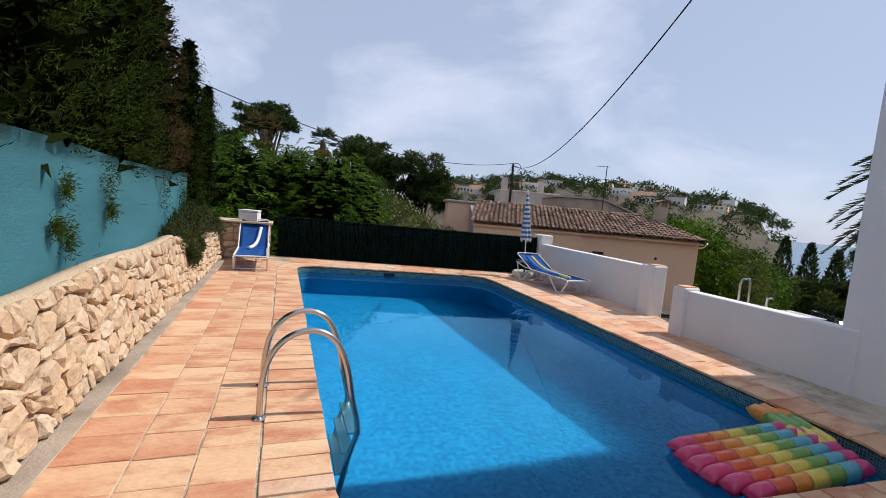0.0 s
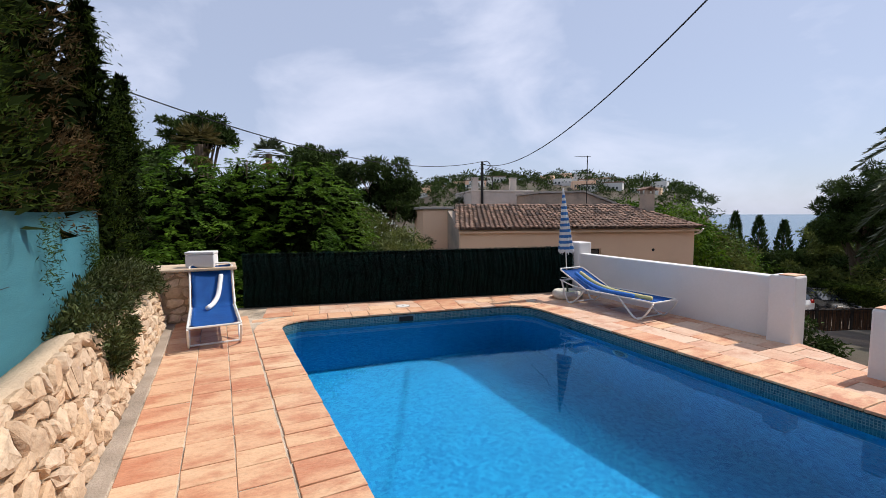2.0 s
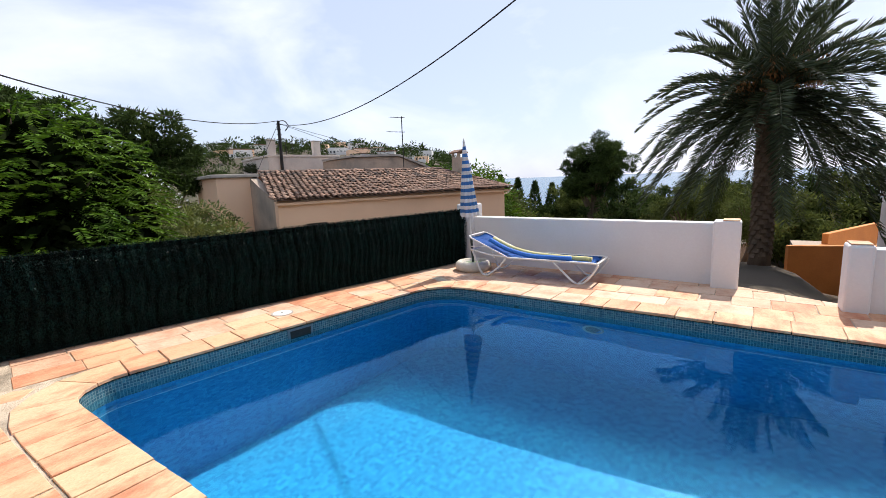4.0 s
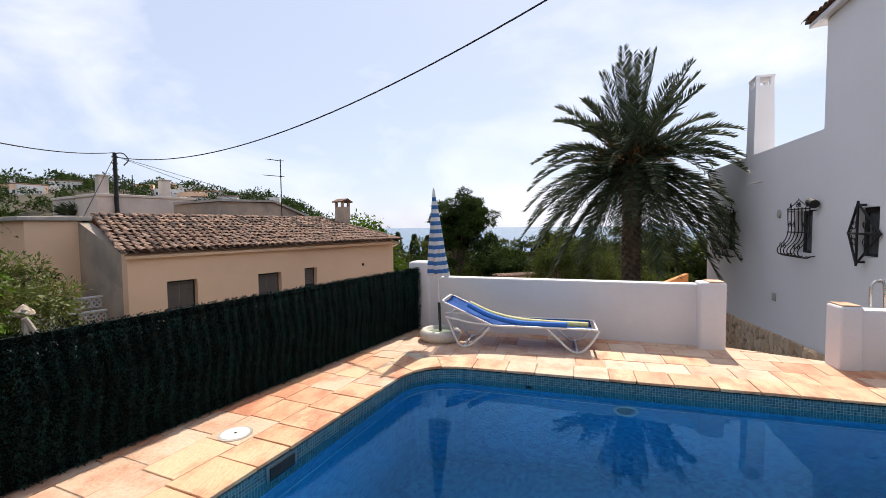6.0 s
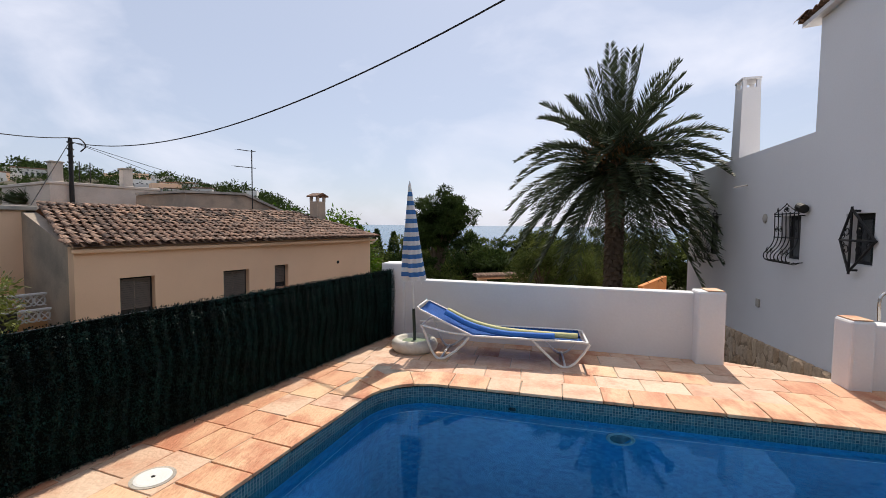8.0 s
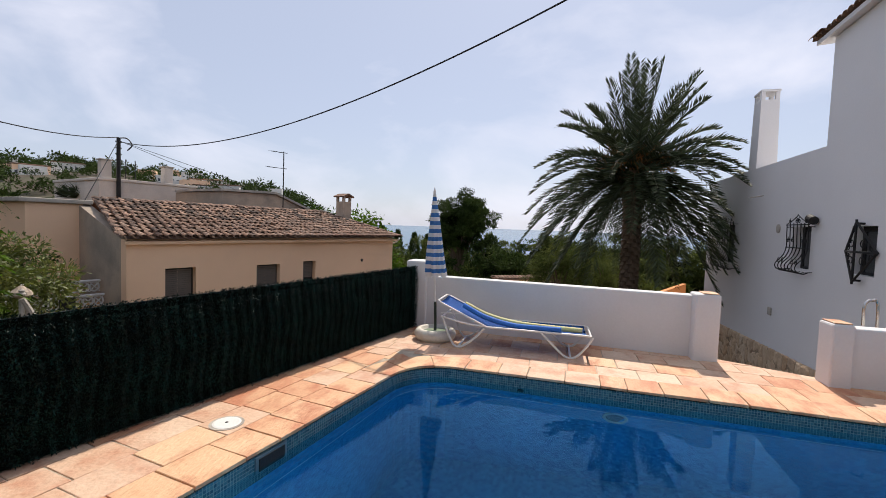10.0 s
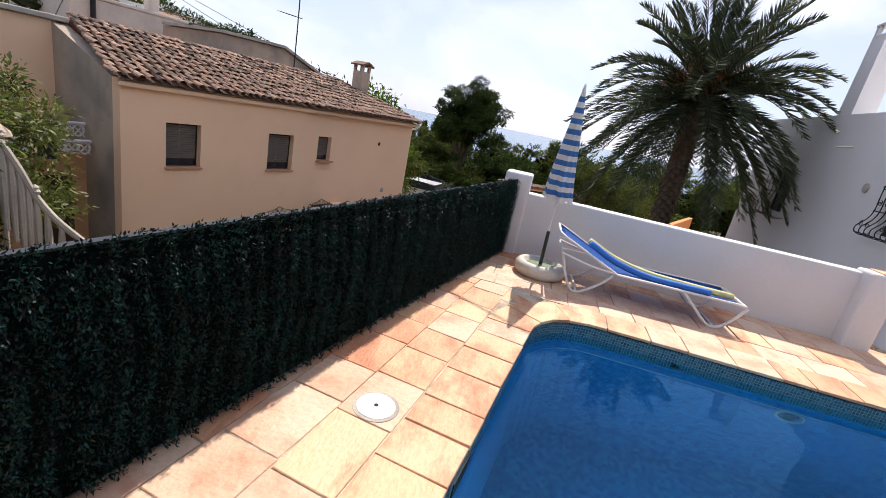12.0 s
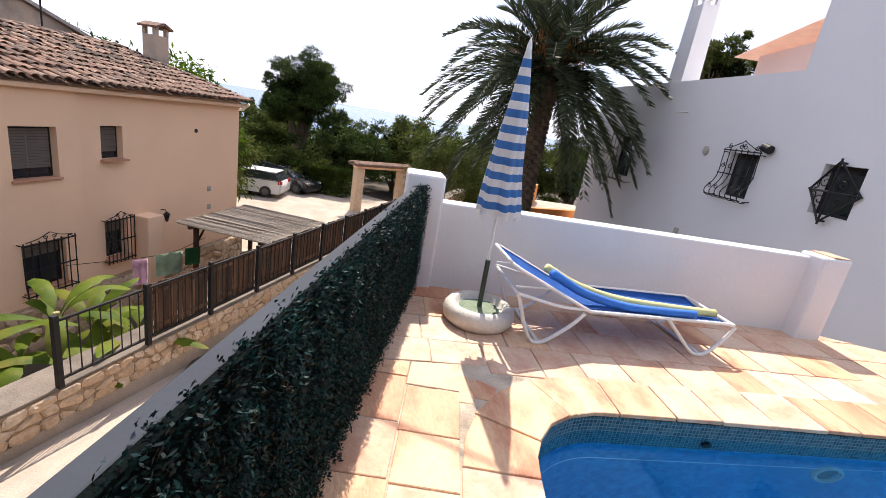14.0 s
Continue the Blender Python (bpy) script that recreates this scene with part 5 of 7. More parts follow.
def build_stairs():
    s = thing("stair_balustrade", "curved white stair balustrade with stone finials", "balustrade")
    line = curve([(4.55, 15.15, 0.15), (4.7, 15.1, -0.2), (4.85, 15.05, -0.6), (5.05, 14.9, -1.0), (5.4, 14.6, -1.5)], 6)
    part("handrail", rod(line, 0.05, 8), M_CONCRETE, s)
    for p in line[::3]:
        part("baluster", rod([(p.x, p.y, p.z - 0.05), (p.x, p.y, p.z - 0.35), (p.x, p.y, p.z - 1.2)], [0.03, 0.05, 0.03], 8), M_CONCRETE, s)
    for k in (0, 12):
        p = line[k]
        part("finial", lathe(bmesh.new(), [(0.05, 0.0), (0.06, 0.03), (0.035, 0.06), (0.045, 0.09), (0.001, 0.13)], 10, (p.x, p.y, p.z + 0.05)), M_CONCRETE, s)
    l = thing("garden_lamp", "small round garden lamp on a post", "lamp", loc=(4.75, 15.5, -3.2))
    part("post", rod([(0, 0, 0), (0, 0, 3.35)], 0.035, 8), M_CONCRETE, l)
    part("shade", lathe(bmesh.new(), [(0.04, 3.30), (0.16, 3.36), (0.14, 3.42), (0.03, 3.52)], 12), M_PEACH_DIRTY, l)


build_stairs()


# ---- pool fittings ----
def build_ladder():
    l = thing("pool_ladder", "polished steel pool ladder with grey treads", "ladder")
    for y in (1.93, 2.47):
        pts = curve([(-0.34, y, 0.0), (-0.335, y, 0.24), (-0.29, y, 0.43), (-0.18, y, 0.56), (-0.02, y, 0.60), (0.12, y, 0.53), (0.21, y, 0.35), (0.27, y, 0.09), (0.32, y, -0.16), (0.27, y, -0.5), (0.20, y, -1.15)], 6)
        part("rail", rod(pts, 0.021, 10), M_STEEL, l, smooth=True)
        part("flange", lathe(bmesh.new(), [(0.05, 0.0), (0.05, 0.012), (0.025, 0.02)], 14, (-0.34, y, 0.0)), M_STEEL, l)
    for z, x in ((-0.22, 0.30), (-0.50, 0.26), (-0.78, 0.23)):
        part("tread", boxed((x - 0.05, 1.95, z - 0.015), (x + 0.05, 2.45, z + 0.015), 0.008), M_STEEL, l)


build_ladder()


def build_small_fittings():
    s = thing("access_cover", "round white skimmer access cover set into the paving", "cover", loc=(2.20, 8.99, 0.0))
    part("rim", lathe(bmesh.new(), [(0.128, 0.0), (0.128, 0.010), (0.108, 0.010)], 28), M_CONCRETE, s)
    part("cover", lathe(bmesh.new(), [(0.106, 0.002), (0.106, 0.012), (0.09, 0.015), (0.014, 0.016), (0.012, 0.008)], 28), M_PLASTIC, s)
    part("finger_hole", lathe(bmesh.new(), [(0.011, 0.0), (0.011, 0.0175), (0.001, 0.0176)], 12), M_IRON, s)
    k = thing("skimmer_mouth", "dark skimmer opening in the pool wall", "skimmer", loc=(2.05, 8.475, -0.11), rz=-8.9)
    part("frame", boxed((-0.15, -0.012, -0.075), (0.15, 0.01, 0.075), 0.006), M_BANDDARK, k)
    part("opening", boxed((-0.12, -0.018, -0.055), (0.12, -0.008, 0.055)), M_IRON, k)
    h = thing("inlet_nozzle", "small dark round inlet in the waterline tiles", "inlet", loc=(4.185, 6.88, -0.21))
    part("ring", rod([(0.02, 0, 0), (-0.015, 0, 0)], 0.035, 14), M_IRON, h)
    q = thing("pool_light", "round pool lamp with a pale yellow ring under water", "pool light", loc=(4.175, 5.9, -0.60))
    bm = bmesh.new()
    tube(bm, [(-0.015, 0.11 * math.cos(a * math.pi / 10), 0.11 * math.sin(a * math.pi / 10)) for a in range(21)], 0.018, 6, False)
    part("ring", bm, M_DRAIN, q)
    part("lens", rod([(0.02, 0, 0), (-0.012, 0, 0)], 0.10, 18), M_BANDDARK, q)
    d = thing("floor_drain", "round white drain grating on the pool floor", "drain", loc=(1.88, 7.46, -2.09))
    part("grating", lathe(bmesh.new(), [(0.07, -0.05), (0.07, 0.015), (0.05, 0.025), (0.001, 0.028)], 18), M_DRAIN, d)


M_DRAIN = mat("weathered_plastic", (0.42, 0.46, 0.46), (0.34, 0.38, 0.38), 3, 0.5, 0.05, 60)
M_BANDDARK = mat("grey_plastic", (0.10, 0.14, 0.16), (0.07, 0.10, 0.12), 4, 0.5, 0.05, 60)
build_small_fittings()


# ---- sun loungers ----
def noodle(name, pts, material, label):
    bm = bmesh.new()
    line = curve(pts, 8)
    tube(bm, line, 0.034, 12)
    return tagged(part(name, bm, material, smooth=True), label, "pool noodle")


def lounger(m, label, rise, name="sun_lounger"):
    """A white tube frame with a laced blue sling; the foot is at -y, the head at +y, and the back is raised by rise degrees."""
    l = thing(name, label, "lounger", "blue sun loungers")
    l.matrix_world = m
    W, z, hinge, back, foot = 0.29, 0.31, 0.32, 0.74, -0.98
    c, s = math.cos(radians(rise)), math.sin(radians(rise))
    def bk(x, d, up=0.0):
        return (x, hinge + d * c - up * s, z + d * s + up * c)
    for sx in (-1, 1):
        part("side_rail", rod([(sx * W, hinge, z), (sx * W, foot + 0.06, z), (sx * W, foot, z - 0.01)], 0.014, 8), M_PLASTIC, l)
        part("back_rail", rod([bk(sx * W, 0), bk(sx * W, back - 0.05), bk(sx * (W - 0.05), back)], 0.013, 8), M_PLASTIC, l)
        part("leg", rod(curve([(sx * W, -0.36, z), (sx * W, -0.52, 0.16), (sx * W, -0.68, 0.025), (sx * W, -0.80, 0.03), (sx * W, -0.92, 0.16), (sx * W, -1.0, z - 0.02)], 5), 0.015, 8), M_PLASTIC, l)
        part("leg", rod(curve([(sx * W, 0.36, z - 0.02), (sx * W, 0.46, 0.17), (sx * W, 0.64, 0.03), (sx * W, 0.74, 0.025), (sx * W, 0.82, 0.14), (sx * W, 0.90, 0.34), (sx * W, 0.93, 0.40)], 5), 0.015, 8), M_PLASTIC, l)
        part("armrest", rod(curve([(sx * W, 0.34, z + 0.01), (sx * (W + 0.02), 0.6, z + 0.03), (sx * (W + 0.02), 0.94, z + 0.10)], 5), 0.012, 8), M_PLASTIC, l)
        part("strut", rod([bk(sx * (W - 0.02), 0.36), (sx * (W - 0.02), 0.95, z + 0.14)], 0.008, 6), M_PLASTIC, l)
    for y, zz in ((-0.74, 0.025), (0.69, 0.025)):
        part("cross_bar", rod([(-W, y, zz), (W, y, zz)], 0.013, 8), M_PLASTIC, l)
    part("cross_bar", rod([bk(-W + 0.05, back), bk(W - 0.05, back)], 0.013, 8), M_PLASTIC, l)
    part("cross_bar", rod([(-W, foot, z - 0.01), (W, foot, z - 0.01)], 0.014, 8), M_PLASTIC, l)
    part("cross_bar", rod([(-W, 0.93, 0.40), (W, 0.93, 0.40)], 0.012, 8), M_PLASTIC, l)
    bm = bmesh.new()
    rows, n = [], 26
    for i in range(n):
        t = i / (n - 1)
        d = foot + 0.05 + t * (hinge - foot + back - 0.08)
        row = []
        for k in range(9):
            x = (-1 + k / 4) * (W - 0.022)
            sag = -0.03 * (1 - (x / W) ** 2)
            row.append(bm.verts.new((x, d, z + sag + 0.008) if d < hinge else bk(x, d - hinge, sag + 0.008)))
        rows.append(row)
    for a, b in zip(rows, rows[1:]):
        for k in range(8):
            bm.faces.new((a[k], a[k + 1], b[k + 1], b[k]))
    bmesh.ops.solidify(bm, geom=bm.faces[:], thickness=0.004)
    part("sling", bm, M_BLUECLOTH, l, "blue woven sling", smooth=True)
    bm = bmesh.new()
    for sx in (-1, 1):
        for i in range(30):
            d = foot + 0.08 + i * (hinge - foot - 0.1) / 30
            tube(bm, [(sx * (W - 0.03), d, z + 0.004), (sx * (W + 0.012), d + 0.022, z - 0.006), (sx * (W - 0.03), d + 0.04, z + 0.004)], 0.0035, 4)
    tagged(part("lacing", bm, M_PLASTIC, l), kind="stuff")
    return l


L1 = pose(5.32, 7.10, 0, 0, 0, 1.5)
lounger(L1, "blue sling sun lounger with a white frame and raised head", 24)
L2 = pose(-0.80, 8.66, 0, 0, 0, 1.5)
lounger(L2, "blue sun lounger with an upright back beside the stone wall", 52)


def at(m, *pts):
    return [m @ Vector(p) for p in pts]


noodle("pool_noodle", at(L1, (-0.20, 0.66, 0.56), (-0.19, 0.36, 0.42), (-0.20, 0.0, 0.345), (-0.24, -0.35, 0.345), (-0.25, -0.62, 0.35)), M_BLUEFOAM, "blue foam pool noodle lying on the lounger")
noodle("pool_noodle", at(L1, (-0.08, 0.66, 0.56), (-0.07, 0.36, 0.43), (-0.10, 0.0, 0.36), (-0.14, -0.45, 0.345), (-0.17, -0.88, 0.345)), M_YELLOWFOAM, "pale yellow foam pool noodle lying on the lounger")
noodle("pool_noodle", at(L2, (0.13, 0.62, 0.72), (0.08, 0.42, 0.47), (0.01, 0.25, 0.36), (-0.07, 0.04, 0.335)), M_WHITEFOAM, "white foam pool noodle lying on the lounger")


# ---- umbrella ----
def build_umbrella():
    t = thing("tyre_base", "white painted car tyre filled with greenish cement", "umbrella base", loc=(5.33, 8.2, 0))
    bm = bmesh.new()
    prof = [(0.18, 0.03), (0.20, 0.0), (0.25, 0.0), (0.285, 0.04), (0.297, 0.085), (0.287, 0.125), (0.258, 0.158), (0.222, 0.164), (0.198, 0.15), (0.190, 0.12), (0.18, 0.03)]
    lathe(bm, prof[:-1], 32)
    part("tyre", bm, mat("painted_tyre", (0.66, 0.62, 0.54), (0.52, 0.48, 0.40), 5, 0.7, 0.3, 40, stain=0.4, c3=(0.3, 0.27, 0.2)), t, smooth=True)
    part("filling", lathe(bmesh.new(), [(0.192, 0.02), (0.192, 0.118), (0.05, 0.130), (0.001, 0.131)], 24), mat("mossy_cement", (0.22, 0.27, 0.18), (0.14, 0.19, 0.12), 8, 0.9, 0.6, 50), t)
    u = thing("parasol", "closed blue and white striped parasol on a pole", "parasol")
    base, tip = Vector((5.33, 8.2, 0.12)), Vector((5.215, 8.245, 2.11))
    m = Matrix.Translation(base) @ (tip - base).to_track_quat("Z", "Y").to_matrix().to_4x4()
    u.matrix_world = m
    L = (tip - base).length
    part("socket", rod([(0, 0, 0), (0, 0, 0.42)], 0.020, 10), mat("dark_green_tube", (0.015, 0.03, 0.022), (0.02, 0.04, 0.03), 5, 0.5, 0.1, 60), u)
    part("pole", rod([(0, 0, 0.42), (0, 0, L - 0.03)], 0.011, 10), M_PLASTIC, u)
    part("finial", lathe(bmesh.new(), [(0.016, -0.07), (0.02, -0.04), (0.012, 0.0), (0.001, 0.03)], 12, (0, 0, L)), M_PLASTIC, u)
    # folded canopy: gathered pleats that widen downwards, in bands of blue and white
    white = mat("white_stripe_cloth", (0.74, 0.72, 0.68), (0.62, 0.60, 0.56), 4, 0.85, 0.3, 160, trans=0.15)
    blue = mat("blue_stripe_cloth", (0.045, 0.17, 0.42), (0.035, 0.13, 0.34), 4, 0.85, 0.3, 160, trans=0.12)
    z0, z1 = L - 1.20, L - 0.05
    bands = 21
    seg = 48
    def ring(k):
        t = k / bands
        z = z1 + (z0 - z1) * t
        r = 0.018 + 0.135 * t ** 0.85
        out = []
        for i in range(seg):
            a = 2 * math.pi * i / seg
            pleat = 1 + 0.30 * t * math.sin(8 * a + 1.6 * math.sin(2 * a + t)) * (0.6 + 0.4 * math.sin(3 * a))
            hem = 0.02 * math.sin(8 * a) if k == bands else 0
            out.append((r * pleat * math.cos(a) + 0.01 * t * math.sin(t * 7), r * pleat * math.sin(a) * 0.82, z + hem))
        return out
    canopy = None
    for k in range(bands):
        bm = bmesh.new()
        sub = 2
        rows = [[bm.verts.new(p) for p in ring(k + j / sub)] for j in range(sub + 1)]
        for a, b in zip(rows, rows[1:]):
            for i in range(seg):
                bm.faces.new((a[i], a[(i + 1) % seg], b[(i + 1) % seg], b[i]))
        part("canopy_band", bm, white if k % 2 == 0 else blue, u, "white cloth stripe" if k % 2 == 0 else "blue cloth stripe", smooth=True)
    for k in range(5):
        a = k * 1.3
        part("rib_tip", rod([(0.13 * math.cos(a), 0.11 * math.sin(a), z0), (0.135 * math.cos(a), 0.115 * math.sin(a), z0 - 0.05)], 0.006, 5), M_PLASTIC, u)


build_umbrella()


# ---- inflatables ----
def inflatable(name, m, length, width, tubes, colours, label):
    """A lilo: parallel air tubes, each in bands of colour, with a rounded rim."""
    f = thing(name, label, "lilo")
    f.matrix_world = m
    w = width / tubes
    nb = len(colours)
    for t in range(tubes):
        y = -width / 2 + w * (t + 0.5)
        rise = 0.7 + 0.3 * math.sin(math.pi * (t + 0.5) / tubes)
        half = length / 2 * rise ** 0.6
        for b in range(nb):
            bm = bmesh.new()
            x0, x1 = -half + 2 * half * b / nb, -half + 2 * half * (b + 1) / nb
            rings = []
            for k in range(5):
                x = x0 + (x1 - x0) * k / 4
                e = min((half - abs(x)) / 0.09, 1.0)
                r = math.sqrt(max(1 - (1 - e) ** 2, 0.02))
                rings.append([bm.verts.new((x, y + math.cos(a * math.pi / 6) * w * 0.52, 0.02 + math.sin(a * math.pi / 6) * 0.075 * r)) for a in range(12)])
            for p, q in zip(rings, rings[1:]):
                for k in range(12):
                    bm.faces.new((p[k], p[(k + 1) % 12], q[(k + 1) % 12], q[k]))
            bm.faces.new(rings[0][::-1])
            bm.faces.new(rings[-1])
            part("air_tube", bm, colours[b], f, smooth=True)
    return f


def vinyl(name, c):
    return mat(name, c, tuple(v * 0.85 for v in c), 3, 0.28, 0.08, 30, coat=0.3)


RAINBOW = [vinyl("pink_vinyl", (0.70, 0.05, 0.16)), vinyl("red_vinyl", (0.72, 0.10, 0.03)), vinyl("orange_vinyl", (0.78, 0.28, 0.03)), vinyl("yellow_vinyl", (0.75, 0.58, 0.08)),
           vinyl("green_vinyl", (0.18, 0.36, 0.06)), vinyl("teal_vinyl", (0.10, 0.40, 0.48)), vinyl("magenta_vinyl", (0.62, 0.03, 0.20))]
inflatable("rainbow_lilo", pose(3.12, 0.92, WATER + 0.03, 0, 0, 2), 1.50, 0.66, 6, RAINBOW, "rainbow-coloured inflatable lilo floating in the pool")
inflatable("yellow_lilo", pose(3.86, 1.24, WATER + 0.03, 0, 0, 70), 0.75, 0.30, 3, [RAINBOW[3], RAINBOW[4], RAINBOW[2]], "olive and yellow inflatable floating beside the lilo")


# ---- outdoor shower pipe behind the low wall ----
def build_shower():
    s = thing("shower_pipe", "bent steel rail behind the low white wall", "rail", loc=(5.6, 3.0, 0))
    part("pipe", rod(curve([(0, -0.06, -0.3), (0, -0.06, 0.80), (0, 0.0, 0.92), (0, 0.07, 0.86), (0, 0.07, 0.62)], 5), 0.016, 8), M_STEEL, s)
    part("tap", rod([(0.0, -0.3, 0.60), (0.0, -0.3, 0.72), (0.0, -0.36, 0.74)], 0.018, 8), M_STEEL, s)


build_shower()

for x0, y0, x1, y1, z in ((5.62, 4.56, 5.87, 4.74, 0.862), (5.06, 3.45, 5.31, 3.62, 0.702)):
    tagged(part("cap_tile", boxed((x0, y0, z), (x1, y1, z + 0.012), 0.004), M_TILE), "worn terracotta tile bedded on a white pier", "tile")


# ---- laundry and garden of the neighbour ----
def build_laundry():
    c = thing("washing_line", "thin washing line with pegged cloths beside the house", "washing line")
    part("line", rod(curve([(11.0, 14.9, -2.35), (12.7, 13.9, -2.55), (13.8, 13.4, -2.4)], 6), 0.008, 4), M_IRON, c)
    for name, x, y, w, h, colr, lab in (("cloth", 12.15, 14.15, 0.35, 0.6, (0.62, 0.42, 0.52), "pale pink cloth hung out to dry"), ("cloth", 12.75, 13.8, 0.7, 0.55, (0.30, 0.38, 0.28), "sage green striped towel hung out to dry"),
                                        ("cloth", 13.3, 13.5, 0.45, 0.45, (0.03, 0.14, 0.05), "dark green cloth hung out to dry"), ("cloth", 9.6, 15.6, 0.5, 0.6, (0.60, 0.36, 0.50), "mauve towel hung below the barred window")):
        bm = bmesh.new()
        rows = []
        for i in range(10):
            rows.append([bm.verts.new(((i / 9 - 0.5) * w, 0.03 * math.sin(i * 1.5) * (j / 4), -h * j / 4 - 0.04 * i / 9)) for j in range(5)])
        for a, b in zip(rows, rows[1:]):
            for j in range(4):
                bm.faces.new((a[j], b[j], b[j + 1], a[j + 1]))
        bmesh.ops.solidify(bm, geom=bm.faces[:], thickness=0.006)
        ob = part(name, bm, mat(name + "_fabric", colr, tuple(v * 0.8 for v in colr), 6, 0.9, 0.2, 120, trans=0.2), smooth=True)
        ob.matrix_world = pose(x, y, -2.5, 0, 0, -28)
        tagged(ob, lab, "cloth", "washing on the line")


build_laundry()


def build_banana(m, n, seed, tall):
    b = thing("banana_plant", "young banana plant with broad torn yellow-green leaves", "plant", "banana plants")
    b.matrix_world = m
    rng = random.Random(seed)
    part("stem", rod([(0, 0, 0), (0.02, 0, tall * 0.5), (0.0, 0.02, tall)], [0.09, 0.07, 0.045], 8), mat("banana_stem", (0.36, 0.32, 0.14), (0.25, 0.22, 0.08), 4, 0.7, 0.3, 30), b)
    for i in range(n):
        a = i * 2.4 + rng.random()
        ln, el, bend = 1.05 + 0.55 * rng.random(), radians(58 + 28 * rng.random()), radians(85 + 70 * rng.random())
        base = Vector((0, 0, tall * (0.75 + 0.25 * rng.random())))
        d = Vector((math.cos(a), math.sin(a), 0))
        side = Vector((-d.y, d.x, 0))
        bm = bmesh.new()
        rows, p = [], base
        for k in range(13):
            t = k / 12
            if k:
                p = p + (d * math.cos(el - bend * t) + Vector((0, 0, math.sin(el - bend * t)))) * (ln / 12)
            w = (0.095 + 0.035 * rng.random()) * math.sin(math.pi * min(max((t - 0.22) / 0.78, 0.0), 1.0)) ** 0.55 + 0.012
            rows.append([bm.verts.new(p - side * w + Vector((0, 0, -w * 0.5 + 0.02 * rng.random()))), bm.verts.new(p), bm.verts.new(p + side * w + Vector((0, 0, -w * 0.5 + 0.02 * rng.random())))])
        for r0, r1 in zip(rows, rows[1:]):
            for k in range(2):
                bm.faces.new((r0[k], r0[k + 1], r1[k + 1], r1[k]))
        part("leaf", bm, M_BANANA, b, smooth=True)


for i, (x, y, z, n, t) in enumerate(((8.95, 13.75, -4.0, 8, 1.75), (9.75, 13.75, -4.0, 8, 1.0), (8.3, 13.9, -4.0, 8, 1.2), (10.1, 13.2, -4.0, 7, 0.9), (9.2, 12.95, -4.0, 6, 0.9), (8.0, 14.9, -4.0, 7, 1.3), (8.6, 13.2, -4.0, 7, 0.8))):
    build_banana(pose(x, y, z, 0, 0, i * 50), n, i, t)


def build_figure():
    """A seated lion on a low block, as one plain shape."""
    bm = bmesh.new()
    box(bm, (-0.13, -0.16, 0.0), (0.13, 0.16, 0.08), 0.01)
    for c, r in (((0, 0.06, 0.19), (0.10, 0.13, 0.12)), ((0, -0.03, 0.30), (0.085, 0.09, 0.13)), ((0, -0.07, 0.44), (0.085, 0.085, 0.085)), ((0, -0.14, 0.42), (0.045, 0.05, 0.04)),
                 ((-0.06, -0.10, 0.17), (0.035, 0.04, 0.10)), ((0.06, -0.10, 0.17), (0.035, 0.04, 0.10)), ((-0.10, 0.05, 0.13), (0.05, 0.09, 0.07)), ((0.10, 0.05, 0.13), (0.05, 0.09, 0.07))):
        m = Matrix.Translation(c) @ Matrix.Diagonal((*r, 1))
        bmesh.ops.create_icosphere(bm, subdivisions=2, radius=1.0, matrix=m)
    ob = tagged(part("lion_statue", bm, M_CONCRETE, smooth=True), "small pale stone seated lion statue on a white pillar", "statue")
    ob.matrix_world = pose(7.76, 15.93, -2.42, 0, 0, -60)
    tagged(part("pillar_yard", boxed((7.54, 15.71, -4.6), (7.98, 16.15, -2.42), 0.02), M_WHITE), "white rendered pillar under the stone lion", "pillar", kind="structure")


build_figure()


# ---- plants ----
def clump_leaves(rng, clumps, per, length, width, droop=0.0, out=1.0, shell=0.35):
    """Leaves massed into clumps (centre, radii); they point outwards with some disorder."""
    res = []
    for c, r in clumps:
        n = max(int(per * (r[0] * r[1] * r[2]) ** 0.5 if per < 5 else per), 8)
        p, d = blob(rng, n, c, r, shell)
        p = np.asarray(c) + (p - np.asarray(c)) * (0.55 + 0.55 * rng.random((n, 1)))
        way = d * out + rng.normal(0, 0.55, (n, 3)) + np.array([0, 0, -droop])
        res.append(leaves(p, way, length * (0.6 + 0.8 * rng.random(n)), width * (0.6 + 0.8 * rng.random(n)), rng))
    return np.concatenate(res)


def shell_clumps(rng, n, centre, radii, size, low=-0.6):
    """Centres for clumps over the outside of a crown, uneven in size."""
    out = []
    while len(out) < n:
        d = unit(rng.normal(size=3))
        if d[2] < low:
            continue
        k = 0.55 + 0.45 * rng.random() ** 0.5
        s = size * (0.6 + 0.8 * rng.random())
        out.append((np.asarray(centre) + d * np.asarray(radii) * k, np.array([s, s, s * 0.75])))
    return out


def ragged_clumps(rng, limbs, n, centre, radii, size, low):
    """Clumps gathered on a few uneven limbs, so that the outline is broken and gaps stay open."""
    tips = []
    while len(tips) < limbs:
        d = unit(rng.normal(size=3))
        if d[2] >= low:
            tips.append(np.asarray(centre) + d * np.asarray(radii) * (0.45 + 0.55 * rng.random()))
    out = [(p, np.array([size, size, size * 0.6])) for p in tips]
    while len(out) < n:
        p = tips[rng.integers(limbs)] + rng.normal(0, 1, 3) * size * np.array([0.95, 0.95, 0.5])
        s = size * (0.35 + 0.6 * rng.random())
        out.append((p, np.array([s, s, s * 0.6])))
    return out


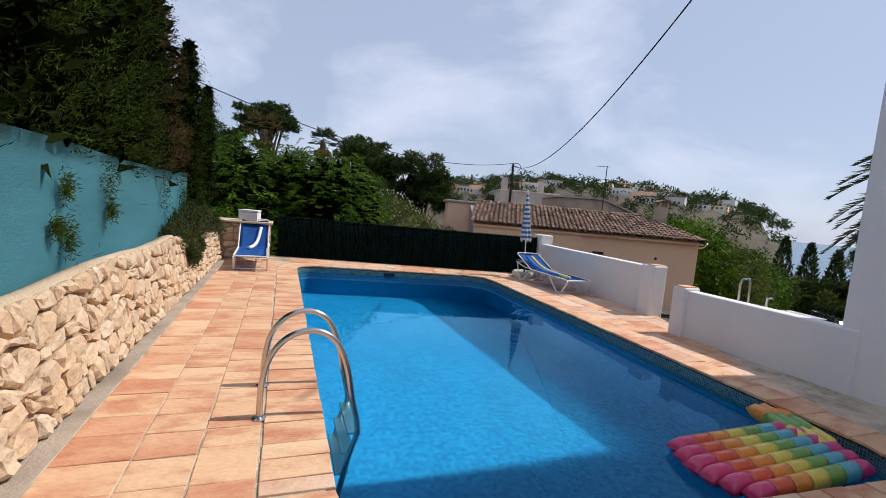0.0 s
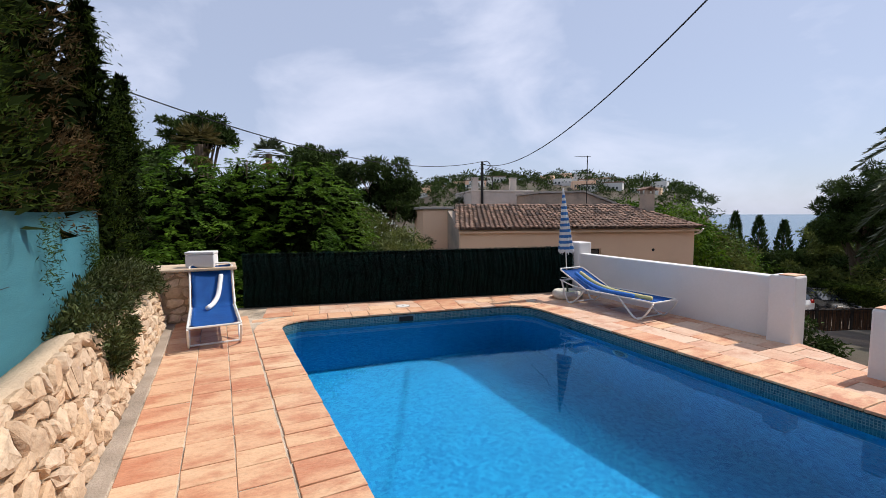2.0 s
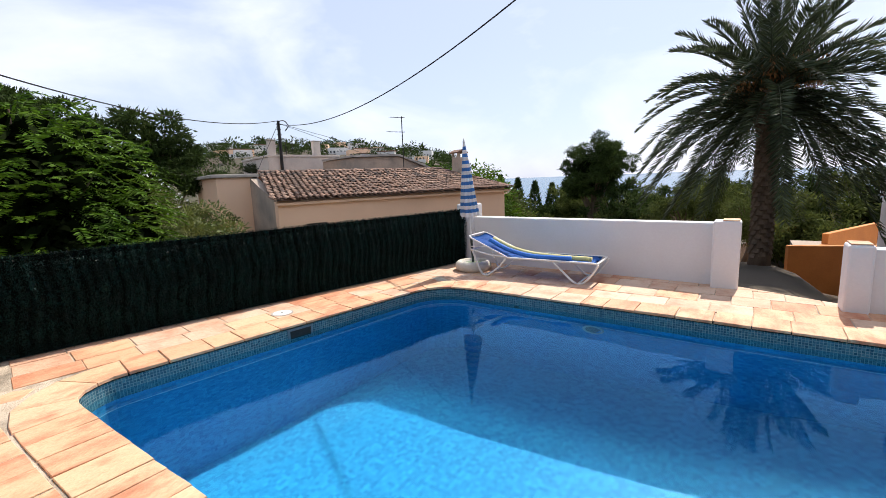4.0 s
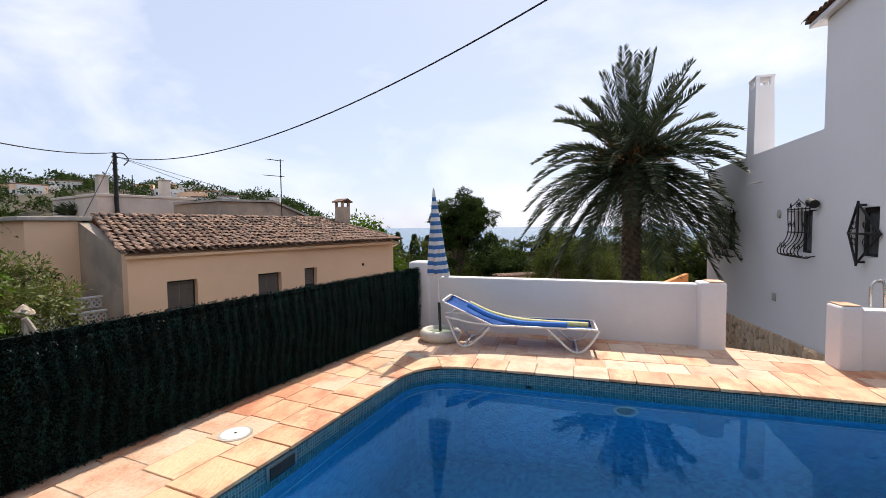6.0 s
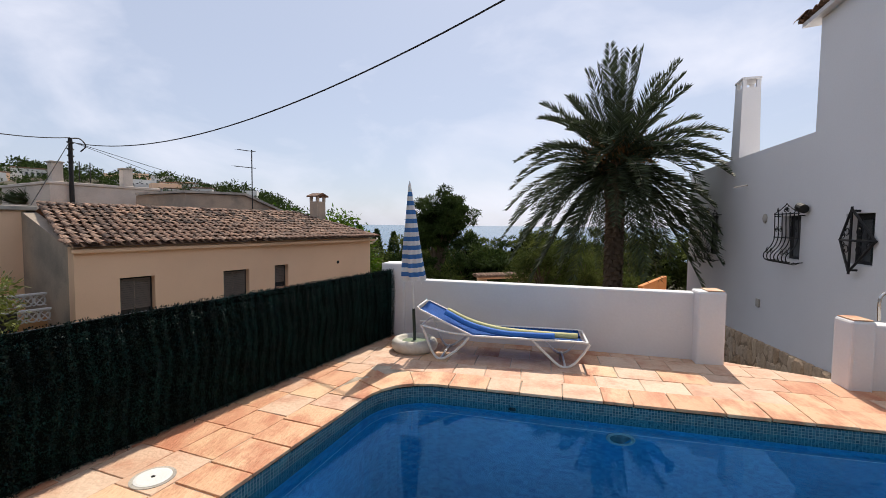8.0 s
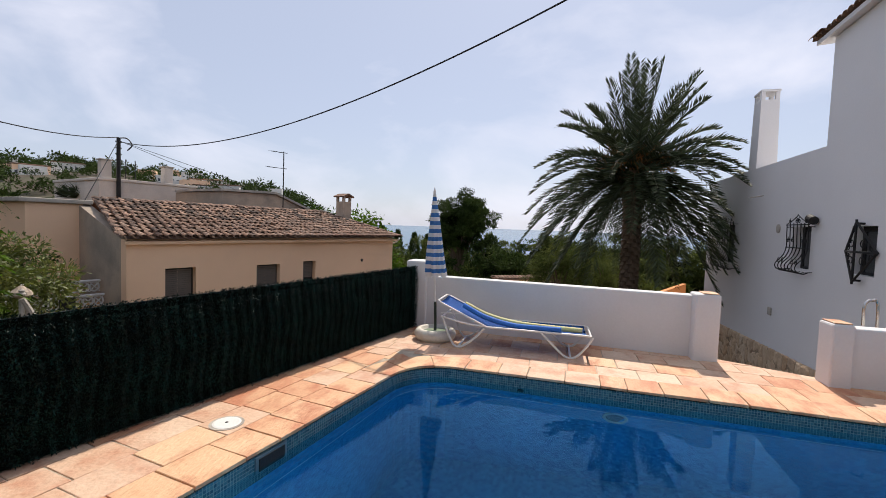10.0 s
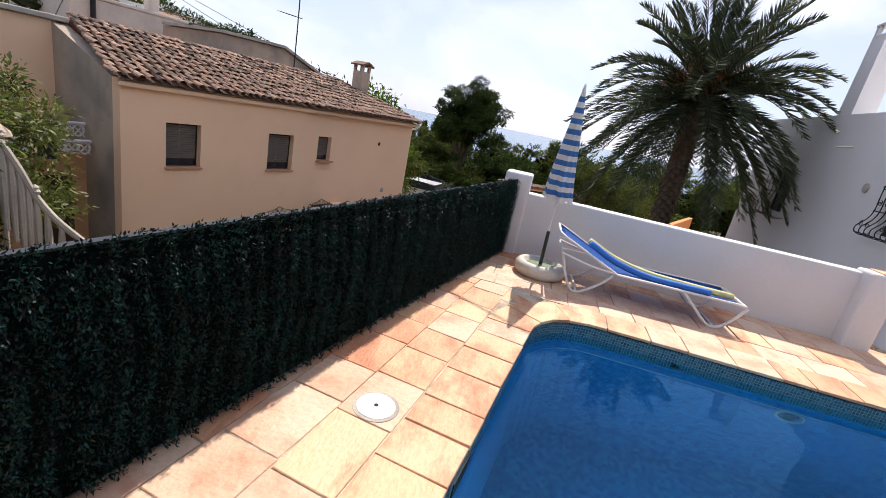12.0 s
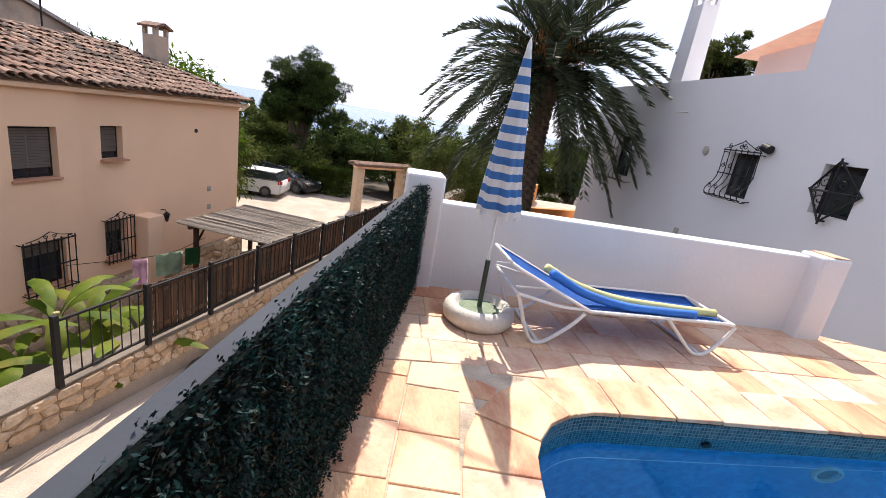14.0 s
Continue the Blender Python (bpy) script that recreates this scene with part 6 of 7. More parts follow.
def tree(name, label, base, top, radii, leaf, clumps, per, length, width, seed, trunk=0.12, category="tree", group="", size=None, droop=0.1, low=-0.6, bare=None, limbs=0):
    """A tapered trunk with limbs and a crown of clumped leaves."""
    rng = np.random.default_rng(seed)
    t = thing(name, label, category, group)
    base, centre = Vector(base), Vector((base[0] + (bare or (0, 0))[0], base[1] + (bare or (0, 0))[1], top - radii[2]))
    cl = shell_clumps(rng, clumps, centre, radii, size or min(radii) * 0.45, low)
    if limbs:
        cl = ragged_clumps(rng, limbs, clumps, centre, radii, size or min(radii) * 0.34, low)
    bend = Vector((rng.normal(0, 0.1), rng.normal(0, 0.1), 0)) * (centre - base).length * 0.5
    line = curve([base, (base + centre) / 2 + bend, centre], 5)
    part("trunk", rod(line, [trunk * (1.1 - 0.75 * i / (len(line) - 1)) for i in range(len(line))], 8), M_TRUNK, t, smooth=True)
    for i in range(0, min(len(cl), limbs or 12)):
        a = line[len(line) // 2 + i % (len(line) // 2)]
        b = Vector(cl[i][0])
        part("limb", rod([a, (a + b) / 2 + Vector((0, 0, 0.06 * (b - a).length)), b], [trunk * 0.4, trunk * 0.28, trunk * 0.1], 5), M_TRUNK, t)
    quads("crown", clump_leaves(rng, cl, per, length, width, droop), leaf, t)
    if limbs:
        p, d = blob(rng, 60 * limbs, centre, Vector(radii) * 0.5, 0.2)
        # core leaves coloured dark to stand for shade among the limbs
        quads("inner_foliage", leaves(p, rng.normal(size=p.shape), length * 1.5, length * 0.6, rng), M_INNER_SHADE, t)
    return t


# cypress hedge behind the screen
def cypress(name, label, x, y, z0, z1, r, leaf, seed, n=24000, lean=0.0, group="clipped cypresses behind the screen"):
    rng = np.random.default_rng(seed)
    t = thing(name, label, "tree", group)
    part("trunk", rod([(x, y, -0.2), (x + lean * 0.5, y, (z0 + z1) / 2), (x + lean, y, z1 - 0.3)], [0.10, 0.07, 0.02], 7), M_TRUNK, t)
    # sprays of scale leaves on upswept twigs
    h = z0 + (z1 - z0) * rng.random(300) ** 0.9
    a = rng.random(300) * 2 * math.pi
    k = (h - z0) / (z1 - z0)
    rad = r * (1 - k ** 3.2) * (0.75 + 0.25 * np.minimum(1, k * 6 + 0.4)) * (0.82 + 0.3 * rng.random(300))
    tip = np.column_stack([x + lean * k + np.cos(a) * rad, y + np.sin(a) * rad, h])
    way = unit(np.column_stack([np.cos(a), np.sin(a), 0.55 + 0.5 * rng.random(300) - 0.8 * (k < 0.08)]))
    per = n // 300
    u = rng.random((300, per, 1)) ** 0.7
    p = tip[:, None, :] - way[:, None, :] * 0.42 * (1 - u) + rng.normal(0, 0.075, (300, per, 3)) * (0.35 + 0.65 * (1 - u))
    w = way[:, None, :] + rng.normal(0, 0.55, (300, per, 3))
    p, w = p.reshape(-1, 3), w.reshape(-1, 3)
    m = len(p)
    q = leaves(p, w, 0.034 + 0.040 * rng.random(m), 0.008 + 0.007 * rng.random(m), rng)
    # the dense inside, leaves near black so its shade sits in the colour
    n2 = 3200
    h2 = z0 + (z1 - z0) * rng.random(n2) ** 0.9
    k2 = (h2 - z0) / (z1 - z0)
    r2 = r * (1 - k2 ** 3) * 0.72 * np.sqrt(rng.random(n2))
    a2 = rng.random(n2) * 2 * math.pi
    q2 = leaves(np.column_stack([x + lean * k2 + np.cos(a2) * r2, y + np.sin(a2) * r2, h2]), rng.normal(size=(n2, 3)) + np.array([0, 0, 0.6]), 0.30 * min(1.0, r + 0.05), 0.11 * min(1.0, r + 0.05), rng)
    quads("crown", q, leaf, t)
    quads("inner_foliage", q2, M_INNER_SHADE, t)


for i, (y, z1, r, x) in enumerate(((-2.6, 5.6, 1.0, -2.62), (-1.2, 5.9, 1.0, -2.60), (0.2, 5.6, 1.02, -2.58), (1.6, 5.7, 0.98, -2.56), (2.9, 5.5, 1.0, -2.55), (4.1, 5.4, 0.98, -2.55), (5.2, 5.3, 0.92, -2.52))):
    cypress("cypress_tree", "dense dark green cypress hanging over the turquoise screen", x, y, 1.50, z1, r, M_CYPRESS, 20 + i)
cypress("cypress_tree", "rusty brown cypress with dying foliage beside the hedge", -2.50, 6.2, 1.45, 5.2, 0.85, M_BROWNLEAF, 40, 22000)
cypress("cypress_tree", "half-withered brown cypress at the end of the hedge", -2.46, 7.2, 1.45, 4.9, 0.72, M_BROWNLEAF, 41, 20000)
cypress("cypress_tree", "slim green cypress with loose upswept tips", -2.05, 7.95, 0.6, 3.9, 0.44, M_CYPRESS, 43, 16000, 0.12)
cypress("cypress_tree", "slim green cypress with loose upswept tips", -1.95, 8.7, 0.5, 3.35, 0.36, M_CYPRESS, 44, 14000, 0.22)


def sprigs():
    rng = np.random.default_rng(9)
    for i, (y, z, s) in enumerate(((2.95, 1.02, 0.16), (2.9, 1.40, 0.12), (3.75, 1.42, 0.30), (3.8, 1.2, 0.1), (5.75, 1.40, 0.34), (6.8, 1.34, 0.32), (7.05, 1.2, 0.3), (2.75, 1.12, 0.08))):
        n = 420
        p = np.array([-1.77, y, z]) + rng.normal(0, 1, (n, 3)) * np.array([0.02, s * 0.3, s * 0.5])
        p[:, 0] = np.maximum(p[:, 0], -1.79) + 0.02
        w = rng.normal(0, 0.7, (n, 3)) + np.array([0.6, 0.2, -0.2])
        ob = quads("cypress_sprig", leaves(p, w, 0.026 + 0.026 * rng.random(n), 0.007, rng), M_CYPRESS)
        tagged(ob, "cypress sprig poking through the torn screen", "sprig", "sprigs through the screen", "stuff")


sprigs()


def build_succulent():
    rng = np.random.default_rng(12)
    s = thing("succulent_bush", "grey-green succulent bush spilling over the stone wall", "bush")
    cl = []
    for i in range(60):
        y = 5.75 + 3.5 * rng.random()
        x = -1.79 + 0.34 * rng.random()
        z = 0.74 + 0.34 * math.sin(math.pi * min(max((y - 5.6) / 3.6, 0), 1)) * (1 - (x + 1.66) ** 2 * 3) * (0.7 + 0.5 * rng.random())
        if x > -1.6:
            z -= 0.18 * rng.random()
        cl.append((np.array([x, y, z]), np.array([0.15, 0.17, 0.13])))
    for i in range(16):
        cl.append((np.array([-1.50 + 0.03 * rng.random(), 6.0 + 1.0 * rng.random(), 0.36 + 0.26 * rng.random()]), np.array([0.07, 0.12, 0.10])))
    quads("foliage", clump_leaves(rng, cl, 190, 0.055, 0.014, -0.35, 0.7, 0.2), M_SUCC, s)
    bm = bmesh.new()
    for i in range(26):
        y = 5.8 + 3.3 * rng.random()
        tube(bm, [(-1.8, y, 0.5), (-1.75 + 0.2 * rng.random(), y + 0.1, 0.75), (-1.7 + 0.2 * rng.random(), y + 0.15, 0.9)], 0.008, 4)
    tagged(part("stems", bm, M_TRUNK, s), kind="stuff")


build_succulent()


# feathery trees behind the fence
def feather_tree(x, y, top, r, seed, z0=-3.1):
    rng = np.random.default_rng(seed)
    t = thing("feathery_tree", "bright green tree with ferny drooping compound leaves", "tree", "feathery trees behind the fence")
    mid = (top + (-1.2)) / 2
    hz = (top + 1.2) / 2
    part("trunk", rod([(x, y, z0), (x + 0.1, y, -1.0), (x, y + 0.1, 0.6)], [0.11, 0.09, 0.04], 7), M_TRUNK, t)
    v, n = [], 560
    d = unit(rng.normal(size=(n, 3)))
    d[:, 2] = d[:, 2] * 0.95 + 0.12
    k = 0.5 + 0.5 * rng.random(n) ** 0.55
    p = np.array([x, y, mid]) + d * k[:, None] * np.array([r, r, hz])
    for i in range(8):
        part("limb", rod([(x, y, -0.8 + 0.15 * i), tuple((np.array([x, y, 0]) + p[i]) / 2 * np.array([1, 1, 1]) + np.array([0, 0, mid * 0.25])), tuple(p[i])], [0.05, 0.03, 0.012], 5), M_TRUNK, t)
    out = d.copy()
    out[:, 2] = 0.25 + 0.5 * rng.random(n)
    out = unit(out + rng.normal(0, 0.35, (n, 3)))
    ln = 0.34 + 0.30 * rng.random(n)
    J = 15
    for j in range(J):
        s = (j + 0.6) / J
        q = p + out * (ln * s)[:, None] + np.array([0, 0, -0.55]) * (ln * s * s)[:, None]
        tan = unit(out + np.array([0, 0, -1.1]) * s)
        side = unit(np.cross(tan, np.array([0, 0, 1.0])))
        for sg in (-1, 1):
            w = side * sg + tan * 0.55 + rng.normal(0, 0.12, (n, 3)) + np.array([0, 0, -0.12])
            size = 0.13 * math.sin(math.pi * (0.12 + 0.82 * s)) ** 0.7
            v.append(leaves(q, w, size * (0.8 + 0.4 * rng.random(n)), 0.024, rng))
    # core of dark-painted leaves that gives the crown's depth its shade
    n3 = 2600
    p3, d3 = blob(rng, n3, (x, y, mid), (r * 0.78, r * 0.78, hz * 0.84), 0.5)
    quads("inner_foliage", leaves(p3, rng.normal(size=(n3, 3)), 0.34, 0.13, rng), M_INNER_SHADE, t)
    quads("crown", np.concatenate(v), M_FEATHER, t)


for i, (x, y, top, r) in enumerate(((-2.9, 13.6, 2.75, 1.15), (-1.5, 13.0, 2.9, 1.2), (-0.2, 13.5, 2.95, 1.15), (0.9, 12.9, 2.9, 1.1), (1.85, 13.5, 2.75, 1.05), (-3.9, 14.6, 3.0, 1.2), (0.2, 11.6, 0.6, 0.8), (-1.4, 11.6, 0.9, 0.9))):
    feather_tree(x, y, top, r, 60 + i)


# shrubs and trees behind the fence and by the neighbour
tree("oleander_bush", "olive-green bush with white flower heads", (4.2, 18.5, -4), 2.1, (1.5, 1.3, 1.7), M_OLIVE, 46, 240, 0.12, 0.035, 81, 0.06, "bush")
tree("garden_shrub", "yellow-green leafy garden shrub beside the house", (5.2, 16.6, -4), 1.0, (1.0, 1.0, 1.5), mat("yellow_leaf", (0.16, 0.17, 0.035), (0.08, 0.11, 0.02), 1.5, 0.6, 0.0, 30, island=0.4, trans=0.3), 46, 220, 0.11, 0.04, 82, 0.05, "bush")
tree("garden_shrub", "dark green garden shrub beside the lane", (3.9, 16.2, -4), 0.6, (1.0, 0.9, 1.6), M_PINE, 40, 220, 0.11, 0.035, 83, 0.05, "bush")
tree("garden_shrub", "dark green garden shrub beside the terrace steps", (6.9, 19.4, -4), 0.7, (0.9, 0.9, 1.8), M_PINE, 36, 220, 0.12, 0.035, 84, 0.05, "bush")


def flowers():
    rng = np.random.default_rng(15)
    n = 420
    p, d = blob(rng, n, (4.2, 18.3, 0.6), (1.5, 1.3, 1.5), 0.92)
    ob = quads("oleander_flowers", leaves(p, d + rng.normal(0, 0.4, (n, 3)), 0.07, 0.06, rng), M_WHITEFOAM)
    tagged(ob, "small white flowers scattered over the bush", "flowers", kind="stuff")


flowers()
tree("round_pine", "rounded grey-green pine above the garden", (7.2, 25.0, -4), 5.0, (2.0, 1.9, 2.6), M_PINE, 70, 260, 0.22, 0.06, 85, 0.18, limbs=15)
tree("round_pine", "rounded grey-green pine above the garden", (4.4, 28.0, -4), 5.9, (1.9, 1.8, 1.6), M_PINE, 60, 240, 0.22, 0.06, 86, 0.2, limbs=13)
tree("round_pine", "rounded grey-green pine above the garden", (6.2, 30.0, -4), 4.6, (2.0, 1.8, 1.9), M_PINE, 60, 240, 0.22, 0.06, 87, 0.2, limbs=13)
tree("stone_pine", "dark umbrella-shaped stone pine", (-1.5, 28.0, -3), 7.0, (1.55, 1.5, 1.25), M_PINE, 65, 250, 0.22, 0.06, 88, 0.22, low=-0.25, limbs=14)
tree("stone_pine", "dark umbrella-shaped stone pine", (-3.6, 27.0, -3), 5.1, (1.6, 1.6, 1.3), M_PINE, 50, 240, 0.22, 0.06, 89, 0.2, low=-0.4, limbs=11)
tree("background_tree", "dense green tree behind the feathery trees", (-3.0, 18.5, -3), 3.4, (2.4, 1.6, 3.0), M_PINE, 70, 240, 0.17, 0.05, 90, 0.15)
tree("background_tree", "dense green tree behind the feathery trees", (0.6, 18.5, -3), 3.3, (2.2, 1.6, 3.0), M_PINE, 70, 240, 0.17, 0.05, 91, 0.15)
tree("background_tree", "dense green tree behind the feathery trees", (3.0, 21.0, -4), 3.2, (1.6, 1.4, 2.6), M_PINE, 50, 240, 0.17, 0.05, 92, 0.15)
for i, (x, y, top, r) in enumerate(((21.0, 17.8, 1.9, 2.3), (24.2, 17.6, 0.9, 2.2), (27.0, 19.8, 0.4, 2.4), (31.0, 21.8, -0.6, 2.2), (24.0, 22.5, 2.3, 2.6), (29.5, 25.0, 1.2, 3.0), (33.5, 22.5, -0.2, 2.8))):
    tree("willowy_tree", "soft light green tree below the house", (x, y, -5.5), top, (r, r, 2.6), M_OLIVE if i % 2 else M_FEATHER, 64, 250, 0.25, 0.08, 100 + i, 0.16, droop=0.6, group="soft trees down the slope")


# fan palms
def fan_palm(x, y, z, seed, brown, size=0.72):
    rng = np.random.default_rng(seed)
    t = thing("fan_palm", "fan palm with a shaggy skirt of dead leaves", "palm", "fan palms behind the garden")
    part("trunk", rod([(x, y, -4), (x, y, z)], [0.22, 0.16], 8), M_TRUNK, t)
    for dead in (False, True):
        v = []
        for i in range(34 if not dead else 26):
            a = rng.random() * 2 * math.pi
            el = (-0.2 + 1.4 * rng.random()) if not dead else (-1.35 + 0.5 * rng.random())
            d = np.array([math.cos(a) * math.cos(el), math.sin(a) * math.cos(el), math.sin(el)])
            hub = np.array([x, y, z]) + d * 0.75 * size
            side = unit(np.cross(d, [0, 0, 1.0]))
            n = 16
            ang = np.linspace(-1.25, 1.25, n)
            w = d[None] * np.cos(ang)[:, None] + side[None] * np.sin(ang)[:, None] + np.array([0, 0, -0.15])
            v.append(leaves(np.repeat(hub[None], n, 0), w, 0.68 * size, 0.075 * size, rng))
        quads("dead_skirt" if dead else "crown", np.concatenate(v), M_PALMDRY if dead and not brown else M_PALMOLD if brown else M_PALM, t)


fan_palm(1.80, 27.0, 4.85, 120, False)
fan_palm(-1.30, 22.0, 4.45, 121, True)
fan_palm(14.0, 27.0, 1.8, 122, False, 1.0)


# the date palm in the garden
def date_palm(x, y, z0, z):
    rng = np.random.default_rng(31)
    t = thing("date_palm", "large date palm with arching fronds and orange fruit stalks", "palm")
    bm = bmesh.new()
    tube(bm, [(x, y, z0 - 0.2), (x, y, z0 + 0.6), (x, y, z - 1.2), (x, y, z - 0.3), (x, y, z + 0.15)], [0.36, 0.27, 0.28, 0.46, 0.30], 14)
    part("trunk", bm, M_TRUNK, t, smooth=True)
    bm = bmesh.new()
    for i in range(230):
        a, h = i * 2.39996, z0 + 0.3 + (z - z0 - 0.3) * i / 230
        r = 0.26 + 0.19 * smooth(z - 1.4, z - 0.3, h)
        c = Vector((x + math.cos(a) * r, y + math.sin(a) * r, h))
        m = Matrix.Translation(c) @ Matrix.Rotation(a, 4, "Z") @ Matrix.Rotation(radians(-28), 4, "Y")
        box(bm, (-0.05, -0.09, -0.09), (0.06, 0.09, 0.09), 0.0, m)
    tagged(part("leaf_base", bm, M_TRUNK, t), kind="stuff")
    count = 118
    for i in range(count):
        f = (i + 0.5) / count
        a = i * 2.39996 + rng.normal(0, 0.22)
        el = radians(83 - 126 * f ** 0.74 + rng.normal(0, 6))
        ln = (4.8 - 0.65 * f) * (0.86 + 0.22 * rng.random())
        d = np.array([math.cos(a), math.sin(a), 0.0])
        sag = 0.09 + 0.34 * max(math.cos(el), 0.0) ** 1.6 + 0.04 * rng.random()
        K = 46
        s = np.linspace(0.02, 1, K)
        rad = math.cos(el) * s * ln * (1 - 0.12 * s)
        hz = math.sin(el) * s * ln - sag * ln * s ** 2.2
        line = np.array([x, y, z]) + d[None] * rad[:, None] + np.array([0, 0, 1.0])[None] * hz[:, None]
        fr = part("frond", rod([Vector(line[k]) for k in range(0, K, 5)], [0.028 * (1 - 0.85 * k / K) for k in range(0, K, 5)], 4), M_PALM, t)
        tan = unit(np.gradient(line, axis=0))
        side = unit(np.cross(tan, [0, 0, 1.0]))
        up = np.cross(side, tan)
        v = []
        L = 0.56 * np.sin(np.pi * (0.10 + 0.82 * s)) ** 0.6
        for sg in (-1, 1):
            for rep in range(2):
                w = side * sg * 0.85 + tan * (0.95 + 0.2 * rng.random((K, 1))) + up * (0.40 + rng.normal(0, 0.16, (K, 1))) + np.array([0, 0, -0.10])
                v.append(leaves(line + tan * 0.04 * rep, w, L * (0.85 + 0.3 * rng.random(K)), 0.042, rng)[3:])
        quads("leaf_blade", np.concatenate(v), M_PALM, fr)
    for i in range(9):
        a = i * 0.7 + 0.3
        d = Vector((math.cos(a), math.sin(a), 0))
        o = Vector((x, y, z + 0.1))
        st = part("fruit_stalk", rod([o, o + d * 0.6 + Vector((0, 0, 0.65)), o + d * 1.15 + Vector((0, 0, 0.45))], [0.03, 0.022, 0.012], 5), M_PALMDRY, t)
        n = 240
        p = np.array(o + d * 1.05 + Vector((0, 0, 0.42))) + rng.normal(0, 1, (n, 3)) * np.array([0.20, 0.20, 0.26])
        quads("fruit_cluster", leaves(p, rng.normal(0, 0.5, (n, 3)) + np.array([0, 0, -1.0]), 0.16, 0.03, rng), M_PALMDRY, st, "orange-brown hanging fruit strands")["kind"] = "stuff"


date_palm(17.0, 4.05, ground_z(17.0, 4.05), 3.75)


# trees beyond the car park
tree("umbrella_pine", "tall dark pine rising above the other trees", (38.5, 15.6, -9), 4.9, (2.5, 2.5, 3.1), M_PINE, 150, 330, 0.26, 0.06, 136, 0.26, low=-0.75, size=0.8, limbs=34)
for i, (x, y, top, r) in enumerate(((36.5, 11.5, 0.9, 3.0), (38.0, 8.0, 1.2, 3.2), (37.0, 4.5, 0.6, 3.2), (40.0, 1.0, 1.0, 3.4), (34.0, 14.8, -2.4, 1.6), (44.0, 18.5, -0.6, 2.6), (44.0, 22.0, -1.6, 2.6), (39.0, -3.0, 0.8, 3.4), (46, 13, -0.2, 3.5), (48, 6, 0.4, 3.6), (32.5, 2.0, -1.4, 1.8), (37, -6.5, 1.0, 3.0), (43, -9, 1.8, 3.4), (46, 26, -2.2, 2.6), (40, 27, -2.0, 3.0))):
    tree("woodland_tree", "yellow-green tree at the edge of the wood", (x, y, -9), top + 0.1, (r, r, r * 0.9), M_OLIVE if i % 3 else M_PINE, 80, 195, 0.31, 0.09, 140 + i, 0.18, limbs=22, size=1.0, group="trees beyond the car park")
for i, (x, y, top) in enumerate(((53.0, 29.5, 1.1), (54.6, 27.8, 0.6), (55.0, 25.6, 0.3), (55.6, 24.0, 0.1), (56.2, 22.6, 1.0), (56.5, 21.2, 1.4), (52.0, 31.5, 1.6), (54.0, 19.4, 0.2), (55.0, 18.2, 0.6))):
    rng = np.random.default_rng(170 + i)
    t = thing("cypress_tree", "tall dark columnar cypress in the distance", "tree", "columnar cypresses in the distance")
    part("trunk", rod([(x, y, -11), (x, y, top - 0.6)], [0.2, 0.03], 6), M_TRUNK, t)
    n = 2600
    k = rng.random(n)
    a = rng.random(n) * 2 * math.pi
    rr = (0.95 * np.sin(np.pi * np.minimum(0.12 + 0.9 * k, 1.0)) ** 0.7 + 0.05) * (0.6 + 0.5 * rng.random(n))
    p = np.column_stack([x + np.cos(a) * rr, y + np.sin(a) * rr, -9.5 + (top + 9.5) * k])
    quads("crown", leaves(p, np.column_stack([np.cos(a) * 0.4, np.sin(a) * 0.4, np.ones(n)]) + rng.normal(0, 0.3, (n, 3)), 0.5, 0.12, rng), M_PINE, t)
tree("olive_tree", "grey-green olive tree beyond the white wall", (19.5, 6.6, -2.4), 0.5, (1.5, 1.3, 1.1), M_OLIVE, 46, 240, 0.13, 0.028, 190, 0.12)
tree("olive_tree", "grey-green olive tree beyond the white wall", (22.5, 4.5, -2.8), 0.2, (1.5, 1.4, 1.2), M_OLIVE, 46, 240, 0.13, 0.028, 191, 0.12)
tree("garden_shrub", "low dark shrub beside the gate pier", (8.3, 5.6, -0.9), -0.25, (0.6, 0.6, 0.4), M_PINE, 26, 160, 0.08, 0.03, 192, 0.03, "bush")


_p = BEHIND @ Vector((36.0, -12.0, 0))
tree("round_pine", "rounded pine rising behind the pink house", (_p.x, _p.y, -4), 11.2, (3.4, 3.4, 2.2), M_OLIVE, 60, 260, 0.30, 0.09, 195, 0.3, limbs=13)


def hedge(a, b, z0, z1, w, seed):
    rng = np.random.default_rng(seed)
    h = thing("clipped_hedge", "dark green square-clipped hedge beside the car park", "hedge", "clipped hedges")
    a, b = np.array(a, float), np.array(b, float)
    d = b - a
    ln = np.linalg.norm(d)
    d /= ln
    sd = np.array([-d[1], d[0]])
    n = int(2600 * ln)
    u, v, q = rng.random(n) * ln, (rng.random(n) - 0.5) * w, z0 + (z1 - z0) * rng.random(n)
    face = rng.integers(0, 3, n)
    v = np.where(face == 0, w / 2 * np.sign(v), v)
    q = np.where(face == 1, z1, q)
    p = np.column_stack([a[0] + d[0] * u + sd[0] * v, a[1] + d[1] * u + sd[1] * v, q]) + rng.normal(0, 0.04, (n, 3))
    quads("foliage", leaves(p, rng.normal(0, 1, (n, 3)), 0.16, 0.06, rng), M_CYPRESS, h)


hedge((32.6, 15.6), (31.6, 10.9), -4.6, -2.7, 1.0, 200)
hedge((36.5, 20.0), (37.6, 16.4), -4.8, -2.6, 1.2, 201)


# ---- hillside ----
def hill_point(az, r):
    x, y = math.sin(radians(az)) * r, math.cos(radians(az)) * r
    return x, y, ground_z(x, y)


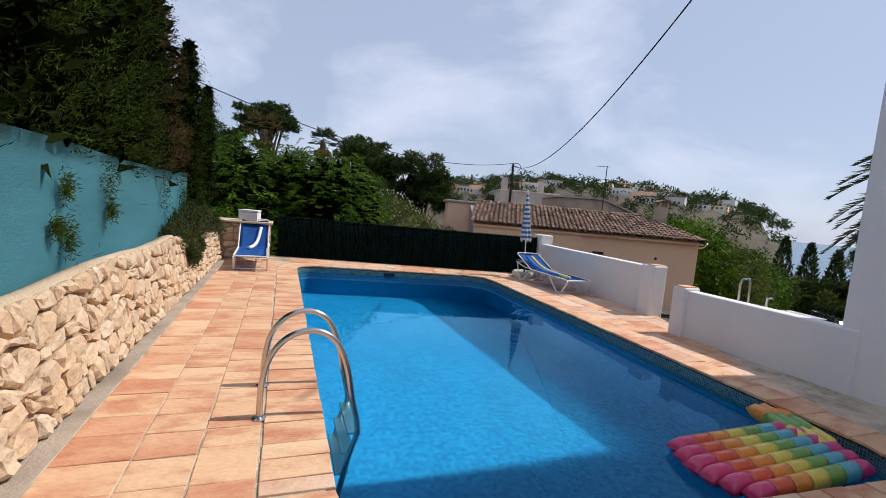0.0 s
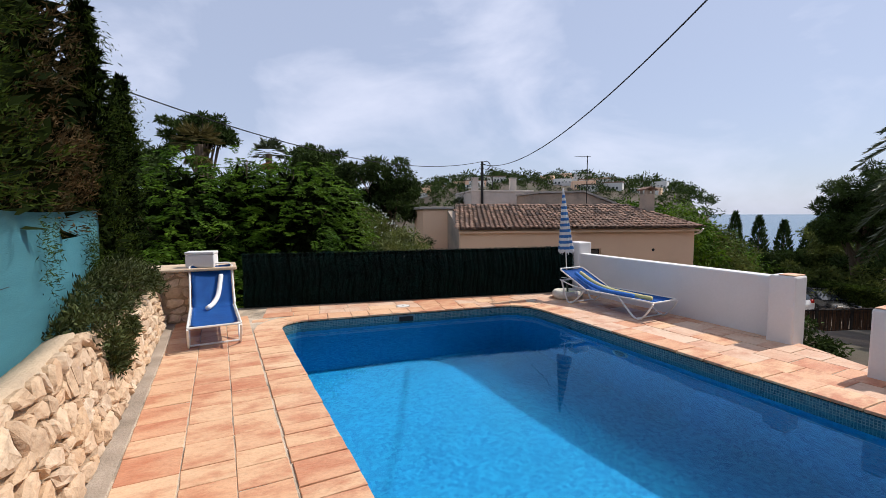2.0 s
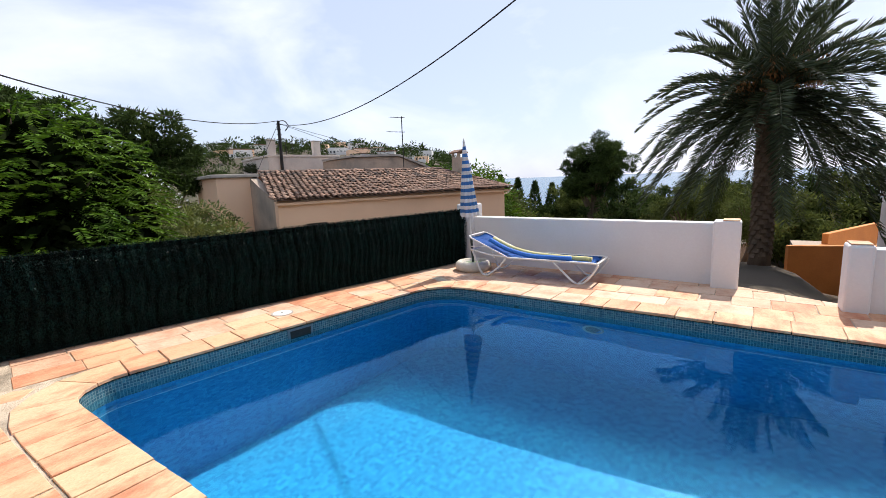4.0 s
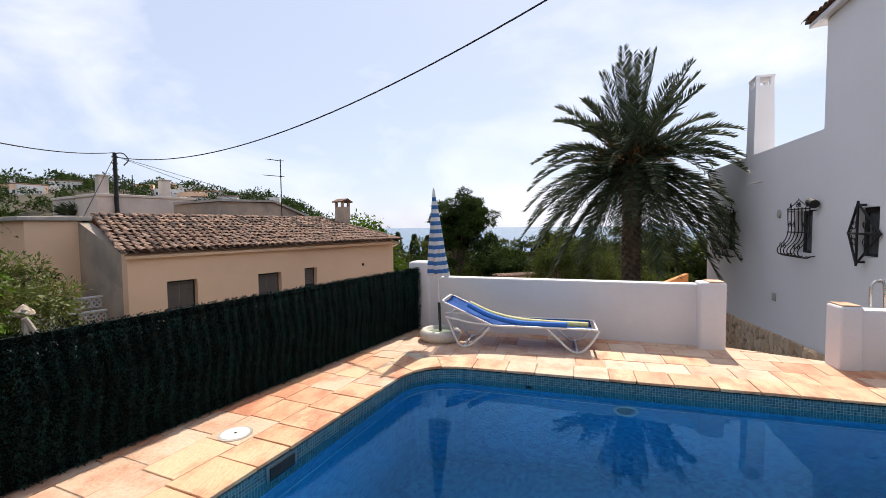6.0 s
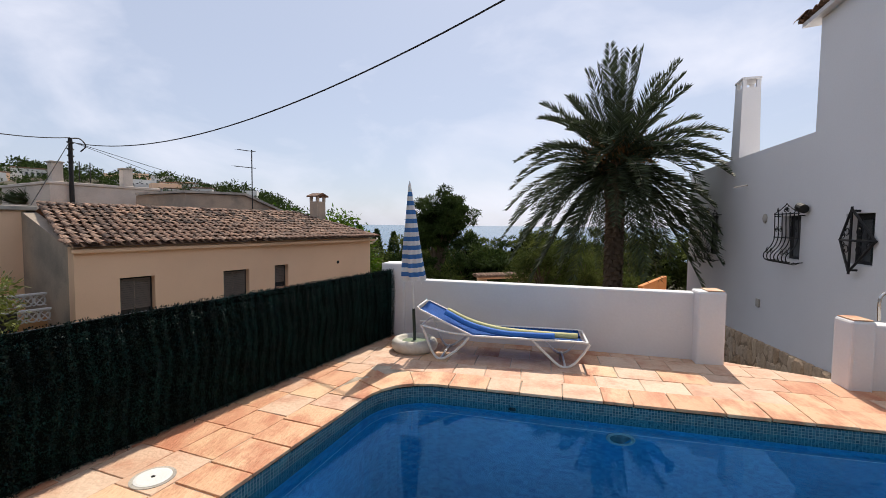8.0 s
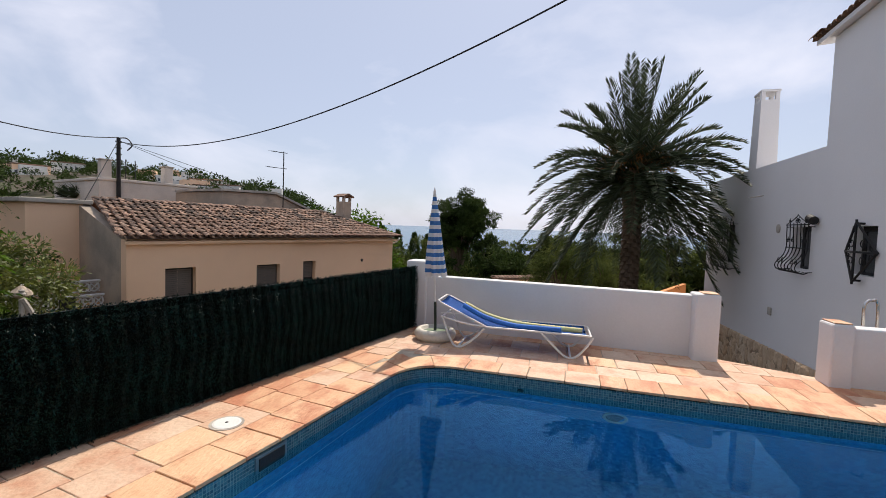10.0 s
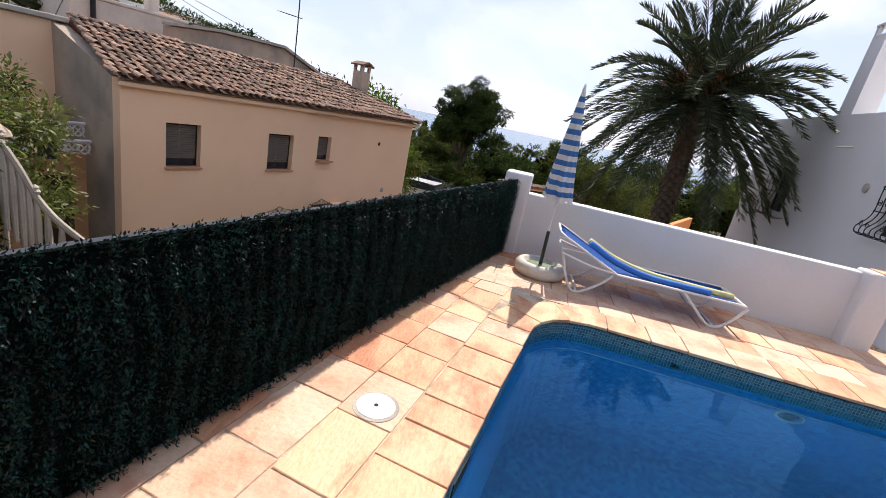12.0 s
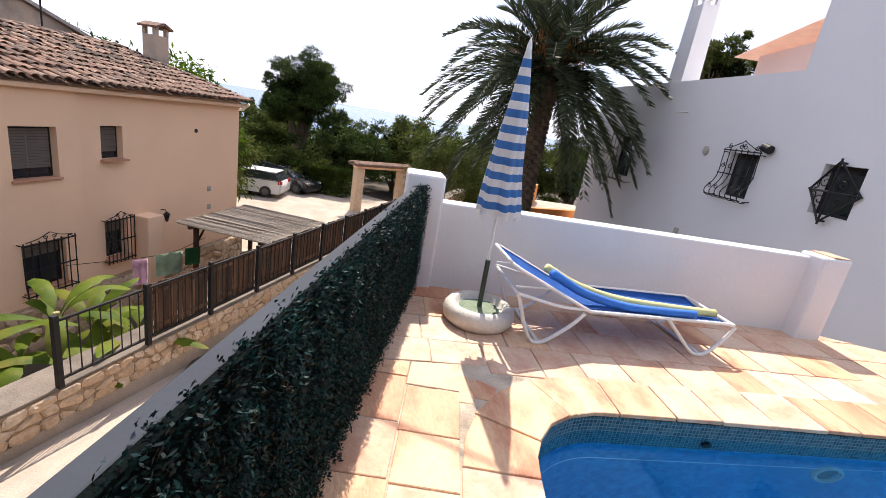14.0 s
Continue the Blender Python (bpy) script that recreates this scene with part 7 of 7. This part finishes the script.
def build_hill():
    rng = np.random.default_rng(50)
    v = []
    for i in range(760):
        az, r = 6 + 56 * rng.random(), 70 + 290 * rng.random() ** 0.75
        if i < 110:
            az, r = 9 + 47 * rng.random(), 322 + 16 * rng.random()
        x, y, z = hill_point(az, r)
        if z < -12:
            continue
        s = (1.4 + 2.2 * rng.random()) * (0.55 + r / 430) * (1.5 if i < 110 and rng.random() < 0.45 else 1.0)
        c = np.array([x, y, z + s * 0.7])
        cl = shell_clumps(rng, 7, c, (s, s, s * 0.6), s * 0.5)
        v.append(clump_leaves(rng, cl, 22, s * 0.34, s * 0.13, 0.0, 1.0, 0.3))
    ob = quads("hillside_trees", np.concatenate(v), M_PINE)
    tagged(ob, "dark pines and scrub covering the far hillside", "trees", kind="stuff")
    white = mat("far_white_wall", (0.70, 0.68, 0.64), (0.62, 0.60, 0.56), 0.1, 0.9, 0.0, 5)
    for i in range(46):
        az, r = 18 + 37 * rng.random(), 235 + 95 * rng.random()
        x, y, z = hill_point(az, r)
        h = thing("hillside_villa", "white villa with dark windows on the far hillside", "house", "villas on the hillside")
        h.matrix_world = pose(x, y, z - 1, 0, 0, -az + 25 * (rng.random() - 0.5))
        w, dd, hh = 3 + 4 * rng.random(), 5 + 3 * rng.random(), 2.6 + 2.6 * rng.random()
        part("wall", boxed((-w, -dd / 2, -2), (w, dd / 2, hh)), white if rng.random() < 0.75 else M_PEACH, h)
        if rng.random() < 0.5:
            part("roof", boxed((-w - 0.3, -dd / 2 - 0.3, hh), (w + 0.3, dd / 2 + 0.3, hh + 0.5), 0.1), M_ROOFTILE, h)
        else:
            part("terrace", boxed((-w * 0.4, -dd / 2 - 2.5, -2), (w * 0.7, -dd / 2 - 0.01, hh * 0.45)), white, h)
        for k in range(int(w)):
            part("window", boxed((-w + 0.8 + k * 1.9, -dd / 2 - 0.06, 1.2), (-w + 1.7 + k * 1.9, -dd / 2 - 0.01, 2.5)), M_GLASS, h)


build_hill()


# ---- pieces of walls, floors and roofs ----
def stone_faces(parent, m, length, height, rows, wmin, wmax, seed, bulge=0.035, material=None, start=0.0):
    """Rubble stones over a wall face: u along it, v up it, and outwards; height is a function of u."""
    rng = random.Random(seed)
    lines = []
    for k in range(rows + 1):
        ph = rng.random() * 9
        lines.append(lambda u, k=k, ph=ph: (k + (0.30 * math.sin(u * 6.1 + ph) + 0.24 * math.sin(u * 13.7 + ph * 2) if 0 < k < rows else 0)) / rows)
    made = 0
    for k in range(rows):
        u = start + rng.random() * 0.1
        while u < length:
            w = wmin + (wmax - wmin) * rng.random()
            a, b = u, min(u + w, length)
            u = b
            if b - a < 0.05:
                continue
            h0, h1 = height(a), height(b)
            c = [(a + 0.008, lines[k](a) * h0 + 0.007), (b - 0.008, lines[k](b) * h1 + 0.007), (b - 0.008, lines[k + 1](b) * h1 - 0.007), (a + 0.008, lines[k + 1](a) * h0 - 0.007)]
            lean = rng.uniform(-0.03, 0.03)
            c = [(x + lean * (1 if i > 1 else -1), z) for i, (x, z) in enumerate(c)]
            cu, cv = sum(p[0] for p in c) / 4, sum(p[1] for p in c) / 4
            poly = []
            for i in range(4):
                p, q = c[i], c[(i + 1) % 4]
                t = rng.uniform(0.12, 0.3)
                poly.append((p[0] + (q[0] - p[0]) * t, p[1] + (q[1] - p[1]) * t))
                t = rng.uniform(0.7, 0.88)
                poly.append((p[0] + (q[0] - p[0]) * t, p[1] + (q[1] - p[1]) * t))
            bm = bmesh.new()
            def place(x, z, o):
                return bm.verts.new((x - cu, -o, z - cv))
            n = len(poly)
            back = [place(x, z, -0.04) for x, z in poly]
            rim = [place(x, z, 0.004 + 0.012 * rng.random()) for x, z in poly]
            deep = rng.uniform(0.5, 1.5)
            inner = [place(cu + (x - cu) * rng.uniform(0.62, 0.85), cv + (z - cv) * rng.uniform(0.62, 0.85), bulge * deep * rng.uniform(0.55, 1.25)) for x, z in poly]
            mid = place(cu + rng.uniform(-0.02, 0.02), cv + rng.uniform(-0.02, 0.02), bulge * deep * rng.uniform(0.7, 1.3))
            for i in range(n):
                j = (i + 1) % n
                bm.faces.new((back[i], back[j], rim[j], rim[i]))
                bm.faces.new((rim[i], rim[j], inner[j], inner[i]))
                bm.faces.new((inner[i], inner[j], mid))
            bmesh.ops.recalc_face_normals(bm, faces=bm.faces)
            ob = obj("stone", mesh_of("stone", bm), material or M_STONE, parent)
            ob.matrix_parent_inverse = parent.matrix_world.inverted()
            ob.matrix_basis = m @ Matrix.Translation((cu, 0, cv))
            made += 1
    return made


# u runs along +y on the terrace wall, whose face looks to +x and leans back
face_w = Matrix.Translation((-1.455, 0.4, 0.01)) @ Matrix.Rotation(radians(90), 4, "Z") @ Matrix.Rotation(radians(-10.5), 4, "X")
stone_faces(stone_west, face_w, 9.0, lambda u: stone_top(u + 0.4) * 1.01, 6, 0.07, 0.24, 5, 0.030)
stone_faces(stone_north, pose(-1.50, 9.42, 0.0), 1.0, lambda u: 0.79, 6, 0.13, 0.26, 6, 0.035)
stone_faces(lane_wall, LANE_M @ pose(2.4, 0, -3.02), 9.0, lambda u: 0.46, 3, 0.16, 0.34, 7, 0.03)
bm = boxed((2.6, -0.10, -4.7), (10.5, 0.09, -3.45))
pl = tagged(part("plinth", bm, M_JOINT), "rubble stone plinth along the neighbour's house", "plinth", kind="structure")
pl.matrix_world = NEIGHBOUR
bpy.context.view_layer.update()
stone_faces(pl, NEIGHBOUR @ pose(2.6, -0.10, -4.4), 7.8, lambda u: 0.95, 4, 0.2, 0.42, 8, 0.03)
bm = boxed((0.0, 0.02, -3.4), (14.4, 0.09, -0.78))
v = [q for q in bm.verts if q.co.z > -2 and q.co.x > 10]
for q in v:
    q.co.z = -1.70
pl2 = tagged(part("plinth_house", bm, M_JOINT), "rubble stone plinth along the white house", "plinth", kind="structure")
pl2.matrix_world = HOUSE
bpy.context.view_layer.update()
stone_faces(pl2, HOUSE @ pose(14.4, 0.09, -3.2, 0, 0, 180), 14.3, lambda u: 1.53 + 0.064 * u, 6, 0.2, 0.42, 9, 0.03)


def tile_piece(parent, poly, material, rng, z=0.0, joint=0.0045):
    if len(poly) < 3 or area(poly) < 0.006:
        return
    cx, cy = sum(p[0] for p in poly) / len(poly), sum(p[1] for p in poly) / len(poly)
    loc = [(x - cx, y - cy) for x, y in poly]
    loc = [(x * (1 - joint / max(abs(x), 0.05)), y * (1 - joint / max(abs(y), 0.05))) for x, y in loc]
    loc = [(x + rng.uniform(-0.004, 0.004), y + rng.uniform(-0.004, 0.004)) for x, y in loc]
    bm = bmesh.new()
    slab(bm, loc, -0.02, 0.006 + rng.uniform(-0.0025, 0.0025), 0.0035, (rng.uniform(-0.008, 0.008), rng.uniform(-0.008, 0.008)))
    ob = obj("tile", mesh_of("tile", bm), material, parent)
    ob.location = (cx, cy, z)


def build_tiles():
    rng = random.Random(77)
    line = pool_line(0.0)
    n = len(line)
    # coping stones follow the rim
    coping = tagged(part("floor_coping", boxed((-0.1, -3.9, -0.1), (-0.05, -3.8, -0.05)), M_MORTAR), "terracotta coping round the pool rim", "coping", kind="structure")
    def dense(off):
        pts = pool_line(off)
        out = []
        for i in range(n):
            p, q = pts[i], pts[(i + 1) % n]
            k = max(int((line[(i + 1) % n] - line[i]).length / 0.02), 1)
            for t in range(k):
                out.append(p + (q - p) * t / k)
        return out
    ins, outs = dense(-0.025), dense(0.36)
    i, total = 0, len(ins)
    while i < total - 3:
        p = ins[i]
        east = p.x > 3.6
        w = rng.uniform(0.24, 0.40) if east or p.y > 8.2 else rng.choice((0.15, 0.16, 0.2, 0.26, 0.3))
        j, run = i, 0.0
        while j < total - 1 and run < w:
            run += (ins[j + 1] - ins[j]).length if (ins[j + 1] - ins[j]).length > (outs[j + 1] - outs[j]).length * 0.6 else (outs[j + 1] - outs[j]).length * 0.7
            j += 1
        mid = (i + j) // 2
        poly = [tuple(ins[i]), tuple(ins[mid]), tuple(ins[j]), tuple(outs[j]), tuple(outs[mid]), tuple(outs[i])]
        if abs((ins[mid] - ins[i]).angle(ins[j] - ins[mid], 0)) < 0.02 and abs((outs[mid] - outs[i]).angle(outs[j] - outs[mid], 0)) < 0.02:
            poly = [poly[0], poly[2], poly[3], poly[5]]
        tile_piece(coping, poly[::-1], M_TILE if rng.random() < 0.85 else M_TILE_PALE, rng, 0.004, 0.005)
        i = j
    # west rows
    west = tagged(part("floor_west", boxed((-1.2, -4.2, -0.1), (-1.1, -4.1, -0.05)), M_MORTAR), "rows of hand-made terracotta tiles beside the stone wall", "floor", kind="structure")
    for x0, x1 in ((-0.64, -0.32), (-0.96, -0.64), (-1.325, -0.96)):
        y = -2.6 + rng.random() * 0.3
        while y < 10.1:
            w = rng.uniform(0.22, 0.36)
            poly = [(x0, y), (x1, y + rng.uniform(-0.006, 0.006)), (x1, y + w), (x0, y + w)]
            poly = clip(poly, -FENCE_B, 1, FENCE_A)
            if x1 < -0.3 and y < 9.4 or x0 > -0.5:
                tile_piece(west, poly, M_TILE, rng)
            y += w
    # near end
    near = tagged(part("floor_south", boxed((0.5, -4.2, -0.1), (0.6, -4.1, -0.05)), M_MORTAR), "terracotta tiles at the near end of the pool", "floor", kind="structure")
    y = 0.20
    while y > -2.6:
        x = -0.32 + rng.random() * 0.2
        while x < 4.4:
            w = rng.uniform(0.28, 0.4)
            tile_piece(near, clip([(x, y - 0.32), (x + w, y - 0.32), (x + w, y), (x, y)], 0.0557, 1, 0.255), M_TILE, rng)
            x += w
        y -= 0.32
    # north rows, between the pool and the fence
    north = tagged(part("floor_north", boxed((5.9, 9.4, -0.1), (6.0, 9.5, -0.05)), M_MORTAR), "pale terracotta tiles between the pool and the fence", "floor", kind="structure")
    dx, dy = Vector((4.19, -0.64)).normalized()
    for k in range(6):
        o0, o1 = 0.36 + 0.325 * k, 0.36 + 0.325 * (k + 1)
        s = -0.4 + rng.random() * 0.3
        while s < 4.7:
            w = rng.uniform(0.34, 0.50)
            def pt(t, o):
                return (0.05 + dx * t - dy * o, 8.79 + dy * t + dx * o)
            poly = [pt(s, o0), pt(s + w, o0), pt(s + w, o1), pt(s, o1)]
            poly = clip(poly, -FENCE_B, 1, FENCE_A + 0.01)
            poly = clip(poly, -1, 0, 0.31)
            if poly:
                poly = clip(poly, 1, 0, 4.62)
            if poly:
                tile_piece(north, poly, M_TILE_PALE if rng.random() < 0.6 else M_TILE, rng)
            s += w
    # east rows, between the pool and the white walls
    east = tagged(part("floor_east", boxed((6.1, -4.2, -0.1), (6.2, -4.1, -0.05)), M_MORTAR), "pale terracotta tiles between the pool and the white walls", "floor", kind="structure")
    for k in range(5):
        y = -2.6 + rng.random() * 0.4
        while y < 9.4:
            w = rng.uniform(0.30, 0.46)
            def px(yy, kk):
                return 4.0 + 0.36 + 0.0232 * (yy - 0.4) + kk * 0.385
            poly = [(px(y, k), y), (px(y, k + 1), y), (px(y + w, k + 1), y + w), (px(y + w, k), y + w)]
            poly = clip(poly, -FENCE_B, 1, FENCE_A + 0.01)
            if poly and y < 4.9:
                poly = clip(poly, 1, -0.42, 3.88)
            if poly and y > 8.2:
                poly = clip(poly, -1, 0, -4.63)
            if poly:
                tile_piece(east, poly, M_TILE_PALE if rng.random() < 0.7 else M_TILE, rng)
            y += w
    # broken slabs filling the corners outside the rounded rim
    for cx, cy, r in ((4.38, 8.52, 0.2), (-0.17, 9.02, 0.16), (4.35, 8.35, 0.12)):
        poly = [(cx + r * math.cos(a), cy + r * math.sin(a) * 0.8) for a in (0.2, 1.3, 2.4, 3.7, 5.0)]
        tile_piece(north, poly, M_TILE, rng, -0.002)


build_tiles()


def build_roof_tiles():
    """Barrel tiles over the neighbour's roof: the lower courses singly, the upper ones joined."""
    roof = next(o for o in bpy.data.objects if o.name.startswith("roof") and o.parent and o.parent.name == "neighbour_house")
    rng = random.Random(3)
    slope = math.atan2(1.01, 3.57)
    tile = half_pipe(0.082, 0.46, 5)
    cols, courses = 54, 11
    rest = bmesh.new()
    for j in range(courses):
        d = j * 0.332
        left = -0.12 + 0.67 * d / 3.7
        right = 10.55 - 1.5 * d / 3.7
        for i in range(cols + 1):
            s = left + i * 0.203
            if s > right:
                break
            step = -0.02 if s < 4.95 else 0.06
            m = pose(s + rng.uniform(-0.012, 0.012), -0.30 - step + d * math.cos(slope), 1.078 + d * math.sin(slope) + rng.uniform(-0.006, 0.006), math.degrees(slope) , 0, 180 + rng.uniform(-2.5, 2.5))
            m = Matrix.Translation(m.translation + Vector((rng.uniform(-0.012, 0.012), rng.uniform(-0.03, 0.03), rng.uniform(-0.008, 0.014)))) @ Matrix.Rotation(slope - 0.075 + rng.uniform(-0.03, 0.03), 4, "X") @ Matrix.Rotation(radians(180 + rng.uniform(-5, 5)), 4, "Z")
            if j < 5:
                t = obj("tile", tile, M_ROOFTILE, roof)
                t.matrix_basis = m
            else:
                k = bmesh.new()
                k.from_mesh(tile)
                bmesh.ops.transform(k, matrix=m, verts=k.verts)
                me = bpy.data.meshes.new("tmp")
                k.to_mesh(me)
                k.free()
                rest.from_mesh(me)
                bpy.data.meshes.remove(me)
    # ridge and verge
    for a, b in (((0.5, 3.4, 2.06), (9.1, 3.4, 2.06)), ((9.1, 3.4, 2.06), (10.6, -0.2, 1.08)), ((-0.15, -0.2, 1.08), (0.5, 3.4, 2.06))):
        a, b = Vector(a), Vector(b)
        n = int((b - a).length / 0.34)
        q = (a - b).to_track_quat("Y", "Z").to_matrix().to_4x4()
        for i in range(n):
            k = bmesh.new()
            k.from_mesh(tile)
            bmesh.ops.transform(k, matrix=Matrix.Translation(a + (b - a) * i / n) @ q, verts=k.verts)
            me = bpy.data.meshes.new("tmp")
            k.to_mesh(me)
            k.free()
            rest.from_mesh(me)
            bpy.data.meshes.remove(me)
    ob = part("upper_tiles", rest, mat("roof_tile_rest", (0.34, 0.20, 0.13), (0.12, 0.075, 0.05), 8, 0.85, 0.6, 50, island=0.75, stain=0.85, c3=(0.045, 0.04, 0.035), stain_scale=6), roof)
    tagged(ob, kind="stuff")


build_roof_tiles()
